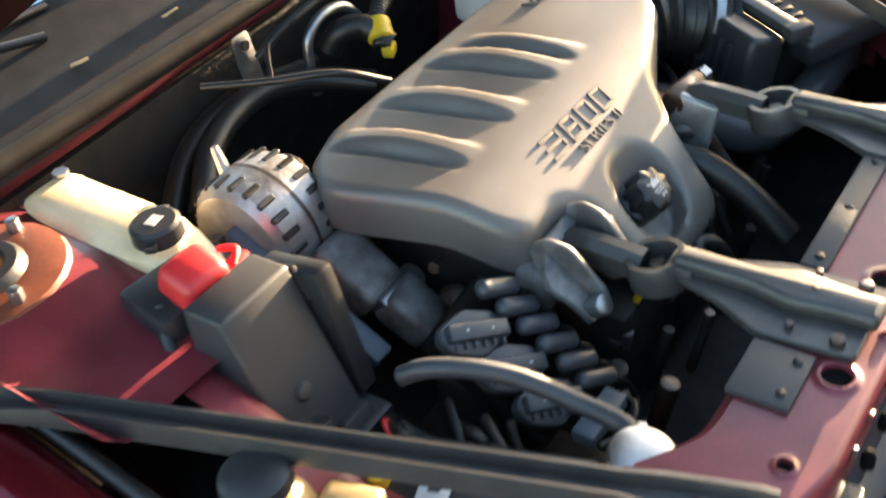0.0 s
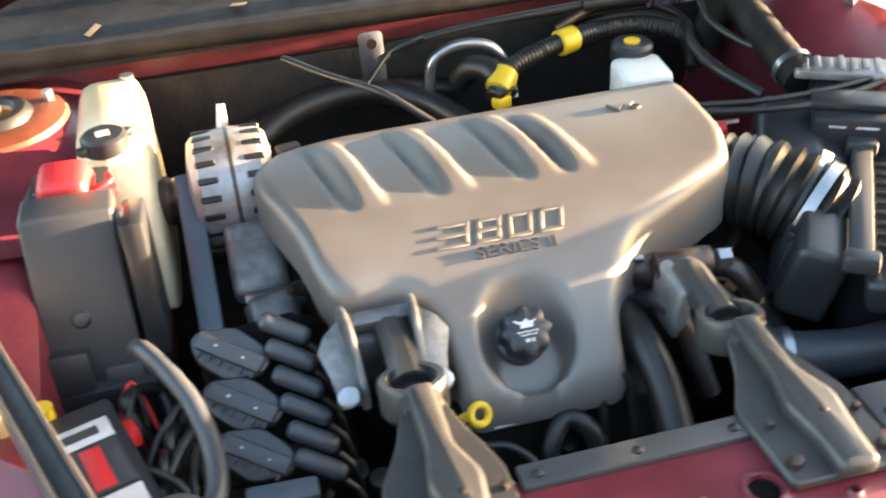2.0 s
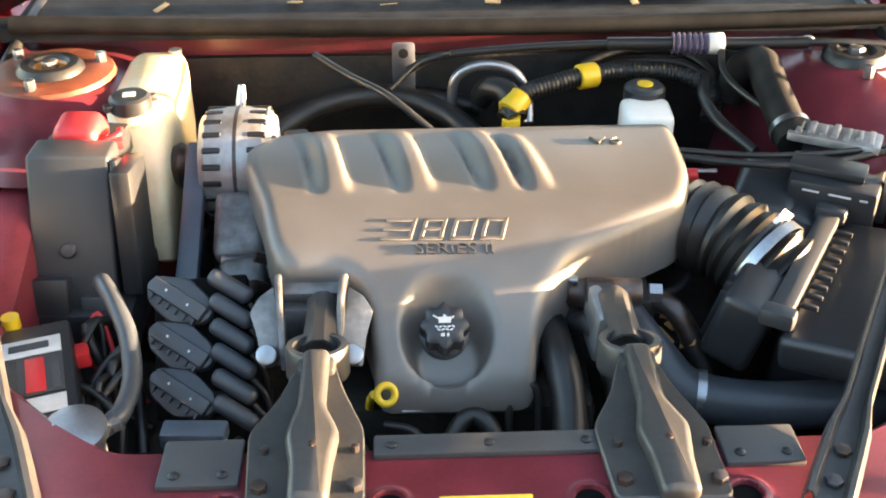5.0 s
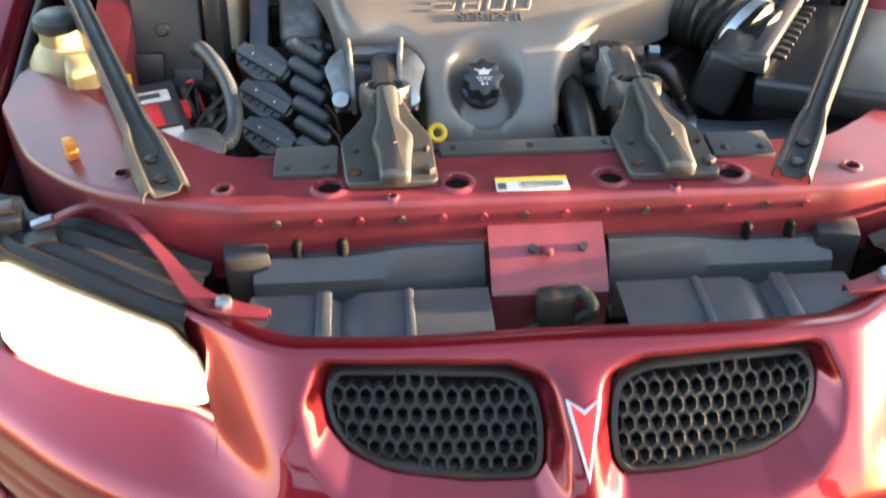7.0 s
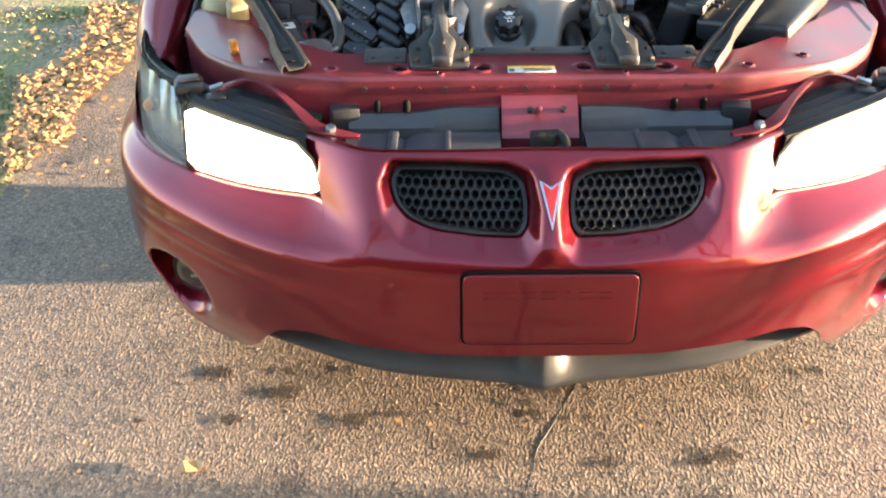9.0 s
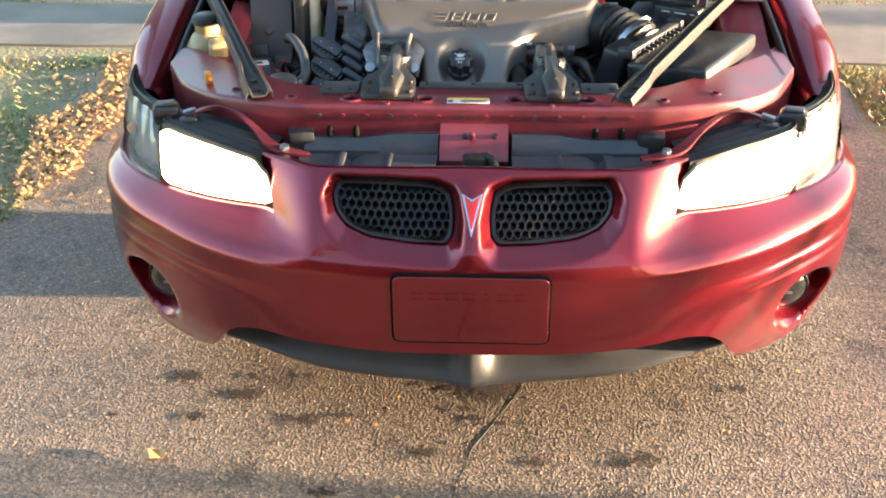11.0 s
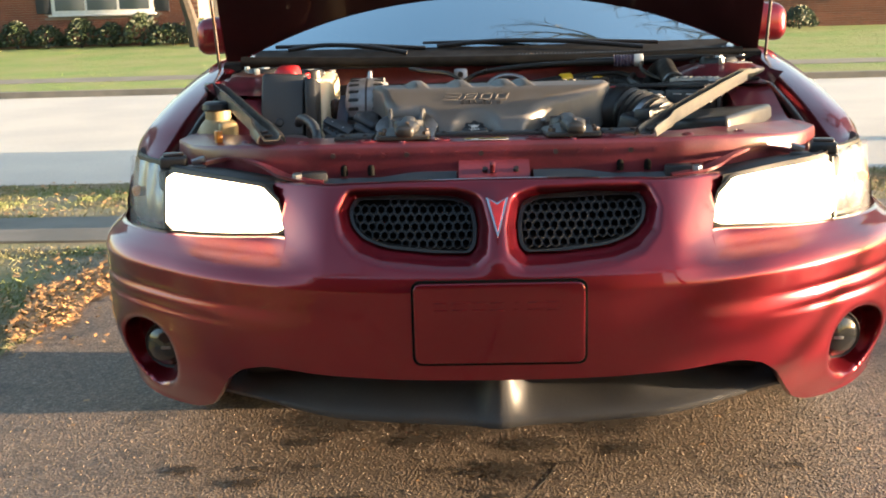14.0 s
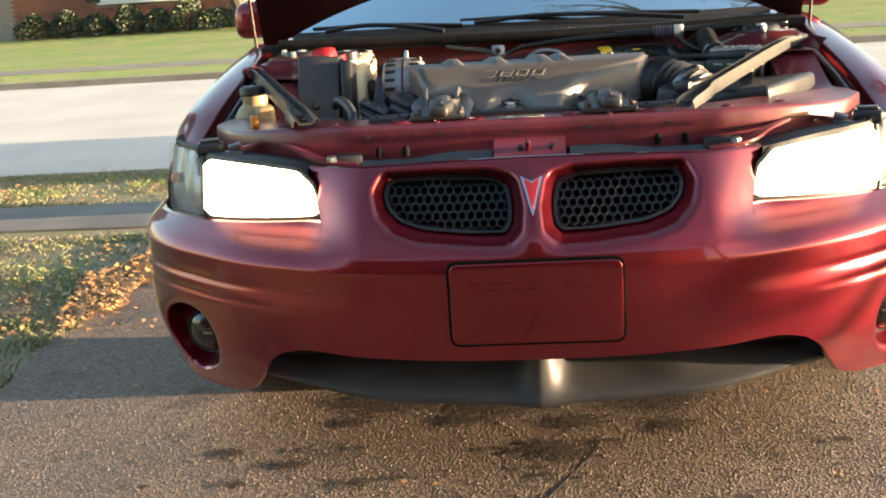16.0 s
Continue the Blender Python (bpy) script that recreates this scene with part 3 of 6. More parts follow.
def headlamp(s):
    a, b = 0.432, 0.735
    n, m = 26, 10
    # outline softened at the corners
    def grid(x0, x1, inset, push):
        rows = []
        for i in range(n + 1):
            x = x0 + (x1 - x0) * i / n
            e = min(x - x0, x1 - x)
            cut = 0.10 * (1 - ease(0, 0.02, e)) + inset
            high = cut + (0.16 * (1 - ease(0, 0.030, x - x0)) if x0 < 0.5 else 0.0)
            rows.append([lamp_point(s, x, cut + (1 - cut - high) * j / m, push) for j in range(m + 1)])
        return rows
    lamp = part("headlight", solid(sheet(grid(a + 0.003, b - 0.001, 0.06, 0.0)), 0.004), LIT, car, "lit headlight glowing warm white")
    part("lamp_gasket", sheet(grid(a - 0.004, b + 0.003, -0.01, 0.005)), RUBBER, lamp)
    corner = part("corner_lamp", solid(sheet(grid(b + 0.006, 0.922, 0.02, 0.0)), 0.004), CLEAR, car, "clear corner lamp")
    corner.visible_shadow = False
    rows = grid(b + 0.008, 0.905, 0.04, 0.030)
    for i, row in enumerate(rows):
        for j, p in enumerate(row):
            p.y += 0.010 * abs(math.sin(0.55 * i)) + 0.05 * (j / m - 0.5) ** 2 + (0.012 if i < 2 else 0.0)
    part("corner_reflector", sheet(rows), FLUTE, corner, "fluted silver reflector", angle=20)
    part("lamp_divider", sheet([[lamp_point(s, x, v, q) for v in (0.05, 0.3, 0.6, 0.95)] for x, q in ((b - 0.001, 0.0), (b + 0.003, -0.002), (b + 0.007, 0.0), (b + 0.008, 0.03))]), RUBBER, corner)
    part("amber_bulb", lathe([(0, 0.014), (0.012, 0.008), (0.014, -0.006), (0.006, -0.02)], lamp_point(s, 0.85, 0.5, 0.03), (s * 0.5, -1, 0)), AMBER, corner)
    # black housing behind the lenses and its ribbed top
    top = []
    for i in range(n + 1):
        x = 0.434 + (0.915 - 0.434) * i / n
        p = lamp_point(s, x, 1.0)
        lo = lamp_point(s, x, 0.0)
        back = 0.13 - 0.11 * ease(0.62, 0.84, x)
        deep = 0.045 * ease(0.72, 0.75, x)
        row = [lo + Vector((0, 0.006 + deep, -0.004)), p + Vector((0, 0.006 + deep, -0.004)), p + Vector((0, 0.008 + deep, 0.002))]
        for k in range(8):
            row.append(p + Vector((-s * 0.02 * k / 7, 0.02 + deep + back * k / 7, -0.002 - 0.016 * k / 7 + 0.007 * (k % 2))))
        row.append(p + Vector((-s * 0.02, 0.02 + back, -0.06)))
        top.append(row)
    ends = sheet(top)
    part("lamp_housing", ends, GRID, car, "black plastic lamp housing", angle=25)
    c = Vector((s * 0.735, 0.440, 0.752))
    adj = part("lamp_adjuster", block(c, (0.062, 0.050, 0.030), (0, 0, -s * 14), 0.008, 3), BLACK, car, "black lamp retainer with a bright cap")
    part("adjuster_cap", block(c + Vector((0, 0.002, 0.018)), (0.046, 0.030, 0.008), (0, 0, -s * 14), 0.004, 3), DARKSTEEL, adj)
    part("adjuster_foot", block(c + Vector((s * 0.004, -0.018, -0.035)), (0.05, 0.05, 0.05), (0, 0, -s * 14), 0.008), RUBBER, adj)
    q = Vector((s * 0.688, 0.425, 0.752))
    screw = part("adjuster_screw", rod(q, q + Vector((-s * 0.028, 0.004, 0.008)), 0.008, seg=6, bev=0.001), STEEL, adj)
    part("screw_block", block(q + Vector((-s * 0.012, -0.016, -0.018)), (0.045, 0.03, 0.03), (0, 0, -s * 20), 0.006), BLACK, adj)


headlamp(-1)
headlamp(1)


# fenders, with a rolled inner edge and a channel down to the bay
def fender_line(y):
    """Half width and height of the fender's crown."""
    x = curve_at([(0.45, 0.905), (0.7, 0.905), (0.9, 0.90), (1.2, 0.895), (1.75, 0.895), (2.2, 0.90)], y)
    z = curve_at([(0.45, 0.70), (0.62, 0.712), (0.75, 0.742), (0.9, 0.790), (1.05, 0.828), (1.2, 0.858), (1.45, 0.895), (1.75, 0.925), (2.2, 0.935)], y)
    return x, z


def fender(s):
    rows = []
    for i in range(41):
        y = 0.66 + (1.95 - 0.66) * i / 40
        x, z = fender_line(y)
        arch = math.sqrt(max(0.0, 0.36 ** 2 - (y - 0.98) ** 2))
        low = max(0.20, 0.31 + arch) if arch else 0.22
        low = min(low, z - 0.10)
        inner = [(s * (x - 0.10), y, z - 0.085), (s * (x - 0.085), y, z - 0.02), (s * (x - 0.075), y, z - 0.003), (s * (x - 0.06), y, z + 0.004), (s * (x - 0.02), y, z + 0.007)]
        x, z = x + 0.048 * ease(0.64, 0.92, y), z + 0.004
        rows.append(inner + [(s * (x - 0.02), y, z - 0.006),
                     (s * (x + 0.006), y, z - 0.035), (s * (x + 0.020), y, z - 0.09), (s * (x + 0.026), y, 0.55 * (z - 0.09) + 0.45 * low), (s * (x + 0.026), y, low), (s * (x - 0.02), y, low + 0.002)])
    return sheet(rows)


for s in (-1, 1):
    part("fender", fender(s), PAINT, car, "dark red front fender")
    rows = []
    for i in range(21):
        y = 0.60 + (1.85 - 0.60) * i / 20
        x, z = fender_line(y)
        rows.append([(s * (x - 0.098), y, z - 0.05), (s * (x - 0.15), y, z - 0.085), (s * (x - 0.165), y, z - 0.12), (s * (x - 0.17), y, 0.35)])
    # same red paint as the bay; its shade is put into this darker colour
    part("inner_fender", sheet(rows), HOOD_AND_SHADE, car, "red inner fender panel, its shade put into a dark maroon colour")
    # shelf between the inner fender and the bay
    rows = []
    for i in range(13):
        y = 0.66 + 0.42 * i / 12
        z = 0.770 + 0.075 * ease(0.80, 1.06, y)
        x0 = 0.655 if s > 0 else 0.635
        out = 0.765 if s > 0 else 0.69
        rows.append([(s * out, y, z + 0.004), (s * (out - 0.03), y, z), (s * (x0 + 0.015), y, z - 0.002), (s * x0, y, z - 0.015), (s * (x0 - 0.01), y, z - 0.16)])
    part("apron", sheet(rows), BAY, car, "red painted apron beside the inner fender")
    seal = bmesh.new()
    hose([(s * (fender_line(y)[0] - 0.10), y, fender_line(y)[1] - 0.01) for y in (0.75, 0.95, 1.2, 1.45, 1.75)], 0.011, bm=seal)
    part("fender_seal", seal, RUBBER, car)

# radiator support: centre beam with wings running back to the fenders
def beam_line(t):
    """Front edge of the support, t from -1 to 1."""
    x = 0.80 * t
    ax = abs(x)
    y = curve_at([(0, 0.388), (0.40, 0.390), (0.46, 0.402), (0.60, 0.455), (0.72, 0.56), (0.80, 0.72)], ax)
    wide = curve_at([(0, 0.135), (0.42, 0.14), (0.5, 0.17), (0.6, 0.22), (0.70, 0.24), (0.8, 0.2)], ax)
    z = curve_at([(0, 0.790), (0.4, 0.790), (0.55, 0.788), (0.68, 0.778), (0.8, 0.770)], ax)
    return x, y, z, wide


HOLES = [(-0.290, 0.432, 0.017), (-0.118, 0.432, 0.017), (0.093, 0.432, 0.017), (0.258, 0.432, 0.017), (-0.432, 0.437, 0.009), (0.432, 0.437, 0.009), (-0.575, 0.49, 0.008), (0.56, 0.49, 0.008), (-0.205, 0.404, 0.005), (0.175, 0.404, 0.005)]
xs = sorted([0.80 * i / 80 for i in range(-80, 81)] + [hx + hr * k / 8 for hx, _, hr in HOLES for k in range(-13, 14)])
xs = [x for k, x in enumerate(xs) if k == 0 or x - xs[k - 1] > 0.0006]
rows = []
for x in xs:
    _, y, z, w = beam_line(x / 0.8)
    row = [(x, y + 0.03, z - 0.13), (x, y + 0.002, z - 0.12), (x, y - 0.001, z - 0.04), (x, y, z - 0.010), (x, y + 0.004, z - 0.002)]
    n = 64
    for k in range(n + 1):
        yy = y + 0.008 + (w - 0.020) * k / n
        zz = z
        for hx, hy, hr in HOLES:
            d = math.hypot(x - hx, yy - hy)
            if d < 2 * hr:
                zz += 0.0035 * math.exp(-((d - 1.15 * hr) / (0.3 * hr)) ** 2) - 0.05 * (1 - ease(0.78 * hr, 1.0 * hr, d))
        row.append((x, yy, zz))
    rows.append(row + [(x, y + w, z - 0.012), (x, y + w - 0.004, z - 0.10)])
support = part("radiator_support", sheet(rows), BAY, car, "red painted radiator support beam")
# black discs just below the rim carry the shade inside the holes
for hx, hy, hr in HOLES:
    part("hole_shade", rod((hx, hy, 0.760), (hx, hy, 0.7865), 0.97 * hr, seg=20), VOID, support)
for i in range(14):
    x = -0.36 + 0.055 * i
    part("bolt", rod((x, 0.388, 0.765), (x, 0.384, 0.765), 0.006, seg=8), BAY if i % 3 else DARKSTEEL, support)

# latch bracket in the middle
br = sheet([[(x, 0.392, 0.752), (x, 0.380, 0.745), (x, 0.345, 0.722), (x, 0.318, 0.700), (x, 0.310, 0.690), (x, 0.312, 0.62)] for x in (-0.080, -0.076, -0.03, 0.0, 0.03, 0.072, 0.076)])
part("latch_bracket", solid(br, 0.003), BAY, car, "red latch bracket on the radiator support")
part("bracket_rib", block((-0.006, 0.35, 0.732), (0.012, 0.07, 0.012), (-34, 0, 0), 0.004), BAY, support)
# black studs give the bracket's two holes their dark
for x in (-0.022, 0.046):
    part("bracket_hole", rod((x, 0.357, 0.730), (x, 0.352, 0.736), 0.006), RUBBER, support)

# black air deflectors between the support and the nose
def deflector(s, x0, x1):
    rows = []
    for i in range(25):
        x = x0 + (x1 - x0) * i / 24
        t = i / 24
        hump = 0.022 * ease(0.25, 0.6, t)
        dip = 0.016 * math.exp(-((t - 0.62) / 0.05) ** 2)
        rows.append([(s * x, 0.40, 0.60), (s * x, 0.395, 0.725 - 0.5 * hump), (s * x, 0.375, 0.728 - 0.5 * hump), (s * x, 0.352, 0.694), (s * x, 0.343, 0.640), (s * x, 0.322, 0.640), (s * x, 0.318, 0.690 - dip),
                     (s * x, 0.315, 0.702 - dip), (s * x, 0.25, 0.706 - dip), (s * x, 0.20 + 0.2 * max(0, x - 0.25), 0.700 - dip), (s * x, 0.17 + 0.3 * max(0, x - 0.25), 0.66)])
    return solid(sheet(rows), 0.004)


for s in (-1, 1):
    d = part("air_deflector", deflector(s, 0.085, 0.395), DUSTY, car, "dusty black plastic air deflector", angle=30)
    part("deflector_end", block((s * 0.405, 0.385, 0.695), (0.06, 0.05, 0.075), (0, 0, -s * 12), 0.006), BLACK, d)
    for x in (0.275, 0.335):
        part("rubber_bump", lathe([(0.0, 0.008), (0.005, 0.007), (0.008, 0.0), (0.008, -0.016)], (s * x, 0.376, 0.738)), VOID, d)
    for x, w in ((0.19, 0.012), (0.30, 0.020)):
        part("rib", block((s * x, 0.262, 0.705), (w, 0.105, 0.010), (-2, 0, 0), 0.003), DUSTY, d)
    # flat strap bent round the bolt
    rows = []
    line = smooth_line([(0.690, 0.405, 0.744), (0.660, 0.445, 0.753), (0.616, 0.462, 0.758), (0.565, 0.430, 0.758), (0.505, 0.350, 0.753), (0.455, 0.275, 0.745), (0.415, 0.255, 0.738), (0.365, 0.245, 0.733)], 5)
    for i, c in enumerate(line):
        e = line[min(i + 1, len(line) - 1)] - line[max(i - 1, 0)]
        w = Vector((e.y, -e.x, 0)).normalized() * (0.006 + 0.009 * math.exp(-((c.x - 0.43) / 0.06) ** 2))
        rows.append([(s * (c.x + w.x), c.y + w.y, c.z - 0.012), (s * (c.x + w.x), c.y + w.y, c.z), (s * (c.x - w.x), c.y - w.y, c.z), (s * (c.x - w.x), c.y - w.y, c.z - 0.006)])
    arm = solid(sheet(rows), 0.002)
    ar = part("lamp_brace", arm, BAY, car, "short red brace behind the headlight")
    part("brace_bolt", rod((s * 0.420, 0.262, 0.715), (s * 0.420, 0.256, 0.748), 0.011, seg=6, bev=0.002), STEEL, ar)
lat = bmesh.new()
block((0.0, 0.28, 0.67), (0.05, 0.03, 0.10), (0, 0, 10), 0.006, bm=lat)
hose([(0.03, 0.27, 0.68), (0.045, 0.265, 0.70), (0.03, 0.28, 0.715), (0.0, 0.29, 0.70)], 0.010, bm=lat)
block((-0.035, 0.25, 0.655), (0.03, 0.03, 0.05), (10, 0, 30), 0.004, bm=lat)
latch = part("hood_latch", lat, ENGINE, car, "oily steel hood latch")
part("latch_spring", hose([(-0.06, 0.25, 0.66), (-0.03, 0.24, 0.67), (0.0, 0.245, 0.66)], 0.007, ribs=0.3), STEEL, latch)

# firewall, cowl and seal
part("firewall_mat", block((0, 1.548, 0.58), (1.30, 0.02, 0.52), bev=0.006), ENGINE, car, "black insulation mat on the firewall")
fw = sheet([[(x, 1.56, 0.30), (x, 1.56, 0.80), (x, 1.575, 0.86), (x, 1.58, 0.905), (x, 1.56, 0.915)] for x in (-0.78, -0.4, 0, 0.4, 0.78)])
part("firewall", fw, BAY, car, "red painted firewall")
sl = bmesh.new()
hose([(-0.80, 1.50, 0.925), (-0.4, 1.50, 0.915), (0, 1.495, 0.910), (0.4, 1.50, 0.910), (0.80, 1.50, 0.918)], 0.017, bm=sl)
part("cowl_seal", sl, SEAL, car, "dusty rubber cowl seal")
rows = []
for i in range(31):
    x = -0.86 + 1.72 * i / 30
    c = 0.12 * (abs(x) / 0.86) ** 2
    rows.append([(x, 1.49, 0.895), (x, 1.495, 0.918), (x, 1.54, 0.925), (x, 1.58, 0.905), (x, 1.66 + c, 0.915), (x, 1.74 + c, 0.93), (x, 1.80 + c, 0.945)])
cowl = part("cowl_panel", sheet(rows), COWL, car, "dusty black cowl grille below the windshield")
vent = bmesh.new()
for i in range(34):
    block((0.10 + 0.012 * i, 1.64, 0.9185), (0.005, 0.05, 0.006), (3, 0, 0), 0.001, bm=vent)
part("cowl_vent", vent, BLACK, cowl)
ws = []
for i in range(31):
    x = -0.84 + 1.68 * i / 30
    c = (abs(x) / 0.84) ** 2
    row = []
    for j in range(13):
        t = j / 12
        w = 1 - 0.16 * t
        row.append((x * w, 1.79 + 0.13 * c + 0.86 * t - 0.06 * (1 - c) * math.sin(math.pi * t), 0.94 + 0.44 * t ** 0.95 - 0.015 * c))
    ws.append(row)
part("windshield", solid(sheet(ws), 0.005), SCREEN, car, "raked windshield reflecting the sky")
for xa, xb, ya in ((-0.70, -0.28, 0.02), (-0.18, 0.52, 0.0)):
    wp = bmesh.new()
    hose([(xb, 1.72, 0.932), (0.35 * xa + 0.65 * xb, 1.755, 0.955), (0.7 * xa + 0.3 * xb, 1.785, 0.962), (xa, 1.80, 0.948)], 0.008, bm=wp)
    hose([(xb + 0.06, 1.785, 0.944), (0.5 * (xa + xb), 1.80, 0.960), (xa - 0.05, 1.83, 0.958)], 0.007, bm=wp)
    part("wiper", wp, BLACK, car, "black windshield wiper")
lv = bmesh.new()
rng = random.Random(5)
for x, y in ((-0.30, 1.62), (-0.12, 1.60), (0.08, 1.61), (0.15, 1.66), (0.35, 1.60), (-0.55, 1.60)):
    block((x, y, 0.918), (0.03, 0.014, 0.002), (rng.uniform(-20, 20), rng.uniform(-20, 20), rng.uniform(0, 180)), 0.0005, bm=lv)
tagged(part("leaf_litter", lv, LEAF), "scraps of dry leaves on the cowl", "leaves", kind="stuff")


# open hood: a thick shell with a concave rear edge, raised on its rear hinge
def hood_shell():
    ang = radians(58)
    rows = []
    for i in range(41):
        u = -1 + 2 * i / 40
        x = 0.875 * u
        row = []
        for j in range(21):
            v = j / 20
            rear = 0.215 * (1 - abs(u) ** 2.2)
            front_end = 1.36 - 0.16 * u * u
            d = rear + (front_end - rear) * v
            w = 1.0 - 0.13 * v * v
            h = 0.04 * (1 - u * u) + 0.05 * math.sin(math.pi * min(1, d / 1.36)) - 0.04
            row.append((x * w, 1.66 - d * math.cos(ang) + h * math.sin(ang), 0.925 + d * math.sin(ang) + h * math.cos(ang)))
        rows.append(row)
    return solid(sheet(rows), 0.018)


hood = part("hood", hood_shell(), PAINT, car, "raised dark red hood")
inner = []
for i in range(25):
    u = -1 + 2 * i / 24
    row = []
    for j in range(15):
        v = 0.008 + 0.984 * j / 14
        rear = 0.215 * (1 - abs(u * 0.97) ** 2.2)
        d = rear + (1.34 - 0.16 * u * u - rear) * v
        w = (1.0 - 0.13 * v * v) * 0.99
        h = 0.04 * (1 - u * u) + 0.05 * math.sin(math.pi * min(1, d / 1.36)) - 0.04 - 0.03 - 0.012 * (math.sin(9 * u) ** 2) * math.sin(math.pi * v)
        a = radians(58)
        row.append((0.875 * u * w, 1.66 - d * math.cos(a) + h * math.sin(a), 0.925 + d * math.sin(a) + h * math.cos(a)))
    inner.append(row)
part("hood_inner_panel", solid(sheet(inner), 0.006), HOOD_AND_SHADE, hood, "dark maroon inner hood panel")
for s in (-1, 1):
    st = part("hood_strut", rod((s * 0.872, 1.50, 0.88), (s * 0.880, 1.42, 1.36), 0.005), DARKSTEEL, car, "thin hood lift strut")
    hg = bmesh.new()
    block((s * 0.83, 1.66, 0.90), (0.02, 0.12, 0.05), (20, 0, 0), 0.004, bm=hg)
    part("hood_hinge", hg, DARKSTEEL, car)
    # door mirror
    mm = block((s * 0.990, 2.03, 1.000), (0.190, 0.105, 0.135), (0, s * 4, s * 8), 0.045, 5, taper=0.9)
    block((s * 0.90, 2.03, 0.945), (0.10, 0.05, 0.04), (0, s * -15, 0), 0.012, bm=mm)
    mir = part("door_mirror", mm, PAINT, car, "dark red door mirror")
    part("mirror_glass", block((s * 0.990, 2.083, 1.000), (0.150, 0.006, 0.095), (0, s * 4, s * 8), 0.002), CHROME, mir)

# cabin and body behind
def cabin():
    rows = []
    for y, zt, wt, zb in ((1.90, 0.93, 0.86, 0.25), (2.2, 1.05, 0.82, 0.25), (2.65, 1.36, 0.62, 0.25), (3.2, 1.395, 0.60, 0.25), (3.8, 1.36, 0.58, 0.25), (4.25, 1.10, 0.66, 0.25), (4.6, 1.02, 0.70, 0.25), (4.95, 0.95, 0.62, 0.30)):
        w = 0.92 if y < 4.5 else 0.86
        half = [(w * 0.96, zb), (w, 0.45), (w * 0.995, 0.75), (w * 0.95, 0.92), (wt, zt - 0.02), (wt * 0.6, zt), (0, zt + 0.005)]
        rows.append([(x, y, z) for x, z in half] + [(-x, y, z) for x, z in half[-2::-1]])
    return sheet(rows)


def under(y0, y1):
    return block((0, (y0 + y1) / 2, 0.32), (1.2, y1 - y0, 0.05), bev=0.01)


body = part("body", cabin(), PAINT, car, "dark red car body and roof", angle=30)
part("tail", block((0, 4.93, 0.58), (1.7, 0.10, 0.62), bev=0.05, seg=3), PAINT, car)
part("underbody", under(0.30, 4.85), RUBBER, car)
for s in (-1, 1):
    part("side_window", solid(sheet([[(s * 0.885, 2.3, 0.95), (s * 0.80, 2.32, 1.05)], [(s * 0.90, 2.8, 0.955), (s * 0.665, 2.78, 1.32)], [(s * 0.90, 3.6, 0.955), (s * 0.645, 3.55, 1.32)], [(s * 0.885, 4.1, 0.97), (s * 0.70, 4.05, 1.12)]]), 0.004), SCREEN, body)
    for y in (0.98, 3.78):
        w = part("wheel", lathe([(0.20, -0.10), (0.29, -0.105), (0.318, -0.08), (0.322, 0.0), (0.318, 0.08), (0.29, 0.105), (0.20, 0.10)], (s * 0.79, y, 0.334), (s, 0, 0), 40), RUBBER, car, "black tyre on a silver wheel")
        rim = part("rim", lathe([(0.0, 0.07), (0.05, 0.075), (0.06, 0.06), (0.18, 0.05), (0.20, 0.095), (0.205, 0.06), (0.205, -0.09)], (s * 0.79, y, 0.334), (s, 0, 0), 40), ALU, w)
    part("wheel_well", sheet([[(s * 0.66, 0.98 + 0.37 * math.cos(a), 0.33 + 0.37 * math.sin(a)), (s * 0.91, 0.98 + 0.37 * math.cos(a), 0.33 + 0.37 * math.sin(a))] for a in [math.pi * k / 16 for k in range(17)]]), RUBBER, car)
# dark bay floor
part("bay_floor", block((0, 0.98, 0.42), (1.46, 1.12, 0.04), bev=0.005), ENGINE, car)
rad = bmesh.new()
block((0, 0.50, 0.56), (0.80, 0.05, 0.36), bev=0.006, bm=rad)
part("radiator", rad, BLACK, car, "black radiator behind the support")

# ---- engine bay ----
COVER_OUT = rounded([(-0.21, 1.205), (0.338, 1.205), (0.326, 1.0), (0.300, 0.925), (0.215, 0.885), (0.135, 0.852), (0.088, 0.80), (0.075, 0.76), (0.072, 0.715), (-0.14, 0.715), (-0.145, 0.78), (-0.158, 0.815), (-0.19, 0.835), (-0.262, 0.835), (-0.285, 0.87), (-0.30, 0.94), (-0.335, 1.06), (-0.34, 1.11), (-0.30, 1.165)], 0.02, 3)
COVER_Z = [(0.70, 0.66), (0.715, 0.692), (0.735, 0.722), (0.76, 0.752), (0.80, 0.795), (0.84, 0.826), (0.89, 0.850), (0.93, 0.863), (0.96, 0.868), (1.05, 0.870), (1.15, 0.864), (1.21, 0.848)]
LOUVRES = (-0.181, -0.062, 0.059, 0.108)


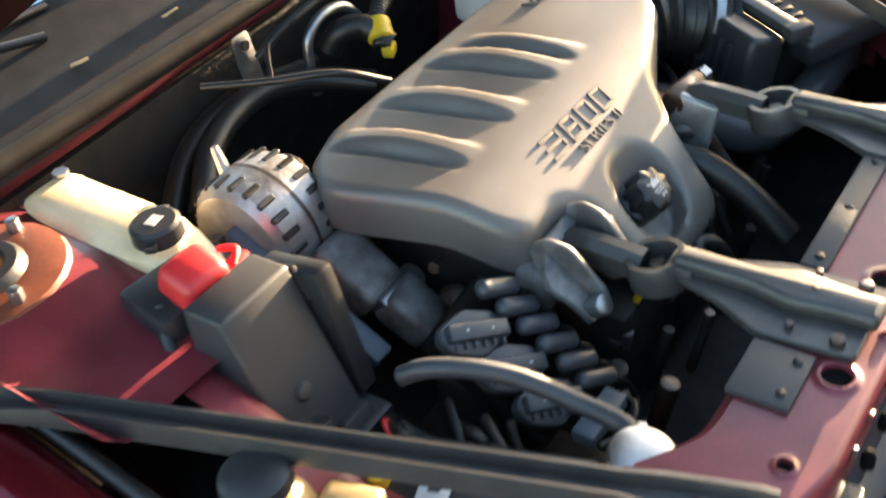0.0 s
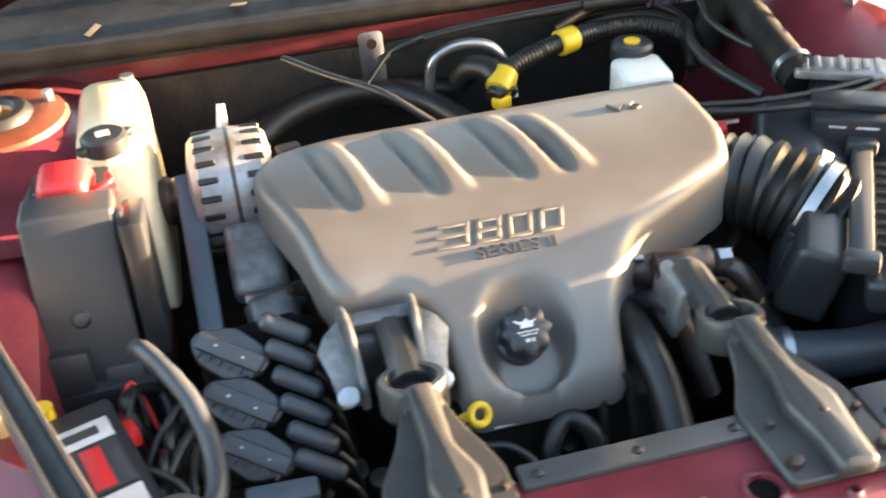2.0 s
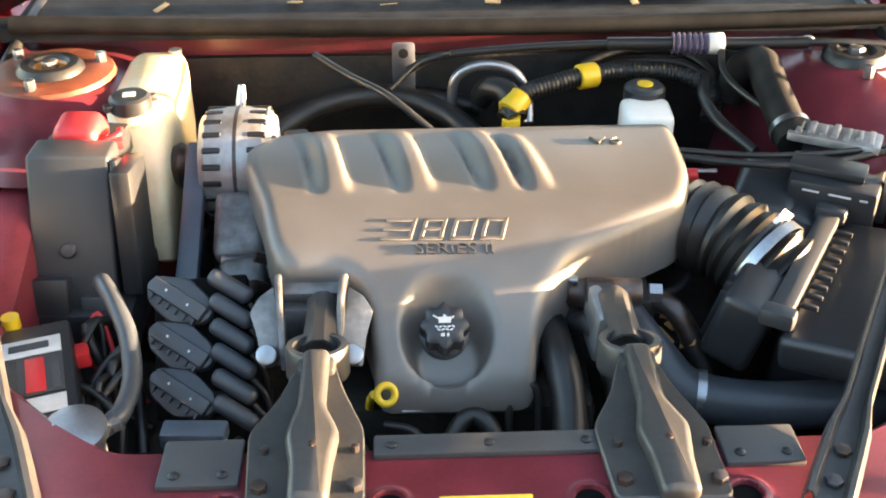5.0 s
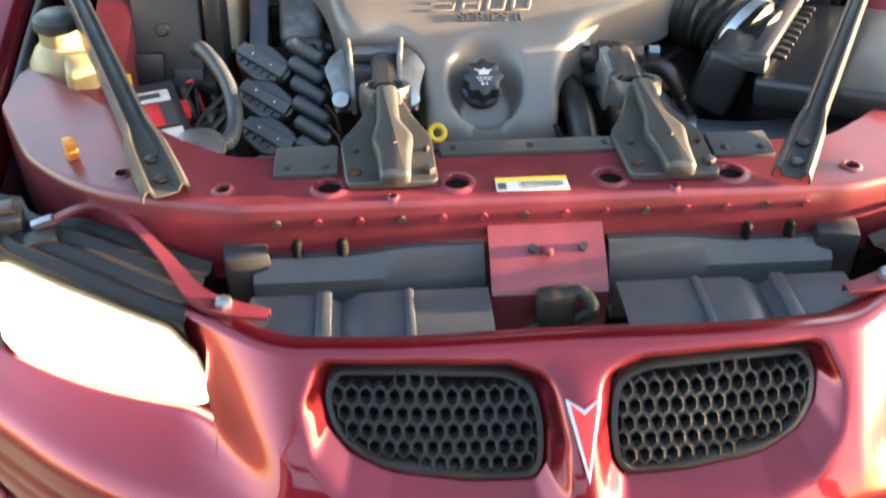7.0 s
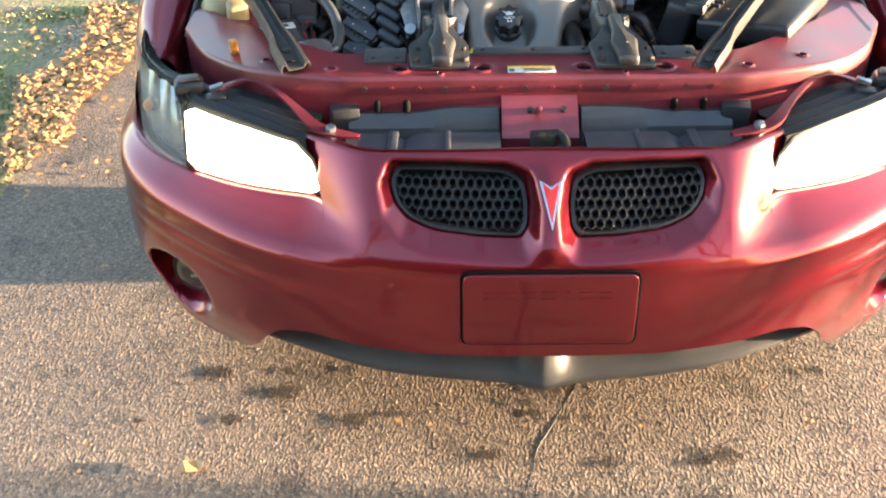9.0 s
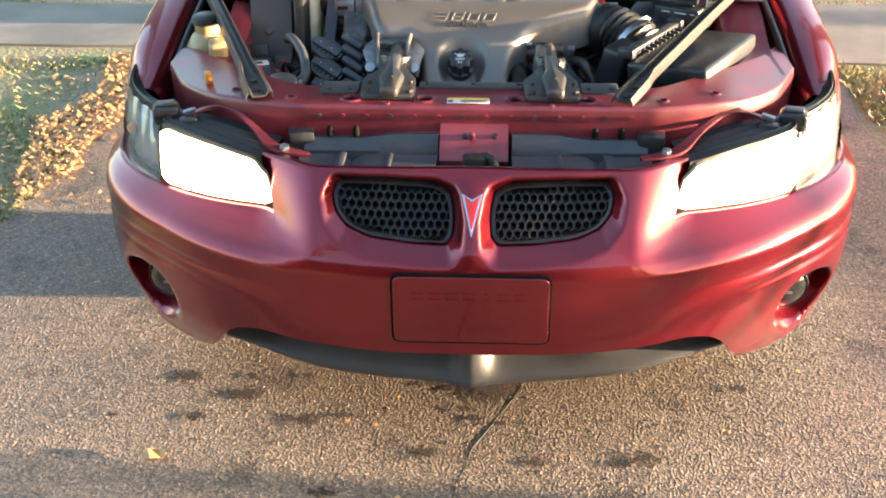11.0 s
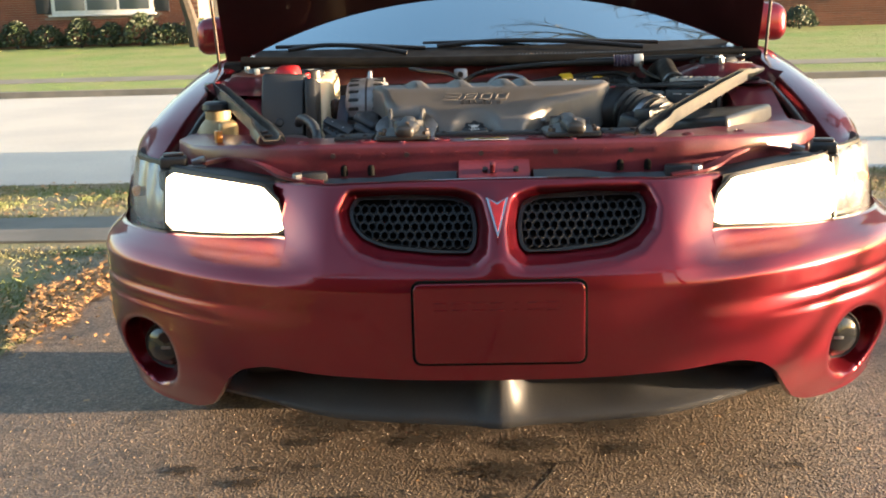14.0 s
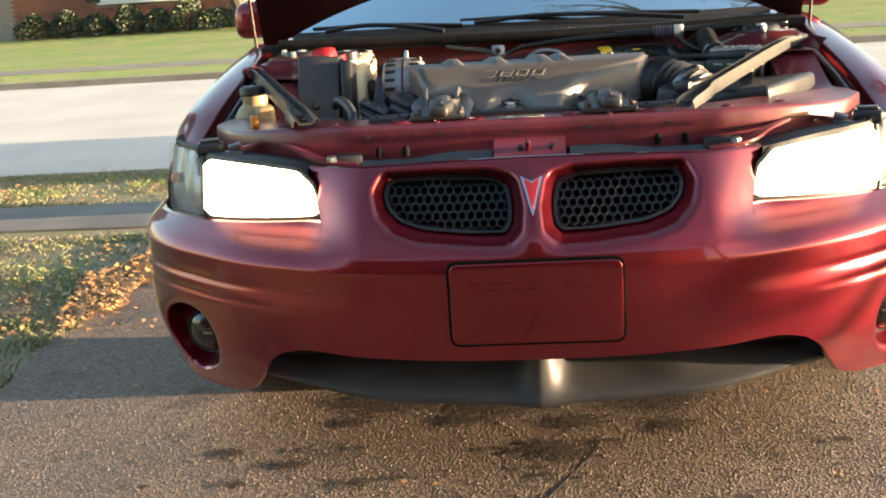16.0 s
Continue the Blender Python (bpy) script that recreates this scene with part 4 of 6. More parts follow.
def cover_height(x, y):
    z = curve_at(COVER_Z, y)
    for n, xc in enumerate(LOUVRES):
        top = 1.165 if n < 3 else 1.14
        e = math.sin(math.pi * min(1, max(0, (y - 0.958) / (top - 0.958)))) ** 0.7
        u = x - xc + 0.17 * (y - 0.97) + 1.1 * max(0, y - 1.08) ** 2
        w = 1.0 if n < 3 else 0.72
        if -0.056 * w < u < 0.012:
            z += e * (-0.009 * ease(-0.056 * w, -0.046 * w, u) + 0.020 * ease(-0.046 * w, -0.022 * w, u) if u < 0 else 0.011 * (1 - ease(0.0, 0.012, u)))
    q = math.hypot((x + 0.043) / 0.068, (y - 0.772) / 0.058)
    return z - 0.060 * (1 - ease(0.52, 1.0, q)) * ease(0.70, 0.76, y)


def engine_cover():
    bm = bmesh.new()
    f = bm.faces.new([bm.verts.new((x, y, 1.0)) for x, y in COVER_OUT])
    if f.normal.z < 0:
        f.normal_flip()
    for t in (0.004, 0.006, 0.008):
        top = max(bm.faces, key=lambda g: g.calc_area())
        bmesh.ops.inset_region(bm, faces=[top], thickness=t, use_even_offset=True)
    for k in range(128):
        bmesh.ops.bisect_plane(bm, geom=bm.verts[:] + bm.edges[:] + bm.faces[:], plane_co=(-0.34 + 0.0053 * k, 0, 0), plane_no=(1, 0, 0))
    for k in range(70):
        bmesh.ops.bisect_plane(bm, geom=bm.verts[:] + bm.edges[:] + bm.faces[:], plane_co=(0, 0.717 + 0.007 * k, 0), plane_no=(0, 1, 0))
    poly = [tuple(p) for p in COVER_OUT]
    edge = [e for e in bm.edges if e.is_boundary]
    for v in bm.verts:
        d = min(0.018, max(0.0, -outline_dist(v.co.x, v.co.y, poly)))
        r = 0.018
        v.co.z = cover_height(v.co.x, v.co.y) - (r - math.sqrt(max(0, r * r - (r - d) ** 2)))
    skirt = bmesh.ops.extrude_edge_only(bm, edges=edge)["geom"]
    for v in skirt:
        if isinstance(v, bmesh.types.BMVert):
            v.co.z -= 0.055 if v.co.x < -0.10 and v.co.y > 0.82 else 0.008 + 0.077 * ease(0.73, 0.79, v.co.y)
    bmesh.ops.recalc_face_normals(bm, faces=bm.faces[:])
    return bm


cover = thing("engine_cover", "taupe plastic engine cover with raised ribs and lettering", "engine cover", (0, 0.95, 0.74))
part("shell", engine_cover(), COVER, cover, angle=50)


def on_cover(x, y, lift=0.0):
    e = 0.01
    nrm = Vector((0, -(curve_at(COVER_Z, y + e) - curve_at(COVER_Z, y - e)) / (2 * e), 1)).normalized()
    tilt = math.degrees(math.atan2(-nrm.y, nrm.z))
    return Matrix.Translation(Vector((x, y, curve_at(COVER_Z, y))) + nrm * lift) @ rot(tilt, 0, 0)


def square_digits(x0, y, tall, wide, step):
    """Squared 3800 in raised outline strokes, with speed lines running off its first digit."""
    st = 0.0065
    m = on_cover(x0, y, 0.0008) @ rot(0, 0, -1)
    for n, ch in enumerate("3800"):
        bm = bmesh.new()
        cx = n * step
        bars = [(0, tall / 2), (0, -tall / 2)] + ([(0, 0)] if ch != "0" else [])
        for bx, by in bars:
            long = wide + (0.010 if ch == "3" else 0.0)
            block((cx + bx - (0.005 if ch == "3" else 0.0), by, 0), (long, st, 0.0026), bev=0.0009, seg=1, bm=bm)
        for side in ((1,) if ch == "3" else (-1, 1)):
            block((cx + side * (wide - st) / 2, 0, 0), (st, tall + st, 0.0026), bev=0.0009, seg=1, bm=bm)
        bmesh.ops.transform(bm, matrix=m @ Matrix(((1, 0.25, 0, 0), (0, 1, 0, 0), (0, 0, 1, 0), (0, 0, 0, 1))), verts=bm.verts)
        part("lettering", bm, COVERTX, cover)


square_digits(-0.100, 0.886, 0.032, 0.033, 0.042)
letters("SERIES II", 0.027, on_cover(-0.03, 0.848, 0.001) @ rot(0, 0, -1) @ Matrix.Diagonal((1.15, 0.9, 1, 1)), COVERTX, cover, 0.0025)
letters("V6", 0.036, on_cover(0.215, 1.09, 0.001) @ rot(0, 0, -3) @ Matrix.Diagonal((1.3, 1, 1, 1)), COVERTX, cover, 0.003)

cap = thing("oil_cap", "black oil filler cap with worn white print", "cap", (-0.043, 0.765, 0.735))
ax_cap = Vector((0, -0.62, 0.78))
cp = bmesh.new()
prof = [(0.0, 0.026), (0.022, 0.026), (0.029, 0.022), (0.031, 0.0), (0.030, -0.01), (0.030, -0.03)]
mc = Matrix.Translation((-0.047, 0.776, 0.758)) @ ax_cap.to_track_quat("Z", "Y").to_matrix().to_4x4()
sheet([[mc @ Vector((r * (1 + 0.10 * math.cos(8 * a)) * math.cos(a), r * (1 + 0.10 * math.cos(8 * a)) * math.sin(a), h)) for a in [2 * math.pi * k / 64 for k in range(64)]] for r, h in prof], cp, close=True)
part("knob", cp, BLACK, cap)
mk = bmesh.new()
m = Matrix.Translation((-0.047, 0.776, 0.758)) @ ax_cap.to_track_quat("Z", "Y").to_matrix().to_4x4()
icon = [(0.0, 0.006, 0.016, 0.008, 0), (-0.011, 0.010, 0.010, 0.002, -32), (0.010, 0.009, 0.006, 0.0022, 40), (0.0, 0.0115, 0.004, 0.003, 0)]
icon += [(-0.011 + 0.0055 * k, -0.003, 0.0042, 0.0018, 25 if k % 2 else -25) for k in range(5)]
icon += [(-0.008 + 0.0055 * k, -0.007, 0.0042, 0.0018, 25 if k % 2 else -25) for k in range(4)]
icon += [(-0.003, -0.014, 0.005, 0.0045, 0), (0.004, -0.014, 0.003, 0.0045, 0)]
up_m = m @ rot(0, 0, math.degrees(math.atan2(-(m.inverted().to_3x3() @ Vector((0, 1, 0))).x, (m.inverted().to_3x3() @ Vector((0, 1, 0))).y)))
for px, py, w, h, turn in icon:
    p = bmesh.new()
    bmesh.ops.create_cube(p, size=1)
    bmesh.ops.transform(p, matrix=up_m @ Matrix.Translation((px, py, 0.0264)) @ rot(0, 0, turn) @ Matrix.Diagonal((w, h, 0.0008, 1)), verts=p.verts)
    absorb(mk, p)
part("print_mark", mk, LABELW, cap)
part("neck", lathe([(0.032, -0.06), (0.034, -0.02), (0.034, -0.015), (0.028, -0.012)], (-0.047, 0.776, 0.758), ax_cap), BLACK, cap)

# engine mass below and behind the cover
eng = thing("engine", "dark oily engine block below the cover", "engine", (0, 1.0, 0.44))
part("block", block((0.0, 1.02, 0.60), (0.52, 0.36, 0.30), bev=0.03), ENGINE, eng)
part("front_cover", block((-0.02, 0.80, 0.56), (0.36, 0.14, 0.20), bev=0.02), ENGINE, eng)
part("throttle_housing", block((0.32, 1.0, 0.56), (0.16, 0.30, 0.22), bev=0.03), ENGINE, eng)
rng = random.Random(11)
for k in range(16):
    x, y = rng.uniform(-0.30, 0.30), rng.uniform(0.66, 0.78)
    part("fitting", rod((x, y, 0.52), (x + rng.uniform(-0.02, 0.02), y - 0.02, 0.60 + rng.uniform(0, 0.05)), rng.uniform(0.008, 0.016), bev=0.002), rng.choice((ENGINE, DARKSTEEL, RUBBER)), eng)
for x0, y0, x1, y1 in ((-0.28, 0.86, -0.20, 0.80), (0.13, 0.86, 0.20, 0.74), (0.22, 0.90, 0.34, 0.80), (-0.30, 0.95, -0.36, 0.86)):
    part("pipe", hose([(x0, y0, 0.70), ((x0 + x1) / 2, (y0 + y1) / 2, 0.73), (x1, y1, 0.62)], 0.016), DARKSTEEL, eng)
part("brass_nut", rod((-0.318, 0.955, 0.765), (-0.295, 0.96, 0.755), 0.009, seg=6), DARKSTEEL, eng)

# fuse box with a sloping lid
fuse = thing("fuse_box", "dark grey plastic fuse box with a sloping lid", "fuse box", (-0.57, 0.92, 0.68))
lid = bmesh.new()
rows = [[(-0.640, 0.924, 0.695), (-0.520, 0.924, 0.695), (-0.520, 1.065, 0.695), (-0.640, 1.065, 0.695)], [(-0.634, 1.000, 0.914), (-0.517, 1.003, 0.910), (-0.517, 1.062, 0.908), (-0.634, 1.062, 0.912)]]
sheet(rows, lid, close=True)
lid.verts.ensure_lookup_table()
lid.faces.new(lid.verts[4:8])
lid.faces.new(lid.verts[0:4])
bmesh.ops.recalc_face_normals(lid, faces=lid.faces[:])
bmesh.ops.bevel(lid, geom=lid.edges[:], offset=0.006, segments=3, affect="EDGES", profile=0.5)
fl = part("lid", lid, BOXGREY, fuse, "dark grey sloping lid")
part("button", lathe([(0.0, 0.004), (0.009, 0.003), (0.012, 0.0), (0.013, -0.006)], (-0.585, 0.953, 0.784), (0, -0.94, 0.34), 20), BOXGREY, fl)
part("step", block((-0.612, 0.925, 0.725), (0.056, 0.03, 0.055), (-18, 0, 0), 0.004), BLACK, fuse)
part("catch", block((-0.545, 0.922, 0.700), (0.05, 0.02, 0.045), (-18, 0, 0), 0.004), BOXGREY, fuse)
part("latch", block((-0.512, 1.01, 0.875), (0.010, 0.035, 0.05), (-18, 0, 0), 0.003), BLACK, fuse)
part("sticker", block((-0.5135, 0.985, 0.80), (0.003, 0.012, 0.06), (-18, 0, 0), 0.0005), LABELW, fuse)
part("base", block((-0.575, 1.0, 0.67), (0.16, 0.20, 0.07), bev=0.01), BLACK, fuse)
part("side_case", block((-0.497, 1.0, 0.80), (0.03, 0.10, 0.19), (-10, 0, 0), 0.006), BLACK, fuse)

term = thing("terminal_cover", "red plastic jump terminal cover", "terminal cover", (-0.575, 1.10, 0.86))
tb = bmesh.new()
block((-0.580, 1.095, 0.905), (0.075, 0.07, 0.045), (14, 0, -6), 0.014, 3, tb, 0.85)
block((-0.535, 1.075, 0.895), (0.045, 0.022, 0.018), (10, 0, 14), 0.006, 2, tb)
part("cap", tb, REDP, term)
part("hinge", hose([(-0.54, 1.07, 0.90), (-0.520, 1.085, 0.905), (-0.525, 1.11, 0.90)], 0.005), REDP, term)
part("base", block((-0.585, 1.13, 0.86), (0.11, 0.10, 0.05), (0, 0, -8), 0.01), BLACK, term)
part("lead", hose([(-0.62, 1.12, 0.88), (-0.65, 1.08, 0.84), (-0.66, 1.0, 0.78)], 0.010), RUBBER, term)

# coolant reservoir
tank = thing("coolant_reservoir", "aged yellowish translucent coolant reservoir with a black cap", "reservoir", (-0.49, 1.2, 0.66))
secs = [(0.660, -0.505, -0.470, 1.11, 1.36), (0.672, -0.512, -0.468, 1.098, 1.38), (0.72, -0.522, -0.468, 1.108, 1.40), (0.78, -0.540, -0.470, 1.130, 1.43), (0.83, -0.560, -0.472, 1.155, 1.445), (0.862, -0.575, -0.474, 1.180, 1.452), (0.876, -0.578, -0.478, 1.195, 1.450), (0.882, -0.570, -0.488, 1.21, 1.44)]
rows = []
for z, x0, x1, y0, y1 in secs:
    cx, cy, hx, hy = (x0 + x1) / 2, (y0 + y1) / 2, (x1 - x0) / 2, (y1 - y0) / 2
    rows.append([(cx + hx * math.copysign(abs(math.cos(a)) ** 0.4, math.cos(a)), cy + hy * math.copysign(abs(math.sin(a)) ** 0.4, math.sin(a)), z + 0.01 * ease(1.3, 1.45, cy + hy * math.sin(a))) for a in [2 * math.pi * (k + 0.5) / 28 for k in range(28)]])
tk = sheet(rows, close=True)
tk.verts.ensure_lookup_table()
tk.faces.new(tk.verts[:28])
tk.faces.new(tk.verts[-28:])
bmesh.ops.recalc_face_normals(tk, faces=tk.faces[:])
part("tank", tk, TANK, tank)
part("neck", lathe([(0.030, -0.02), (0.030, 0.008), (0.026, 0.010)], (-0.531, 1.213, 0.880)), TANK, tank)
tc = lathe([(0.0, 0.024), (0.028, 0.024), (0.033, 0.020), (0.034, 0.0), (0.030, -0.004)], (-0.531, 1.213, 0.888))
for k in range(2):
    block((-0.531 + 0.036 * math.cos(0.6 + k * math.pi), 1.213 + 0.036 * math.sin(0.6 + k * math.pi), 0.898), (0.016, 0.016, 0.012), (0, 0, 34), 0.003, bm=tc)
cpo = part("cap", tc, BLACK, tank, "black screw cap")
part("print_mark", block((-0.531, 1.213, 0.9125), (0.020, 0.016, 0.001), (0, 0, 10), 0), LABELW, cpo)
part("bolt", rod((-0.50, 1.44, 0.88), (-0.50, 1.44, 0.897), 0.012, seg=6), STEEL, tank)
part("bracket", block((-0.525, 1.478, 0.855), (0.05, 0.03, 0.008), bev=0.002), STEEL, tank)

# alternator
alt = thing("alternator", "silver cast aluminium alternator with cooling slots", "alternator", (-0.36, 1.18, 0.62))
AC = Vector((-0.362, 1.205, 0.788))
ab = lathe([(0.0, -0.066), (0.05, -0.066), (0.080, -0.060), (0.092, -0.048), (0.095, -0.01), (0.095, 0.01), (0.092, 0.042), (0.080, 0.056), (0.05, 0.060), (0.0, 0.060)], AC, (1, 0, 0), 48)
part("case", ab, ALU, alt, angle=30)
part("seam", lathe([(0.0965, -0.003), (0.0965, 0.003)], AC, (1, 0, 0), 48), DARKSTEEL, alt)
# solid black blocks in place of the dark slot openings
sl = block((0, 0, 0), (0.030, 0.010, 0.010), bev=0.002, seg=1)
sl_me = bpy.data.meshes.new("cooling_slot")
sl.to_mesh(sl_me)
sl.free()
sl_me.materials.append(RUBBER)
for side in (-0.036, 0.034):
    for k in range(22):
        a = 2 * math.pi * k / 22
        o = new("cooling_slot", sl_me)
        o.parent = alt
        o.matrix_parent_inverse = Matrix.Translation(-alt.location)
        o.matrix_basis = Matrix.Translation(AC) @ rot(math.degrees(a), 0, 0) @ Matrix.Translation((side, 0, 0.0905))
part("stud", rod((-0.365, 1.262, 0.862), (-0.362, 1.275, 0.898), 0.010, 0.006, seg=8), STEEL, alt)
part("pulley", lathe([(0.0, -0.125), (0.035, -0.125), (0.038, -0.12), (0.033, -0.11), (0.038, -0.10), (0.033, -0.09), (0.036, -0.08), (0.0, -0.08)], AC, (1, 0, 0), 28), DARKSTEEL, alt)
part("bracket", block((-0.352, 1.068, 0.745), (0.080, 0.11, 0.060), (38, 0, 0), 0.014, 3), CAST, alt)
part("foot", block((-0.342, 0.985, 0.695), (0.070, 0.08, 0.055), (42, 0, 12), 0.012, 3), CAST, alt)
part("pivot", rod((-0.378, 1.01, 0.715), (-0.295, 1.01, 0.715), 0.020, bev=0.004), STEEL, alt)
part("clip", rod((-0.295, 1.24, 0.80), (-0.255, 1.245, 0.80), 0.028, bev=0.006), DARKSTEEL, alt)

guard = thing("belt_guard", "blue-grey painted rail beside the alternator", "rail", (-0.43, 1.15, 0.68))
part("rail", block((-0.430, 1.085, 0.758), (0.034, 0.27, 0.022), (31, 0, 0), 0.006), BLUEGREY, guard)
part("foot", block((-0.43, 1.10, 0.62), (0.02, 0.10, 0.16), bev=0.004), BLACK, guard)

# ignition coil pack with plug wires
coil = thing("ignition_coil_pack", "dusty black ignition coil pack with plug wires", "ignition coil", (-0.39, 0.86, 0.62))
CM = Matrix.Translation((-0.372, 0.800, 0.725)) @ rot(41, 0, 0) @ rot(0, 0, 4) @ Matrix.Diagonal((0.86, 0.86, 0.9, 1))


def in_coil(bm):
    bmesh.ops.transform(bm, matrix=CM, verts=bm.verts)
    return bm


# near-black base, for the dark gaps between coils and boots
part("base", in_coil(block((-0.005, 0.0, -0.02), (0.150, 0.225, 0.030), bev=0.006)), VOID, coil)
for k in range(3):
    y = 0.070 - 0.074 * k
    x = -0.034
    shape = [(-0.050, 0.034), (-0.034, 0.044), (0.016, 0.036), (0.050, -0.002), (0.052, -0.030), (0.036, -0.042), (-0.016, -0.036), (-0.050, 0.002)]
    cb = prism(rounded([(x + px, y + py) for px, py in shape], 0.012, 3), 0.0, 0.024, None, 0.006)
    block((x, y, 0.028), (0.100, 0.026, 0.020), (0, 0, -38), 0.004, 2, cb)
    for q in range(6):
        block((x - 0.040 + 0.0125 * q, y + 0.012 - 0.0098 * q, 0.025), (0.0045, 0.016, 0.010), (0, 0, -38), 0.001, 1, cb)
    body_c = part("coil", in_coil(cb), DUSTY, coil)
    for dx in (-0.016, 0.016):
        part("coil_mark", in_coil(rod((x + dx, y - dx * 0.84, 0.037), (x + dx, y - dx * 0.84, 0.0385), 0.0022, seg=8)), LABELW, body_c)
for k in range(6):
    y = 0.085 - 0.040 * k
    x = 0.044
    boot = part("boot", in_coil(block((x + 0.004, y - 0.002, 0.026), (0.078, 0.0285, 0.026), (0, 8, -36), 0.012, 4)), DUSTY, coil)
    part("plug_wire", in_coil(hose([(x + 0.032, y - 0.032, 0.022), (x + 0.048, y - 0.055, 0.012), (x + 0.052, y - 0.085, -0.01), (x + 0.045, y - 0.12, -0.05)], 0.005)), RUBBER, boot)
part("plug", block((-0.374, 0.680, 0.672), (0.085, 0.032, 0.022), (0, 0, -3), 0.004), BLUEGREY, coil)
part("plug_wires", hose([(-0.41, 0.662, 0.665), (-0.37, 0.645, 0.662), (-0.33, 0.655, 0.665), (-0.32, 0.69, 0.65)], 0.006), RUBBER, coil)
part("stand", block((-0.37, 0.82, 0.60), (0.10, 0.16, 0.16), bev=0.01), ENGINE, coil)

# engine side of the torque strut
mb = thing("strut_bracket", "cast aluminium engine bracket with two bolted ears", "bracket", (-0.225, 0.79, 0.70))
for x, y0, turn, side in ((-0.262, 0.775, 6, -1), (-0.182, 0.772, -4, 1)):
    ear = prism(rounded([(-0.050, -0.055), (0.035, -0.055), (0.060, 0.030), (0.030, 0.046), (0.0, 0.040), (-0.050, -0.02)], 0.012), -0.0045, 0.0045, Matrix.Translation((x, y0, 0.785)) @ rot(0, 0, turn) @ rot(0, 90, 0) @ rot(0, 0, 90), 0.003)
    e = part("ear", ear, CAST, mb)
    flange = prism(rounded([(0.0, -0.055), (side * 0.036, -0.052), (side * 0.034, -0.012), (side * 0.038, 0.022), (side * 0.022, 0.040), (0.0, 0.05)][:: side], 0.004), -0.006, 0.006, Matrix.Translation((x, y0, 0.775)) @ rot(44, side * 10, turn), 0.0015)
    part("flange", flange, CAST, mb)
    part("bolt", rod((x + side * 0.014, y0 - 0.035, 0.748), (x + side * 0.016, y0 - 0.055, 0.766), 0.014, seg=14, bev=0.003), STEEL, e)
wing = block((-0.222, 0.822, 0.792), (0.085, 0.022, 0.022), (20, 0, 0), 0.006, 2)
block((-0.222, 0.83, 0.74), (0.12, 0.05, 0.07), bev=0.012, bm=wing)
part("casting", wing, CAST, mb)

# stamped mounts bolted on the support, each with its torque strut
PLATE = rounded([(-0.228, 0.655), (-0.184, 0.655), (-0.172, 0.605), (-0.146, 0.535), (-0.143, 0.428), (-0.148, 0.421), (-0.262, 0.421), (-0.267, 0.428), (-0.275, 0.533), (-0.247, 0.590)], 0.012, 3)
mount = thing("torque_strut_mount", "stamped black steel torque strut mount bolted on the support", "engine mount", (-0.21, 0.52, 0.79), group="torque strut mounts")
pl = prism(PLATE, 0.792, 0.803, None, 0.002, seg=1)
part("plate", pl, BRACKET, mount)
CEN = rounded([(-0.222, 0.66), (-0.190, 0.66), (-0.190, 0.560), (-0.172, 0.515), (-0.178, 0.465), (-0.180, 0.412), (-0.222, 0.412), (-0.224, 0.465), (-0.232, 0.510), (-0.222, 0.560)], 0.010, 4)
ridge = prism(CEN, 0.800, 0.824, None, 0.009, seg=3)
part("ridge", ridge, BRACKET, mount)
for x, y in ((-0.254, 0.445), (-0.154, 0.445), (-0.155, 0.50), (-0.253, 0.50), (-0.200, 0.49)):
    part("bolt", rod((x, y, 0.800), (x, y, 0.811 if x != -0.200 else 0.826), 0.009 if y < 0.45 else 0.005, seg=6, bev=0.001), DARKSTEEL, mount)
ring = lathe([(0.028, -0.02), (0.038, -0.02), (0.040, -0.016), (0.040, 0.018), (0.038, 0.022), (0.030, 0.022), (0.028, -0.02)], (-0.208, 0.682, 0.785), (0.0, 0.25, 1), 28)
part("eye", ring, BRACKET, mount)
part("bushing", lathe([(0.0, 0.010), (0.010, 0.010), (0.013, 0.0), (0.029, -0.002), (0.029, -0.01)], (-0.208, 0.682, 0.785), (0.0, 0.25, 1)), RUBBER, mount)
armb = sheet([[(-0.208 - w, y, z - 0.018), (-0.208 - w, y, z + 0.005), (-0.208 - 0.35 * w, y, z + 0.016), (-0.208 + 0.35 * w, y, z + 0.016), (-0.208 + w, y, z + 0.005), (-0.208 + w, y, z - 0.018)] for w, y, z in ((0.022, 0.70, 0.788), (0.020, 0.73, 0.790), (0.019, 0.77, 0.792), (0.021, 0.80, 0.790), (0.020, 0.82, 0.780))])
part("arm", solid(armb, 0.004), BRACKET, mount)
part("neck", block((-0.206, 0.648, 0.798), (0.046, 0.04, 0.03), bev=0.008), BRACKET, mount)
m2 = copy_thing(mount, Matrix.Translation((0.385, -0.004, 0.0)) @ Matrix.Translation(mount.location) @ rot(0, 0, -1))
gap = thing("engine_clamp", "steel clamp and lug on the engine's end of the strut", "clamp", (0.195, 0.83, 0.70))
part("lug", rod((0.150, 0.83, 0.778), (0.225, 0.822, 0.778), 0.020, bev=0.004), DARKSTEEL, gap)
part("bolt", rod((0.235, 0.822, 0.778), (0.252, 0.82, 0.778), 0.014, seg=6), STEEL, gap)
part("hanger", block((0.162, 0.80, 0.745), (0.022, 0.07, 0.09), (12, 0, 6), 0.008), ALU, gap)
part("hose_clamp", lathe([(0.026, -0.012), (0.028, -0.012), (0.028, 0.012), (0.026, 0.012)], (0.12, 0.87, 0.755), (1, -0.4, 0.0)), STEEL, gap)
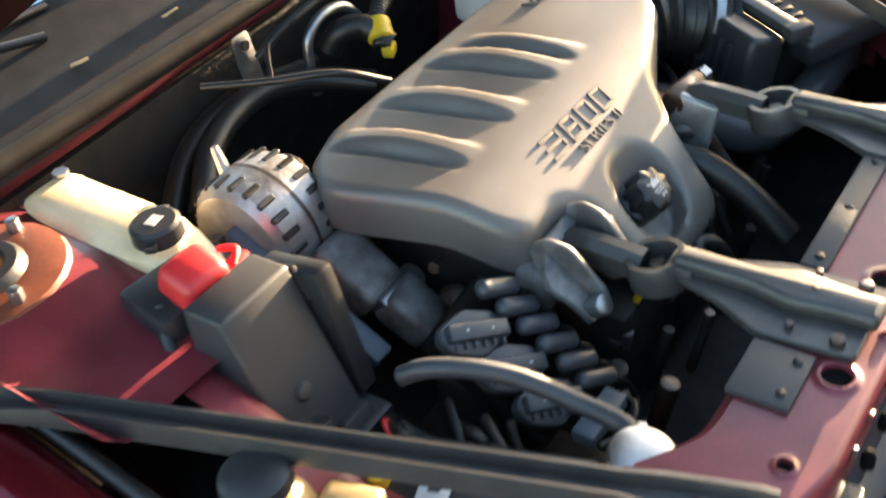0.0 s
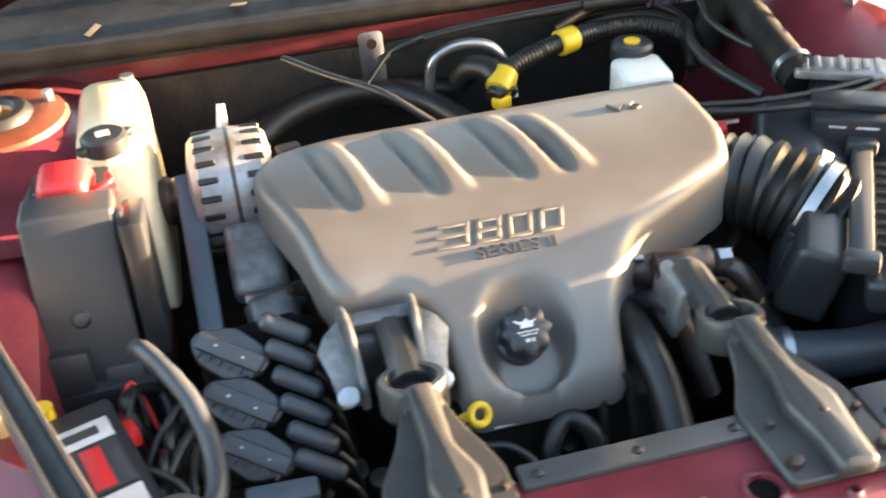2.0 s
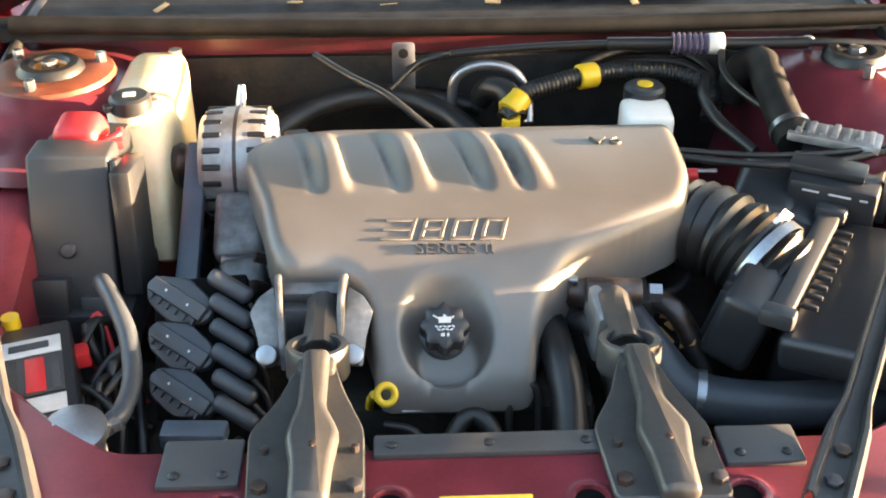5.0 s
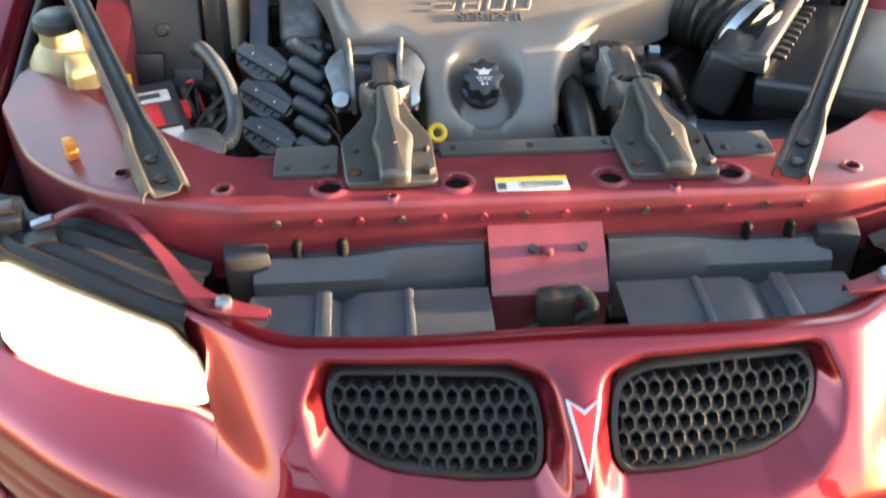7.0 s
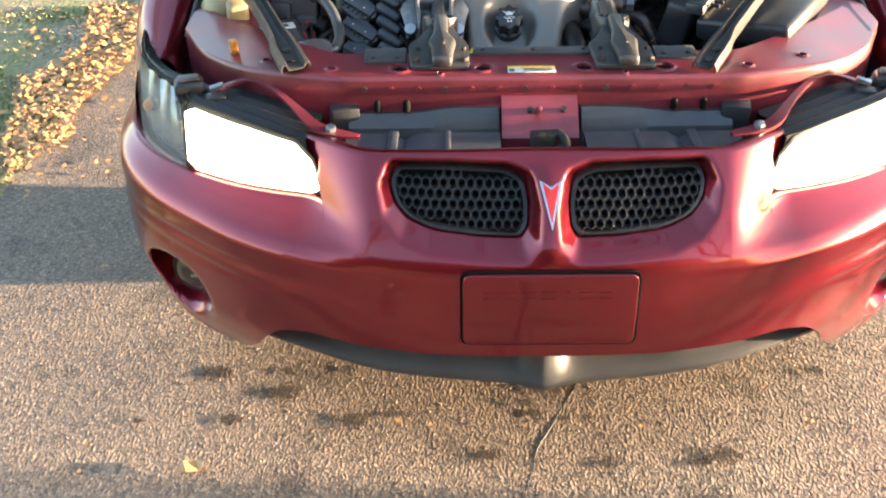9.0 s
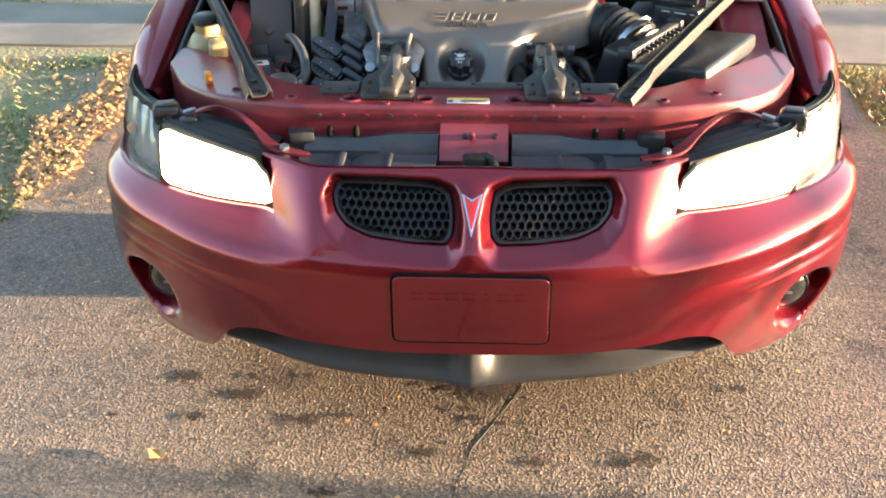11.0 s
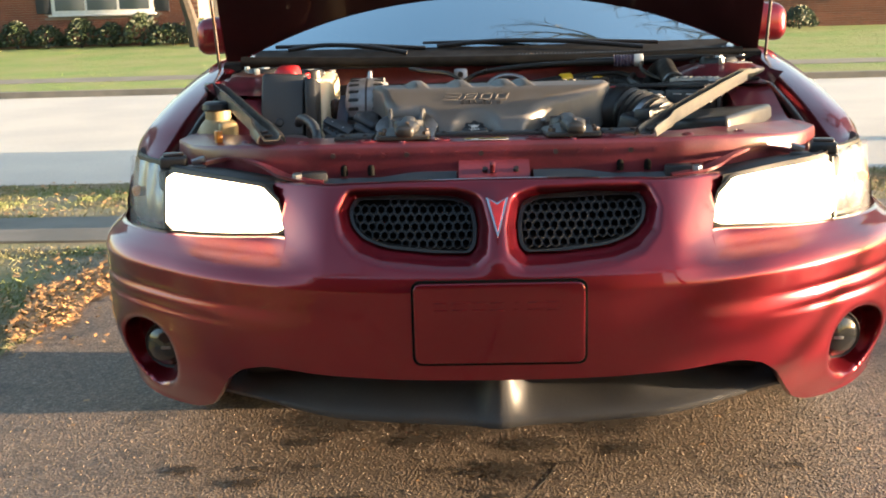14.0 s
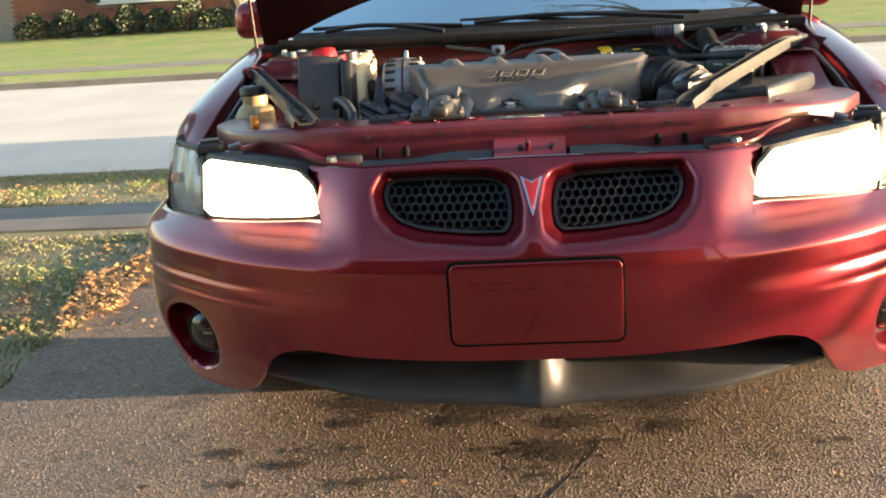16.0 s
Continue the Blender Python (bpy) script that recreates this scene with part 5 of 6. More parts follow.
part("clamp_screw", rod((0.115, 0.85, 0.785), (0.14, 0.845, 0.785), 0.006), STEEL, gap)
part("thermostat", hose([(0.07, 0.90, 0.74), (0.12, 0.87, 0.755), (0.17, 0.86, 0.75), (0.22, 0.88, 0.72)], 0.026), DARKSTEEL, gap)
part("short_hose", hose([(0.10, 0.86, 0.72), (0.108, 0.77, 0.715), (0.115, 0.70, 0.68), (0.11, 0.62, 0.62)], 0.024), RUBBER, gap)

dip = thing("dipstick", "yellow ring handle of the oil dipstick", "dipstick", (-0.126, 0.712, 0.60))
part("ring", lathe([(0.012 + 0.005 * math.cos(a), 0.005 * math.sin(a)) for a in [2 * math.pi * k / 10 for k in range(11)]], (-0.126, 0.708, 0.705), (0.25, -0.8, 0.6), 22), YELLOW, dip)
part("stem", hose([(-0.142, 0.715, 0.70), (-0.150, 0.74, 0.66), (-0.150, 0.76, 0.58)], 0.006), YELLOW, dip)
lb = thing("engine_label", "white printed label strip on the front of the engine", "label", (-0.062, 0.735, 0.66))
part("carrier", block((-0.03, 0.742, 0.662), (0.20, 0.03, 0.030), (-20, 0, 0), 0.006), ENGINE, lb)
part("strip", block((-0.062, 0.722, 0.676), (0.088, 0.003, 0.018), (-35, 0, 3), 0.0005), LABELW, lb)
for k in range(12):
    part("print_bar", block((-0.096 + 0.006 * k, 0.7195, 0.6785), (0.0022 if k % 3 else 0.0035, 0.0012, 0.011), (-35, 0, 3), 0), PRINT, lb)

# grey pads and caution label on the support
for x0, x1, y0, y1 in ((-0.366, -0.278, 0.458, 0.530), (-0.136, 0.120, 0.497, 0.530), (0.247, 0.335, 0.470, 0.530)):
    pd = thing("support_pad", "dusty grey rubber pad on the radiator support", "pad", ((x0 + x1) / 2, (y0 + y1) / 2, 0.79), group="support pads")
    part("pad", block(((x0 + x1) / 2, (y0 + y1) / 2, 0.793), (x1 - x0, y1 - y0, 0.010), bev=0.003), SPOILER, pd)
    for bx in ((x0 + 0.018, x1 - 0.018) if x1 - x0 < 0.2 else (x0 + 0.02, (x0 + x1) / 2, x1 - 0.02)):
        part("push_clip", lathe([(0.0, 0.003), (0.004, 0.0025), (0.006, 0.001), (0.006, -0.004)], (bx, y0 + 0.015, 0.799)), RUBBER, pd)
lab = thing("caution_label", "yellow and white caution label stuck on the red support", "label", (-0.017, 0.424, 0.7905))
part("yellow_band", block((-0.017, 0.433, 0.7920), (0.098, 0.010, 0.0012), bev=0.0003), LABELY, lab)
part("white_field", block((-0.017, 0.4165, 0.7920), (0.098, 0.022, 0.0012), bev=0.0003), LABELW, lab)
for k in range(5):
    part("print_bar", block((-0.004, 0.4245 - 0.0038 * k, 0.7928), (0.064 - 0.008 * (k % 2), 0.0016, 0.0006), bev=0), SPOILER, lab)
part("print_mark", block((-0.058, 0.4165, 0.7928), (0.012, 0.014, 0.0006), bev=0), SPOILER, lab)


# diagonal braces from the support to the towers
def brace(name, a, b, wide, label, material, edge):
    a, b = Vector(a), Vector(b)
    d = (b - a)
    th = thing(name, label, "brace", a, group="diagonal braces")
    L = d.length
    m = Matrix.Translation(a) @ Matrix(((d.x / L, -d.y / math.hypot(d.x, d.y), 0, 0), (d.y / L, d.x / math.hypot(d.x, d.y), 0, 0), (d.z / L, 0, 1, 0), (0, 0, 0, 1)))
    rows = []
    for t, w, h in ((-0.020, 1.08, 0.010), (0.0, 1.08, 0.014), (0.06, 1.04, 0.016), (0.105, 0.98, 0.018), (0.155, 0.68, 0.022), (0.3, 0.66, 0.022), (0.6, 0.60, 0.022), (0.85, 0.60, 0.020), (0.93, 0.72, 0.010), (1.0, 0.8, 0.002), (1.04, 0.5, 0.0)):
        w = w * wide
        rows.append([m @ Vector((t * L, y * w, z)) for y, z in ((-1, -0.004), (-1, 0.4 * h), (-0.82, h + 0.003), (-0.62, h + 0.003), (-0.45, 0.25 * h), (0, 0.2 * h), (0.45, 0.25 * h), (0.62, h + 0.003), (0.82, h + 0.003), (1, 0.4 * h), (1, -0.004))])
    part("channel", solid(sheet(rows), 0.003), material, th)
    for t in (0.015, 0.07, 0.985):
        c = m @ Vector((t * L, 0, 0.004))
        part("bolt", rod(c, c + Vector((0, 0, 0.005)), 0.010, seg=6, bev=0.002), DARKSTEEL, th)


brace("diagonal_brace", (-0.508, 0.432, 0.800), (-0.835, 1.235, 0.872), 0.030, "dusty black steel channel brace across the bay", BRACKET, 0)
brace("diagonal_brace", (0.342, 0.420, 0.798), (0.760, 1.150, 0.882), 0.0245, "black steel channel brace with sunlit edges", BRACKET, 0)

# battery tray corner, label and hose on the car's right side
bat = thing("battery", "black battery with a white and red label", "battery", (-0.575, 0.71, 0.66))
part("case", block((-0.580, 0.705, 0.70), (0.12, 0.22, 0.11), (0, 0, 18), 0.006), BLACK, bat)
for dy, h, mt in ((0.058, 0.036, LABELW), (-0.060, 0.032, LABELW), (0.0, 0.080, PRINT)):
    part("label_field", block((-0.572 - 0.33 * dy, 0.702 + dy, 0.7565), (0.080, h, 0.002), (0, 0, 18), 0.0004), mt, bat)
part("red_field", block((-0.566, 0.702, 0.7582), (0.024, 0.070, 0.0012), (0, 0, 18), 0.0003), REDP, bat)
part("print_bar", block((-0.591, 0.760, 0.7582), (0.05, 0.014, 0.001), (0, 0, 18), 0), BOXGREY, bat)
for x in (-0.594, -0.540):
    part("white_mark", block((x, 0.702, 0.7582), (0.010, 0.055, 0.001), (0, 0, 18), 0), SPOILER, bat)
part("terminal", rod((-0.63, 0.815, 0.75), (-0.63, 0.815, 0.768), 0.012), YELLOW, bat)
cp2 = thing("filler_cap", "silver radiator filler cap with a black hose", "cap", (-0.487, 0.585, 0.70))
part("cap", lathe([(0.0, 0.014), (0.024, 0.014), (0.036, 0.010), (0.038, 0.0), (0.034, -0.006), (0.030, -0.02), (0.030, -0.05)], (-0.480, 0.572, 0.774), (0.05, -0.15, 1), 30), STEEL, cp2)
part("clamp", block((-0.448, 0.590, 0.768), (0.03, 0.014, 0.014), (0, 0, 20), 0.003), STEEL, cp2)
part("hose", hose([(-0.515, 0.862, 0.79), (-0.502, 0.832, 0.805), (-0.476, 0.785, 0.803), (-0.452, 0.735, 0.788), (-0.438, 0.675, 0.768), (-0.440, 0.615, 0.765), (-0.458, 0.580, 0.768)], 0.0125), DUSTY, cp2)
wir = thing("wiring", "loose red and black wiring beside the battery", "wiring", (-0.50, 0.78, 0.64))
rng = random.Random(8)
for k in range(9):
    x, y = rng.uniform(-0.53, -0.46), rng.uniform(0.70, 0.86)
    part("wire", hose([(x, y, 0.66), (x + rng.uniform(-0.03, 0.03), y + 0.03, 0.70 + rng.uniform(0, 0.03)), (x + rng.uniform(-0.04, 0.04), y + rng.uniform(-0.05, 0.08), 0.68), (x + rng.uniform(-0.05, 0.05), y - 0.05, 0.62)], rng.choice((0.004, 0.006, 0.008))), RUBBER if k else REDP, wir)
part("connector", block((-0.545, 0.80, 0.71), (0.03, 0.03, 0.025), (0, 0, 20), 0.004), REDP, wir)
part("tray", block((-0.52, 0.74, 0.60), (0.30, 0.34, 0.03), bev=0.006), ENGINE, wir)

wash = thing("washer_bottle", "cream plastic washer bottle with a black cap", "bottle", (-0.735, 0.86, 0.70))
wb = lathe([(0.0, -0.13), (0.055, -0.13), (0.062, -0.10), (0.060, -0.03), (0.045, -0.005), (0.034, 0.005), (0.034, 0.03)], (-0.735, 0.88, 0.80), (0, 0, 1), 24)
part("bottle", wb, CREAM, wash)
part("cap", lathe([(0.0, 0.020), (0.030, 0.020), (0.038, 0.014), (0.040, 0.0), (0.036, -0.004)], (-0.735, 0.88, 0.832)), BLACK, wash)
part("pump", block((-0.69, 0.80, 0.76), (0.05, 0.07, 0.09), (0, 0, 15), 0.012, 3), CREAM, wash)
part("clip", block((-0.655, 0.55, 0.795), (0.016, 0.022, 0.03), (0, 0, 30), 0.003), AMBER, wash)

# strut towers
for s in (-1, 1):
    tw = bmesh.new()
    rows = []
    for i in range(13):
        y = 1.02 + 0.56 * i / 12
        k = math.exp(-((y - 1.35) / 0.16) ** 4)
        rows.append([(s * 0.50, y, 0.55), (s * (0.56 - 0.02 * k), y, 0.80 + 0.03 * k), (s * (0.575 - 0.02 * k), y, 0.835 + 0.035 * k), (s * 0.62, y, 0.85 + 0.04 * k), (s * 0.70, y, 0.855 + 0.042 * k), (s * 0.775, y, 0.855 + 0.04 * k), (s * 0.80, y, 0.885)])
    sheet(rows, tw)
    tower = part("strut_tower", tw, BAY, car, "red painted strut tower")
    c = Vector((s * 0.695, 1.355, 0.897))
    part("mount_ring", lathe([(0.028, 0.008), (0.034, 0.014), (0.048, 0.014), (0.056, 0.006), (0.058, -0.006)], c), RUBBER, tower, "black strut mount ring")
    # only the tower at -x gets this extra orange-brown disc
    if s < 0:
        part("tower_plate", lathe([(0.056, 0.001), (0.085, 0.002), (0.104, -0.002), (0.108, -0.010)], c), ORANGEBROWN, tower, "orange-brown plate round the strut mount")
    part("strut_nut", rod(c, c + Vector((0, 0, 0.018)), 0.014, seg=6, bev=0.002), STEEL, tower)
    part("strut_cup", lathe([(0.0, 0.004), (0.026, 0.002), (0.032, 0.010)], c), AMBER if s < 0 else DARKSTEEL, tower)
    for a in (0.4, 2.5, 4.6):
        q = c + Vector((0.085 * math.cos(a), 0.085 * math.sin(a), -0.004))
        part("stud", rod(q, q + Vector((0, 0, 0.022)), 0.009, seg=6, bev=0.001), STEEL, tower)
part("tower_label", block((0.735, 1.25, 0.899), (0.05, 0.07, 0.001), (0, 0, 12), 0), LABELW, car)

# things along the firewall
brk = thing("hanger_strap", "zinc plated strap with a hole", "bracket", (-0.095, 1.474, 0.74))
hs = prism(rounded([(-0.021, -0.075), (0.021, -0.075), (0.021, 0.05), (-0.021, 0.05)], 0.010), -0.0015, 0.0015, Matrix.Translation((-0.094, 1.474, 0.838)) @ rot(82, 0, 0), 0.0005)
part("strap", hs, STEEL, brk)
# black disc on the strap, standing for the dark of its hole
part("hole", rod((-0.094, 1.468, 0.870), (-0.094, 1.4715, 0.870), 0.009), RUBBER, brk)
loop = thing("metal_hose", "silver metal line bent into a loop", "pipe", (0.05, 1.42, 0.74))
part("line", hose([(-0.005, 1.42, 0.74), (-0.008, 1.42, 0.80), (0.002, 1.42, 0.845), (0.045, 1.42, 0.866), (0.10, 1.42, 0.855), (0.128, 1.41, 0.815), (0.13, 1.38, 0.77)], 0.0095), STEEL, loop)
part("sleeve", hose([(0.045, 1.42, 0.80), (0.06, 1.40, 0.83), (0.09, 1.37, 0.83), (0.10, 1.33, 0.80)], 0.022), RUBBER, loop)
har = thing("wiring_harness", "thick black wiring harness with yellow clips", "wiring", (0.2, 1.40, 0.78))
part("loom", hose([(0.08, 1.33, 0.80), (0.12, 1.365, 0.832), (0.18, 1.39, 0.842), (0.235, 1.41, 0.846), (0.32, 1.44, 0.842), (0.40, 1.44, 0.835), (0.455, 1.40, 0.82), (0.46, 1.36, 0.78)], 0.017, ribs=0.06, pitch=0.008), RUBBER, har)
for a, b in (((0.218, 1.402, 0.846), (0.252, 1.414, 0.847)), ((0.088, 1.335, 0.812), (0.112, 1.36, 0.83))):
    part("yellow_clip", rod(a, b, 0.023, seg=20, bev=0.003), YELLOW, har)
part("yellow_tab", block((0.092, 1.325, 0.795), (0.03, 0.02, 0.02), (0, 0, 20), 0.004), YELLOW, har)
for dz, dy in ((0.0, 0.0), (0.012, 0.03), (-0.02, 0.045)):
    part("cable", hose([(0.23, 1.43 + dy, 0.835 + dz), (0.32, 1.47 + dy, 0.845 + dz), (0.42, 1.46 + dy, 0.845 + dz), (0.47, 1.40 + dy, 0.82 + dz), (0.44, 1.34, 0.79)], 0.009), RUBBER, har)
res = thing("brake_fluid_reservoir", "white plastic fluid reservoir with a black cap", "reservoir", (0.325, 1.30, 0.72))
part("bottle", block((0.318, 1.275, 0.80), (0.085, 0.085, 0.09), (0, 0, -4), 0.012, 3), WHITEP, res)
part("cap", lathe([(0.0, 0.018), (0.030, 0.018), (0.036, 0.012), (0.036, -0.01)], (0.325, 1.335, 0.842), (0, 0, 1), 24), BLACK, res)
part("yellow_mark", rod((0.325, 1.335, 0.860), (0.325, 1.335, 0.8625), 0.014), YELLOW, res)
throt = thing("control_cable", "long black control cable with a white connector along the firewall", "cable", (0.4, 1.42, 0.88))
part("cable", hose([(-0.085, 1.46, 0.842), (-0.03, 1.44, 0.875), (0.10, 1.43, 0.892), (0.28, 1.425, 0.900), (0.42, 1.41, 0.903), (0.52, 1.40, 0.906), (0.66, 1.385, 0.912), (0.78, 1.38, 0.905)], 0.0075), RUBBER, throt)
part("grip", hose([(0.27, 1.425, 0.900), (0.36, 1.417, 0.902), (0.41, 1.41, 0.903)], 0.012), RUBBER, throt)
part("bellows", hose([(0.385, 1.414, 0.903), (0.415, 1.411, 0.903), (0.445, 1.408, 0.904)], 0.018, ribs=0.15, pitch=0.010), mat("violet_grey", (0.10, 0.08, 0.14), 0.5), throt)
part("connector", rod((0.447, 1.408, 0.904), (0.475, 1.405, 0.905), 0.019, bev=0.003), WHITEP, throt)
part("sleeve", hose([(0.475, 1.405, 0.905), (0.52, 1.40, 0.906), (0.62, 1.39, 0.91)], 0.011), RUBBER, throt)
cab = thing("vacuum_hose", "thin black vacuum hoses behind the engine", "hose", (0.0, 1.38, 0.75))
for pts, r in (([(-0.25, 1.41, 0.895), (-0.19, 1.33, 0.89), (-0.12, 1.25, 0.885), (-0.05, 1.21, 0.84)], 0.006), ([(-0.12, 1.40, 0.83), (-0.06, 1.45, 0.865), (-0.01, 1.43, 0.885)], 0.005), ([(-0.36, 1.36, 0.74), (-0.25, 1.42, 0.79), (-0.12, 1.44, 0.80), (-0.02, 1.40, 0.78), (0.04, 1.32, 0.76)], 0.022), ([(-0.40, 1.40, 0.72), (-0.26, 1.47, 0.77), (-0.10, 1.49, 0.78), (0.05, 1.47, 0.76)], 0.020), ([(0.30, 1.10, 0.845), (0.42, 1.055, 0.850), (0.52, 1.045, 0.851), (0.66, 1.08, 0.855), (0.76, 1.13, 0.86)], 0.006), ([(0.30, 1.11, 0.850), (0.45, 1.075, 0.853), (0.60, 1.075, 0.858), (0.75, 1.12, 0.862)], 0.005), ([(0.31, 1.03, 0.80), (0.36, 1.0, 0.74), (0.30, 0.90, 0.73), (0.22, 0.86, 0.74)], 0.007), ([(0.47, 1.40, 0.90), (0.46, 1.33, 0.88), (0.49, 1.27, 0.86), (0.53, 1.22, 0.85)], 0.006), ([(0.44, 1.37, 0.86), (0.42, 1.30, 0.85), (0.43, 1.22, 0.84), (0.47, 1.15, 0.82)], 0.010)):
    part("hose", hose(pts, r), RUBBER, cab)
for y in (1.075, 1.02):
    part("metal_pin", rod((0.315, y, 0.83), (0.385, y - 0.008, 0.832), 0.004, seg=8), STEEL, cab)

# brake unit and electrics on the car's left side
bm_box = thing("control_module", "black control module with a silver finned lid", "module", (0.57, 1.08, 0.76))
part("case", block((0.575, 1.06, 0.80), (0.13, 0.17, 0.09), (0, 0, -28), 0.008), BLACK, bm_box)
finm = Matrix.Translation((0.583, 1.12, 0.852)) @ rot(0, 0, -28)
part("lid", prism(rounded([(-0.07, -0.03), (0.07, -0.03), (0.07, 0.03), (-0.07, 0.03)], 0.008), 0, 0.014, finm, 0.003), ALU, bm_box)
for k in range(7):
    p = block((0, 0, 0), (0.010, 0.050 - 0.008 * (k % 3), 0.006), bev=0.002)
    bmesh.ops.transform(p, matrix=finm @ Matrix.Translation((-0.054 + 0.018 * k, 0.004 * (k % 2), 0.015)), verts=p.verts)
    part("fin", p, ALU, bm_box)
part("front_lid", block((0.545, 1.035, 0.852), (0.11, 0.05, 0.012), (0, 0, -28), 0.003), BLACK, bm_box)
face_m = Matrix.Translation((0.575, 1.06, 0.80)) @ rot(0, 0, -28)
for bx, bw in ((-0.030, 0.030), (0.012, 0.040), (0.046, 0.014)):
    p = block((bx, -0.0860, 0.032), (0.8 * bw, 0.0012, 0.0032), bev=0.0003)
    bmesh.ops.transform(p, matrix=face_m, verts=p.verts)
    part("print_bar", p, LABELW, bm_box)
part("clamp", block((0.625, 1.0, 0.82), (0.012, 0.02, 0.09), (0, 0, -28), 0.003), STEEL, bm_box)
elb = thing("rubber_elbow", "black rubber elbow hose by the strut tower", "hose", (0.53, 1.25, 0.74))
part("clamp", lathe([(0.031, -0.006), (0.0335, -0.006), (0.0335, 0.006), (0.031, 0.006)], (0.530, 1.17, 0.848), (0, 1, 0.25), 24), STEEL, elb)
part("elbow", hose([(0.50, 1.41, 0.80), (0.515, 1.40, 0.86), (0.535, 1.365, 0.882), (0.53, 1.29, 0.872), (0.528, 1.20, 0.855), (0.53, 1.14, 0.84)], 0.030), SEAL, elb)
bag = thing("intake_shroud", "crumpled black plastic intake shroud", "shroud", (0.47, 1.05, 0.70))
sb = block((0.468, 1.06, 0.775), (0.10, 0.15, 0.10), (10, 0, -25), 0.02, 3)
block((0.50, 1.00, 0.76), (0.08, 0.09, 0.09), (0, 20, -40), 0.02, 3, sb)
part("shroud", sb, BLACK, bag)

air = thing("air_filter_box", "black ribbed air filter box with a grey clamp bar", "air filter box", (0.48, 0.80, 0.62))
am = Matrix.Translation((0.508, 0.812, 0.692)) @ rot(0, 0, -32)


def in_air(c, s, r=(0, 0, 0), bev=0.006, seg=2):
    p = block((0, 0, 0), s, (0, 0, 0), bev, seg)
    bmesh.ops.transform(p, matrix=am @ Matrix.Translation(c) @ rot(*r), verts=p.verts)
    return p


part("lower_case", in_air((0.045, 0.035, 0.005), (0.24, 0.23, 0.14), bev=0.02, seg=3), BLACK, air)
part("lid", in_air((0.055, 0.0, 0.085), (0.215, 0.34, 0.05), (0, -6, 0), 0.012, 3), BLACK, air)
part("inlet_side", in_air((-0.115, 0.0, 0.055), (0.07, 0.27, 0.11), (0, 14, 0), 0.012, 3), BLACK, air)
bar_m = part("clamp_bar", in_air((-0.062, 0.0, 0.113), (0.030, 0.290, 0.018), (0, 0, 0), 0.004), BOXGREY, air)
for y in (-0.148, 0.148):
    part("clip", in_air((-0.062, y, 0.116), (0.045, 0.026, 0.026), (0, 0, 0), 0.006), BOXGREY, air)
for k in range(9):
    part("tooth", in_air((-0.032, -0.105 + 0.026 * k, 0.114), (0.022, 0.006, 0.007), (0, 0, 0), 0.001), BLACK, air)
for k in range(11):
    part("rib", in_air((0.105, -0.10 + 0.020 * k, 0.108), (0.075, 0.008, 0.010), (0, -6, 0), 0.002), BLACK, air)
for k in range(8):
    part("side_rib", in_air((-0.155, -0.09 + 0.025 * k, 0.05), (0.012, 0.008, 0.085), (0, 14, 0), 0.002), BLACK, air)
duct = thing("intake_duct", "corrugated black rubber intake duct", "duct", (0.36, 0.95, 0.70))
part("bellows", hose([(0.300, 1.00, 0.775), (0.330, 0.985, 0.785), (0.370, 0.945, 0.790), (0.410, 0.905, 0.775), (0.445, 0.875, 0.755)], 0.066, seg=28, ribs=0.075, pitch=0.019), RUBBER, duct)
part("collar", rod((0.268, 1.02, 0.77), (0.302, 1.00, 0.775), 0.060, seg=28, bev=0.004), BLACK, duct)
part("clamp_band", lathe([(0.0705, -0.008), (0.072, -0.008), (0.072, 0.008), (0.0705, 0.008)], (0.418, 0.897, 0.772), (0.6, -0.7, -0.3), 36), STEEL, duct)
part("white_tag", block((0.440, 0.915, 0.835), (0.016, 0.045, 0.002), (0, 24, -40), 0.0004), WHITEP, duct)
part("red_plug", rod((0.325, 1.035, 0.842), (0.345, 1.03, 0.846), 0.010), REDP, duct)

rh = thing("radiator_hose", "thick black radiator hose", "hose", (0.40, 0.73, 0.62))
part("hose", hose([(0.205, 0.86, 0.72), (0.245, 0.79, 0.69), (0.285, 0.745, 0.665), (0.36, 0.712, 0.668), (0.45, 0.700, 0.675), (0.56, 0.700, 0.680), (0.66, 0.72, 0.66)], 0.033, seg=18), DUSTY, rh)
part("clamp", lathe([(0.034, -0.006), (0.036, -0.006), (0.036, 0.006), (0.034, 0.006)], (0.30, 0.738, 0.664), (1, -0.25, 0)), STEEL, rh)
lh = thing("heater_hose", "small looped black hose behind the support", "hose", (0.0, 0.69, 0.58))
part("hose", hose([(-0.042, 0.66, 0.58), (-0.040, 0.69, 0.64), (-0.012, 0.712, 0.662), (0.016, 0.69, 0.645), (0.02, 0.66, 0.58)], 0.013), RUBBER, lh)
part("loop", hose([(0.035, 0.70, 0.62), (0.040, 0.725, 0.685), (0.058, 0.73, 0.70), (0.075, 0.725, 0.685), (0.078, 0.70, 0.62)], 0.006), RUBBER, lh)
part("thin_line", hose([(-0.13, 0.70, 0.66), (-0.09, 0.69, 0.655), (-0.06, 0.66, 0.63), (-0.05, 0.63, 0.58)], 0.006), RUBBER, lh)
lvs = bmesh.new()
rng = random.Random(21)
for k in range(7):
    block((rng.uniform(0.27, 0.40), rng.uniform(0.80, 0.90), 0.69), (0.03, 0.016, 0.002), (rng.uniform(-40, 40), rng.uniform(-40, 40), rng.uniform(0, 180)), 0, bm=lvs)
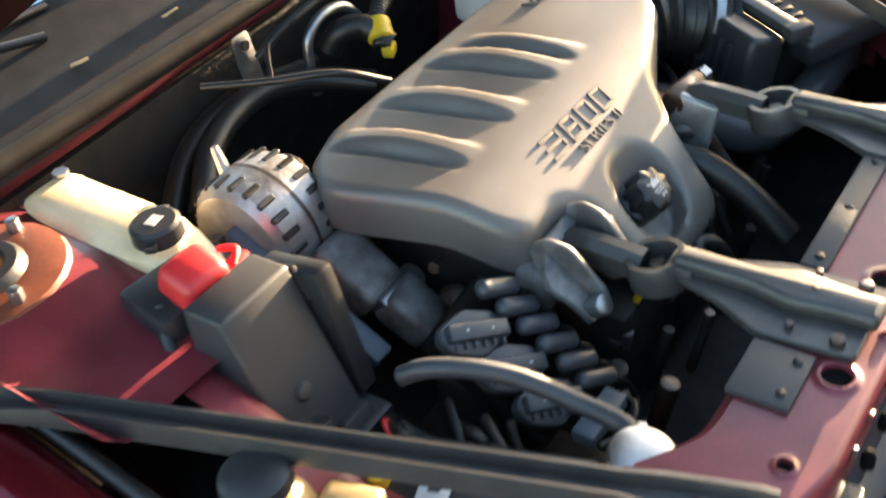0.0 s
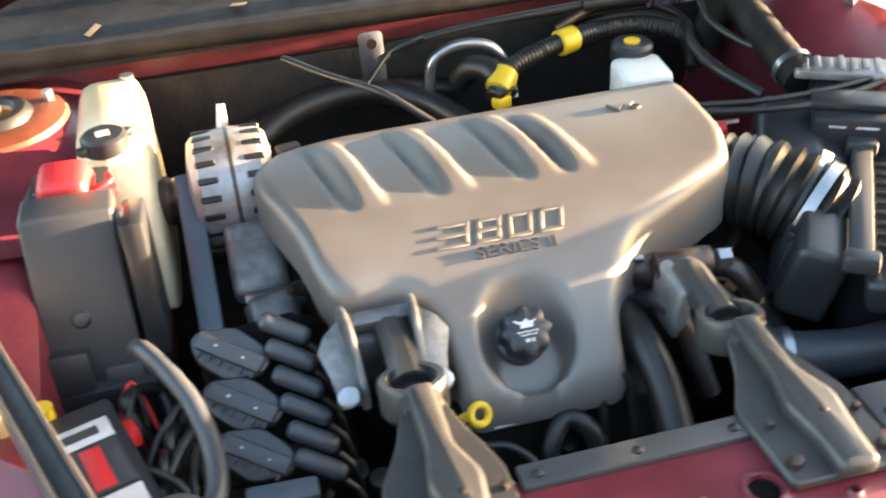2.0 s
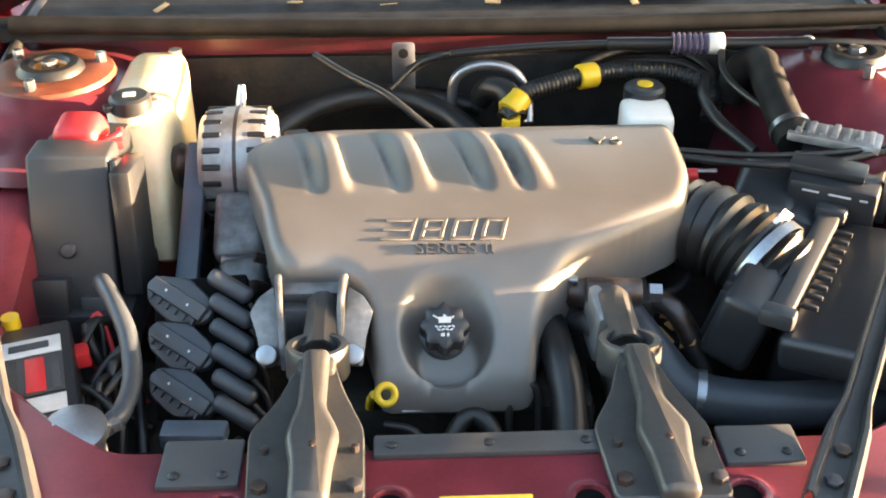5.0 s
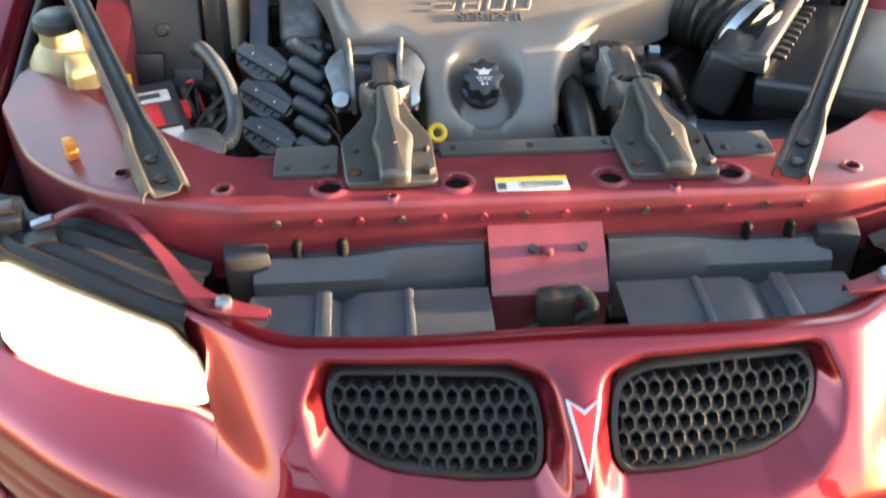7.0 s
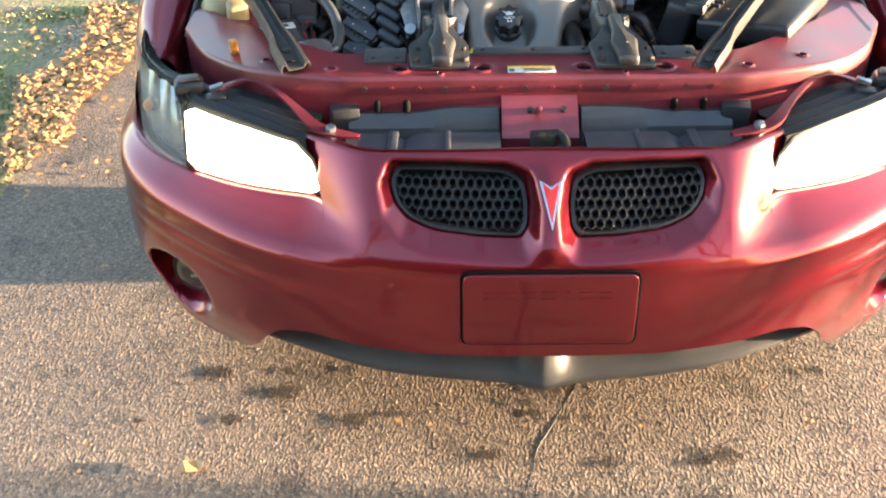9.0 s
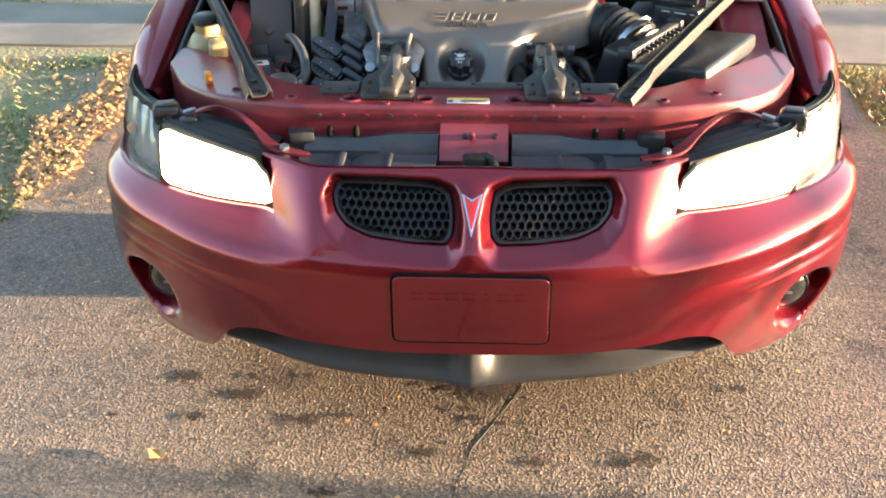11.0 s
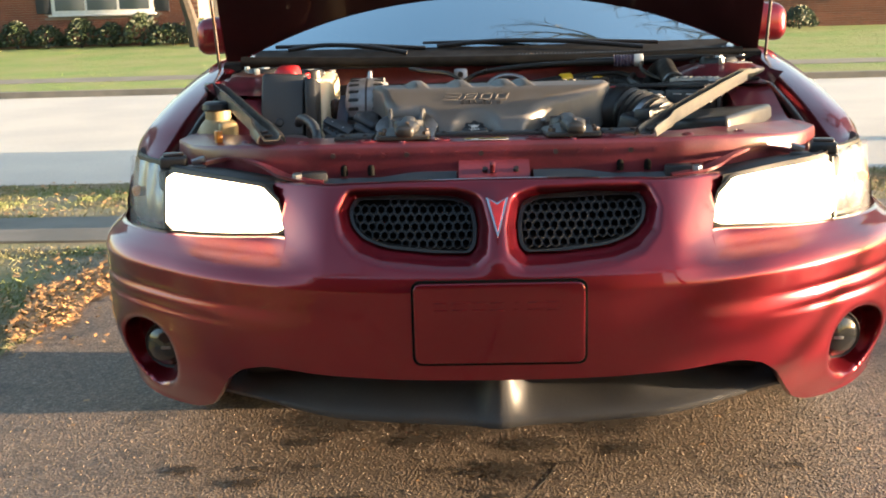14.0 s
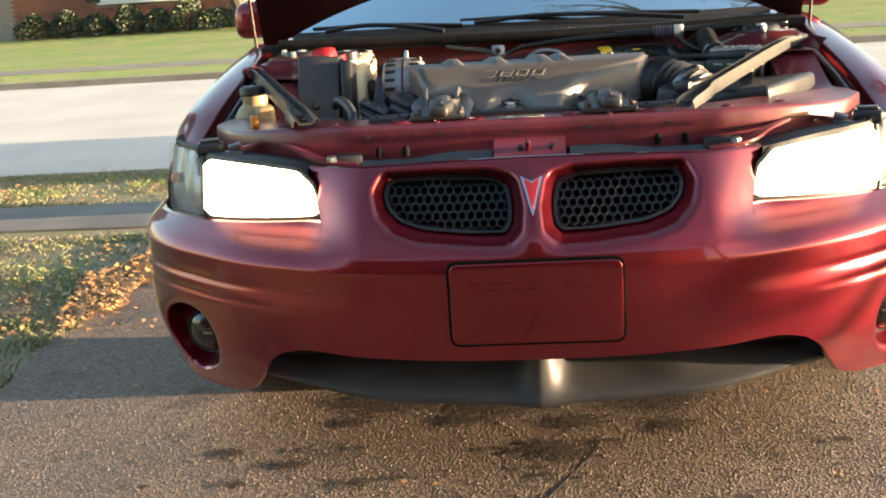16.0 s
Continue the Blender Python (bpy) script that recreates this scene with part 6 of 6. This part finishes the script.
tagged(part("leaf_litter", lvs, LEAF), "dry leaf scraps caught beside the engine", "leaves", kind="stuff")

# ---- across the street ----
def clump(spots, make, name, material, label, category):
    """Many small blades or leaves joined into one object of stuff."""
    verts, faces = [], []
    for s in spots:
        v, f = make(*s)
        base = len(verts)
        verts += v
        faces += [tuple(base + i for i in g) for g in f]
    me = bpy.data.meshes.new(name)
    me.from_pydata(verts, [], faces)
    me.materials.append(material)
    return tagged(new(name, me), label, category, kind="stuff")


def blade(x, y, h, a, lean):
    z = gz(y) + bank(x, y)
    c, s = math.cos(a), math.sin(a)
    w = 0.003
    return [(x - w * s, y + w * c, z), (x + w * s, y - w * c, z), (x + lean * 0.4 * c + 0.7 * w * s, y + lean * 0.4 * s - 0.7 * w * c, z + 0.6 * h), (x + lean * c, y + lean * s, z + h)], [(0, 1, 2), (0, 2, 3)]


def fallen(x, y, r, a, tip):
    z = gz(y) + bank(x, y) + 0.018
    c, s = math.cos(a), math.sin(a)
    p = [(-1, 0, 0.1), (-0.3, -0.6, 0.35), (0.5, -0.5, 0.1), (1, 0, 0.5), (0.4, 0.55, 0.2), (-0.4, 0.5, 0.45)]
    return [(x + r * (c * u - s * v), y + r * (s * u + c * v), z + r * w * tip) for u, v, w in p], [(0, 1, 5), (1, 2, 4, 5), (2, 3, 4)]


rng = random.Random(7)
spots = []
while len(spots) < 70000:
    side = rng.choice((-1, 1))
    y = rng.choice((rng.uniform(-1.5, 2.97), rng.uniform(0.4, 2.97), rng.uniform(4.1, 5.75)))
    x = side * (1.60 + 4.5 * rng.random() ** 1.6)
    if noise.noise(Vector((x * 1.3, y * 1.3, 1))) < -0.12 and rng.random() < 0.85:
        continue
    spots.append((x, y, rng.uniform(0.010, 0.030) * (1.5 if x > 0 else 1.0), rng.uniform(0, 6.3), rng.uniform(0.01, 0.04)))
clump(spots, blade, "grass", BLADE, "thin patchy grass beside the driveway", "grass")
far = []
while len(far) < 24000:
    y = rng.choice((rng.uniform(14.6, 18.0), rng.uniform(19.4, 29)))
    far.append((rng.uniform(-17, 16), y, rng.uniform(0.02, 0.045), rng.uniform(0, 6.3), 0.02))
clump(far, lambda x, y, h, a, l: blade(x, y, h, a, l), "grass", LAWN, "sunlit lawn grass across the street", "grass")
lv = []
while len(lv) < 1900:
    x, y = -1.30 - 0.75 * rng.random(), rng.uniform(1.2, 3.0)
    mid = 1.60 + 0.04 * (y - 1.4) - 0.03 * math.sin(3 * y)
    half = 0.15 * ease(1.30, 1.85, y) + 0.09 * noise.noise(Vector((x * 3, y * 3, 2)))
    if abs(-x - mid) > half and rng.random() < 0.975:
        continue
    lv.append((x, y, rng.uniform(0.008, 0.023), rng.uniform(0, 6.3), rng.uniform(0.4, 1.8)))
for k in range(350):
    lv.append((-1.6 - 3.0 * rng.random() ** 1.5, rng.uniform(0.6, 2.95), rng.uniform(0.007, 0.018), rng.uniform(0, 6.3), rng.uniform(0.1, 0.6)))
for k in range(420):
    lv.append((rng.uniform(1.60, 3.0), rng.uniform(0.3, 2.95), rng.uniform(0.008, 0.02), rng.uniform(0, 6.3), rng.uniform(0.3, 1.2)))
for k in range(60):
    lv.append((rng.uniform(-1.4, 1.4), rng.uniform(-1.5, 0.9), rng.uniform(0.006, 0.014), rng.uniform(0, 6.3), 0.5))
for k in range(900):
    lv.append((rng.uniform(-9, 9), rng.uniform(4.15, 5.8), rng.uniform(0.012, 0.03), rng.uniform(0, 6.3), 1.0))
lv.append((-0.76, 0.06, 0.032, 0.3, 0.9))
clump(lv, fallen, "fallen_leaves", LEAF, "orange and brown fallen leaves along the driveway edge", "leaves")
peb = []


def pebble(x, y, r, a, sq):
    z = gz(y) + 0.012
    pts = [(math.cos(a + k * 1.05) * r * (1 + 0.25 * math.sin(5 * k + a)), math.sin(a + k * 1.05) * r * sq, 0) for k in range(6)]
    v = [(x + px, y + py, z - 0.001) for px, py, _ in pts] + [(x + 0.55 * px, y + 0.55 * py, z + 0.55 * r) for px, py, _ in pts]
    return v, [(k, (k + 1) % 6, 6 + (k + 1) % 6, 6 + k) for k in range(6)] + [(6, 7, 8, 9, 10, 11)]


for k in range(7000):
    peb.append((rng.uniform(-1.5, 1.5), -1.25 + 2.0 * rng.random(), rng.uniform(0.0016, 0.0042), rng.uniform(0, 6.3), rng.uniform(0.6, 1)))
GRAVEL = mat("gravel", (0.21, 0.165, 0.125), 0.8, 0, 0.4, 60, 300, 0.1, second=(0.17, 0.13, 0.10), amount=1.4)
clump(peb, pebble, "gravel", GRAVEL, "loose grit on the worn asphalt", "gravel")

# crack and oil stains in the asphalt
rng = random.Random(31)
pts, x = [], 0.175
for k in range(26):
    x += rng.uniform(-0.042, -0.002) if k < 7 else rng.uniform(-0.018, 0.012)
    pts.append((x, 0.40 - 0.07 * k, 0.0103 + rng.uniform(-0.0008, 0.0006)))
tagged(part("asphalt_crack", hose(pts, 0.0028, 5), RUBBER), "thin dark crack along the asphalt", "crack", kind="stuff")
STAIN = mat("oil_stain", (0.030, 0.024, 0.019), 0.9, 0, 0.4, 30, 160, 0.6, 0.003, second=(0.06, 0.045, 0.034), amount=1.5)
nt = STAIN.node_tree
gen, dist, speck, fade = (nt.nodes.new(k) for k in ("ShaderNodeTexCoord", "ShaderNodeVectorMath", "ShaderNodeTexNoise", "ShaderNodeMapRange"))
add = nt.nodes.new("ShaderNodeMath")
flat = nt.nodes.new("ShaderNodeVectorMath")
flat.operation, dist.operation, add.operation = "MULTIPLY", "DISTANCE", "MULTIPLY_ADD"
flat.inputs[1].default_value = (1, 1, 0)
dist.inputs[1].default_value = (0.5, 0.5, 0)
speck.inputs["Scale"].default_value, speck.inputs["Detail"].default_value = 55, 5
nt.links.new(gen.outputs["Generated"], flat.inputs[0])
nt.links.new(flat.outputs[0], dist.inputs[0])
nt.links.new(gen.outputs["Object"], speck.inputs["Vector"])
add.inputs[1].default_value = 0.9
nt.links.new(speck.outputs["Fac"], add.inputs[0])
nt.links.new(dist.outputs["Value"], add.inputs[2])
fade.inputs["From Min"].default_value, fade.inputs["From Max"].default_value = 0.55, 0.80
fade.inputs["To Min"].default_value, fade.inputs["To Max"].default_value = 0.95, 0.0
nt.links.new(add.outputs[0], fade.inputs["Value"])
nt.links.new(fade.outputs[0], nt.nodes["Principled BSDF"].inputs["Alpha"])


def stain(x, y, r, seed):
    rr = random.Random(seed)
    bm = bmesh.new()
    n = 28
    ph = [rr.uniform(0, 6.3) for _ in range(4)]
    ring = [bm.verts.new((x + r * (1 + 0.25 * math.sin(2 * a + ph[0]) + 0.2 * math.sin(5 * a + ph[1]) + 0.15 * math.sin(9 * a + ph[2])) * math.cos(a), y + 0.7 * r * (1 + 0.2 * math.sin(3 * a + ph[3]) + 0.15 * math.sin(7 * a)) * math.sin(a), 0.0145 + 0.0004 * (seed % 5))) for a in [2 * math.pi * k / n for k in range(n)]]
    bm.faces.new(ring)
    ob = part("oil_stain", bm, STAIN)
    tagged(ob, "small dark oil stain on the asphalt", "stain", kind="stuff")


for k, (x, y, r) in enumerate(((-0.477, 0.56, 0.07), (-0.769, 0.387, 0.06), (-0.596, 0.317, 0.065), (-0.70, 0.22, 0.04), (-0.42, 0.22, 0.05), (-0.11, 0.10, 0.05), (-0.20, 0.55, 0.09), (0.10, 0.52, 0.11), (0.32, 0.50, 0.09), (-0.10, 0.66, 0.26), (0.28, 0.70, 0.24), (-0.42, 0.72, 0.20), (0.05, 0.36, 0.13), (-0.34, -0.05, 0.04), (0.42, 0.10, 0.06))):
    stain(x, y, r, k + 60)
rng = random.Random(77)
for k in range(18):
    stain(rng.gauss(-0.15, 0.34), 0.42 - 0.55 * rng.random() ** 1.6, rng.uniform(0.015, 0.042), k + 200)

# houses
BW, BH, BD = 0.215, 0.068, 0.03


def house(x0, x1, y, z0, windows, label):
    h = thing("house", label, "house", ((x0 + x1) / 2, y + 3, z0))
    wall = part("wall", block(((x0 + x1) / 2, y + 3.0, z0 + 1.35), (x1 - x0, 6.0, 3.0), bev=0), MORTAR, h, "red brick wall")
    rf = bmesh.new()
    sheet([[(x0 - 0.4, y - 0.45, z0 + 2.8), (x1 + 0.4, y - 0.45, z0 + 2.8)], [(x0 - 0.4, y + 3, z0 + 4.6), (x1 + 0.4, y + 3, z0 + 4.6)], [(x0 - 0.4, y + 6.45, z0 + 2.8), (x1 + 0.4, y + 6.45, z0 + 2.8)]], rf)
    part("roof", solid(rf, 0.12), ROOFING, h, "grey shingle roof")
    for wx, wz, ww, wh in windows:
        wn_ = part("window", block((wx, y - 0.03, wz), (ww + 0.16, 0.10, wh + 0.16), bev=0.01), TRIM, h, "white framed window")
        n = 3
        for k in range(n):
            cx = wx - ww / 2 + ww * (k + 0.5) / n
            for q in (-1, 1):
                part("pane", block((cx, y - 0.082, wz + q * wh / 4), (ww / n - 0.07, 0.012, wh / 2 - 0.06), bev=0.002), PANE, wn_)
        part("sill", block((wx, y - 0.10, wz - wh / 2 - 0.11), (ww + 0.3, 0.16, 0.06), bev=0.01), TRIM, wn_)
        for q in (-1, 1):
            sh = part("shutter", block((wx + q * (ww / 2 + 0.34), y - 0.03, wz), (0.42, 0.06, wh + 0.1), bev=0.01), SHUTTER, h, "dark blue shutter")
    return h, wall


def brick_courses(wall, x0, x1, y, z0, z1, voids):
    me = bpy.data.meshes.new("brick")
    b = block((0, 0, 0), (BW - 0.012, BD, BH - 0.012), bev=0.004, seg=1)
    b.to_mesh(me)
    b.free()
    me.materials.append(BRICK)
    made = 0
    row = 0
    joined = bmesh.new()
    z = z0
    while z < z1:
        x = x0 + (BW / 2 if row % 2 else 0)
        while x < x1:
            if not any(abs(x - vx) < vw and abs(z - vz) < vh for vx, vz, vw, vh in voids):
                if made < 290:
                    o = new("brick", me)
                    o.parent = wall
                    o.matrix_basis = Matrix.Translation((x, y, z))
                    made += 1
                else:
                    pts = [(x + sx * (BW - 0.012) / 2, y - BD / 2, z + sz * (BH - 0.012) / 2) for sx, sz in ((-1, -1), (1, -1), (1, 1), (-1, 1))]
                    f = [joined.verts.new(p) for p in pts]
                    g = [joined.verts.new((p[0], y + BD / 2, p[2])) for p in pts]
                    joined.faces.new(f)
                    for k in range(4):
                        joined.faces.new((f[k], g[k], g[(k + 1) % 4], f[(k + 1) % 4]))
            x += BW
        z += BH
        row += 1
    bmesh.ops.recalc_face_normals(joined, faces=joined.faces[:])
    o = part("brickwork", joined, BRICK, wall)
    o["kind"] = "stuff"


h1, w1 = house(-26, -8.4, 30.0, 0.15, [(-11.25, 1.95, 2.9, 1.5), (-18.0, 1.95, 1.8, 1.5)], "red brick house with a white window across the street")
h2, w2 = house(7.0, 24, 31.0, 0.15, [(13.6, 2.0, 1.6, 1.4)], "red brick house across the street")

# unseen house front behind the camera, added to keep sky off the bumper
own = thing("garage", "plain brick garage front, unseen, added to darken the bumper", "garage", (0, -8.5, 0))
part("wall", block((-3.0, -8.5, 2.0), (16.0, 2.0, 4.2), bev=0.02), BRICK, own)
part("garage_door", block((0.0, -7.49, 1.1), (4.6, 0.06, 2.2), bev=0.01), SHUTTER, own)
part("roof", solid(sheet([[(-11.4, -6.9, 4.0), (5.4, -6.9, 4.0)], [(-11.4, -11.5, 6.2), (5.4, -11.5, 6.2)]]), 0.15), ROOFING, own)

# foundation shrubs: many small leaf clumps
def shrub(x, y, r, h, seed):
    rr = random.Random(seed)
    b = thing("shrub", "clipped dark green foundation shrub", "shrub", (x, y, gz(y)), group="foundation shrubs")
    verts, faces = [], []
    for k in range(900):
        a, e = rr.uniform(0, 6.283), rr.uniform(-0.15, 1.45)
        q = r * (0.72 + 0.34 * rr.random()) * (1 + 0.14 * math.sin(3 * a + seed))
        c = Vector((x + q * math.cos(a) * math.cos(e), y + q * math.sin(a) * math.cos(e), gz(y) + h * (0.15 + 0.85 * math.sin(max(0, e))) * (0.8 + 0.25 * rr.random())))
        d = Vector((rr.uniform(-1, 1), rr.uniform(-1, 1), rr.uniform(-0.3, 1))).normalized() * 0.07
        w = d.orthogonal() * 0.6
        base = len(verts)
        verts += [tuple(c), tuple(c + 0.5 * d + w), tuple(c + d), tuple(c + 0.5 * d - w)]
        faces.append((base, base + 1, base + 2, base + 3))
    me = bpy.data.meshes.new("foliage")
    me.from_pydata(verts, [], faces)
    me.materials.append(BUSH)
    o = new("foliage", me)
    o.parent = b
    o.matrix_parent_inverse = Matrix.Translation(-b.location)
    part("stem", rod((x, y, gz(y) - 0.02), (x, y, gz(y) + 0.6 * h), 0.05, 0.02), BARK, b)


for k, (x, r, h) in enumerate(((-14.6, 0.55, 0.7), (-13.6, 0.5, 0.75), (-12.7, 0.55, 0.62), (-11.7, 0.5, 0.8), (-10.8, 0.5, 0.66), (-9.9, 0.55, 0.9), (-9.0, 0.7, 0.6), (-8.2, 0.65, 0.7), (9.0, 0.5, 0.6))):
    shrub(x, 29.2, r, h, k + 3)


# bare trees
def tree(x, y, height, seed, label, levels=5):
    rr = random.Random(seed)
    t = thing("tree", label, "tree", (x, y, gz(y)))
    bm = bmesh.new()

    def limb(p, d, length, r, depth):
        n = 4
        pts, rad_ = [p], [r]
        for k in range(n):
            d = (d + Vector((rr.uniform(-1, 1), rr.uniform(-1, 1), rr.uniform(-0.2, 0.5))) * 0.16).normalized()
            pts.append(pts[-1] + d * length / n)
            rad_.append(r * (1 - 0.5 * (k + 1) / n))
        seg = 8 if depth > 2 else 4
        rings = []
        for c, q in zip(pts, rad_):
            side = d.orthogonal().normalized()
            up = d.cross(side)
            rings.append([bm.verts.new(c + q * (math.cos(2 * math.pi * j / seg) * side + math.sin(2 * math.pi * j / seg) * up)) for j in range(seg)])
        for a, b in zip(rings, rings[1:]):
            for j in range(seg):
                bm.faces.new((a[j], a[(j + 1) % seg], b[(j + 1) % seg], b[j]))
        if depth:
            for k in range(rr.randint(3, 4)):
                i = rr.randint(2, n)
                out = (d + Vector((rr.uniform(-1, 1), rr.uniform(-1, 1), rr.uniform(-0.1, 0.8))) * 0.9).normalized()
                limb(pts[i], out, length * rr.uniform(0.55, 0.75), rad_[i] * 0.7, depth - 1)

    limb(Vector((x, y, gz(y) - 0.05)), Vector((0, 0, 1)), height * 0.34, height * 0.022, levels)
    part("trunk", bm, BARK, t)


tree(-8.0, 28.0, 9, 4, "bare street tree by the brick house", 3)
# the next four stand out of view, for branches mirrored in the windshield
tree(-6.5, -4.5, 13, 9, "tall bare tree in front of the car")
tree(-4.4, 5.3, 20, 23, "bare street tree on the verge")
tree(4.5, 5.4, 20, 29, "bare street tree on the verge")
tree(7.5, -8.5, 14, 12, "tall bare tree in front of the car")
# unseen, added towards the sun so its branches dapple the car
tree(16.0, 3.3, 9, 17, "unseen bare tree added on the sun's side for branch shade", 5)


def bare_shrub(x, y, seed):
    """A leafless shrub of arching stems with side twigs. Added unseen to streak the bumper with shade."""
    rr = random.Random(seed)
    z = gz(y) + bank(x, y)
    b = thing("bare_shrub", "leafless brown shrub, unseen, added to streak the bumper with shade", "shrub", (x, y, z))
    for k in range(15):
        lean = rr.uniform(-0.75, 0.75)
        tall = rr.uniform(0.75, 1.25)
        bx, by = x + rr.uniform(-0.12, 0.12), y + rr.uniform(-0.12, 0.12)
        pts = [(bx, by, z - 0.02), (bx + rr.uniform(-0.1, 0.1), by + 0.3 * lean, z + 0.45 * tall), (bx + rr.uniform(-0.2, 0.2), by + 0.7 * lean, z + 0.8 * tall), (bx + rr.uniform(-0.3, 0.3), by + 1.1 * lean, z + tall)]
        bm = hose(pts, rr.uniform(0.008, 0.018), 6, n=4)
        for q in range(4):
            a = Vector(pts[1 + q % 3])
            hose([a, a + Vector((rr.uniform(-0.1, 0.1), rr.uniform(-0.2, 0.2), 0.10)), a + Vector((rr.uniform(-0.2, 0.2), rr.uniform(-0.4, 0.4), 0.18))], 0.006, 5, bm, 3)
        part("stem", bm, BARK, b)


# out of view between the sun and the bumper
bare_shrub(5.0, -0.35, 41)


# yellow car on the street
yc = thing("yellow_car", "bright yellow coupe driving on the street", "car", (6.4, 6.75, gz(6.75)))


def coupe():
    rows = []
    for dx, zt, zb, w in ((0.0, 0.62, 0.40, 0.66), (0.04, 0.74, 0.24, 0.80), (0.14, 0.79, 0.20, 0.88), (0.5, 0.87, 0.20, 0.92), (1.0, 0.92, 0.22, 0.93), (1.5, 0.97, 0.22, 0.93), (2.2, 1.33, 0.22, 0.93), (2.9, 1.38, 0.22, 0.93), (3.7, 1.15, 0.22, 0.93), (4.6, 1.05, 0.25, 0.90), (4.75, 0.85, 0.35, 0.85)):
        cab_w = w * (0.70 if zt > 1.1 else 0.86)
        half = [(w * 0.9, zb), (w, zb + 0.12), (w, 0.62 if zt > 0.7 else 0.5), (w * 0.97, min(zt - 0.03, 0.84)), (cab_w, zt - 0.015), (cab_w * 0.5, zt + 0.01), (0, zt + 0.015)]
        rows.append([(4.12 + dx, 6.75 + q, gz(6.75) + z) for q, z in half] + [(4.12 + dx, 6.75 - q, gz(6.75) + z) for q, z in half[-2::-1]])
    bm = sheet(rows)
    bm.verts.ensure_lookup_table()
    n = len(rows[0])
    bm.faces.new(bm.verts[:n])
    bmesh.ops.recalc_face_normals(bm, faces=bm.faces[:])
    return bm


part("body", coupe(), YCAR, yc, angle=35)
zc = gz(6.75)
part("grille", block((4.118, 6.75, zc + 0.605), (0.06, 1.00, 0.19), bev=0.03, seg=3), BLACK, yc)
part("bumper", block((4.130, 6.75, zc + 0.385), (0.20, 1.66, 0.28), (0, 0, 0), 0.085, 5), YCAR, yc)
part("lower_intake", block((4.036, 6.75, zc + 0.335), (0.03, 0.98, 0.075), bev=0.012), BLACK, yc)
for q in (-1, 1):
    part("headlight", rod((4.078, 6.75 + q * 0.38, zc + 0.605), (4.120, 6.75 + q * 0.38, zc + 0.605), 0.068, seg=24, bev=0.012), CHROME, yc)
    part("side_lamp", block((4.215, 6.75 + q * 0.74, zc + 0.61), (0.10, 0.20, 0.12), (0, 0, q * 35), 0.03, 3), DARKSTEEL, yc)
    for x in (4.99, 7.74):
        w = part("wheel", lathe([(0.20, -0.11), (0.31, -0.11), (0.335, -0.08), (0.335, 0.08), (0.31, 0.11), (0.20, 0.11)], (x, 6.75 + q * 0.82, zc + 0.341), (0, q, 0), 32), RUBBER, yc, "black tyre on a silver wheel")
        part("rim", lathe([(0.0, 0.08), (0.06, 0.085), (0.19, 0.06), (0.205, 0.10), (0.205, -0.1)], (x, 6.75 + q * 0.82, zc + 0.341), (0, q, 0), 32), ALU, w)
    part("arch_marker", block((4.440, 6.75 + q * 0.91, zc + 0.45), (0.12, 0.02, 0.05), bev=0.006), AMBER, yc)

yc.location += Vector((-0.16, -0.25, 0.0))

brick_courses(w1, -15.5, -8.45, 29.985, 0.19, 2.0, [(-11.25, 1.95, 1.75, 0.95)])
brick_courses(w2, 7.05, 17.5, 30.985, 0.19, 1.7, [(13.6, 2.0, 1.0, 0.9)])
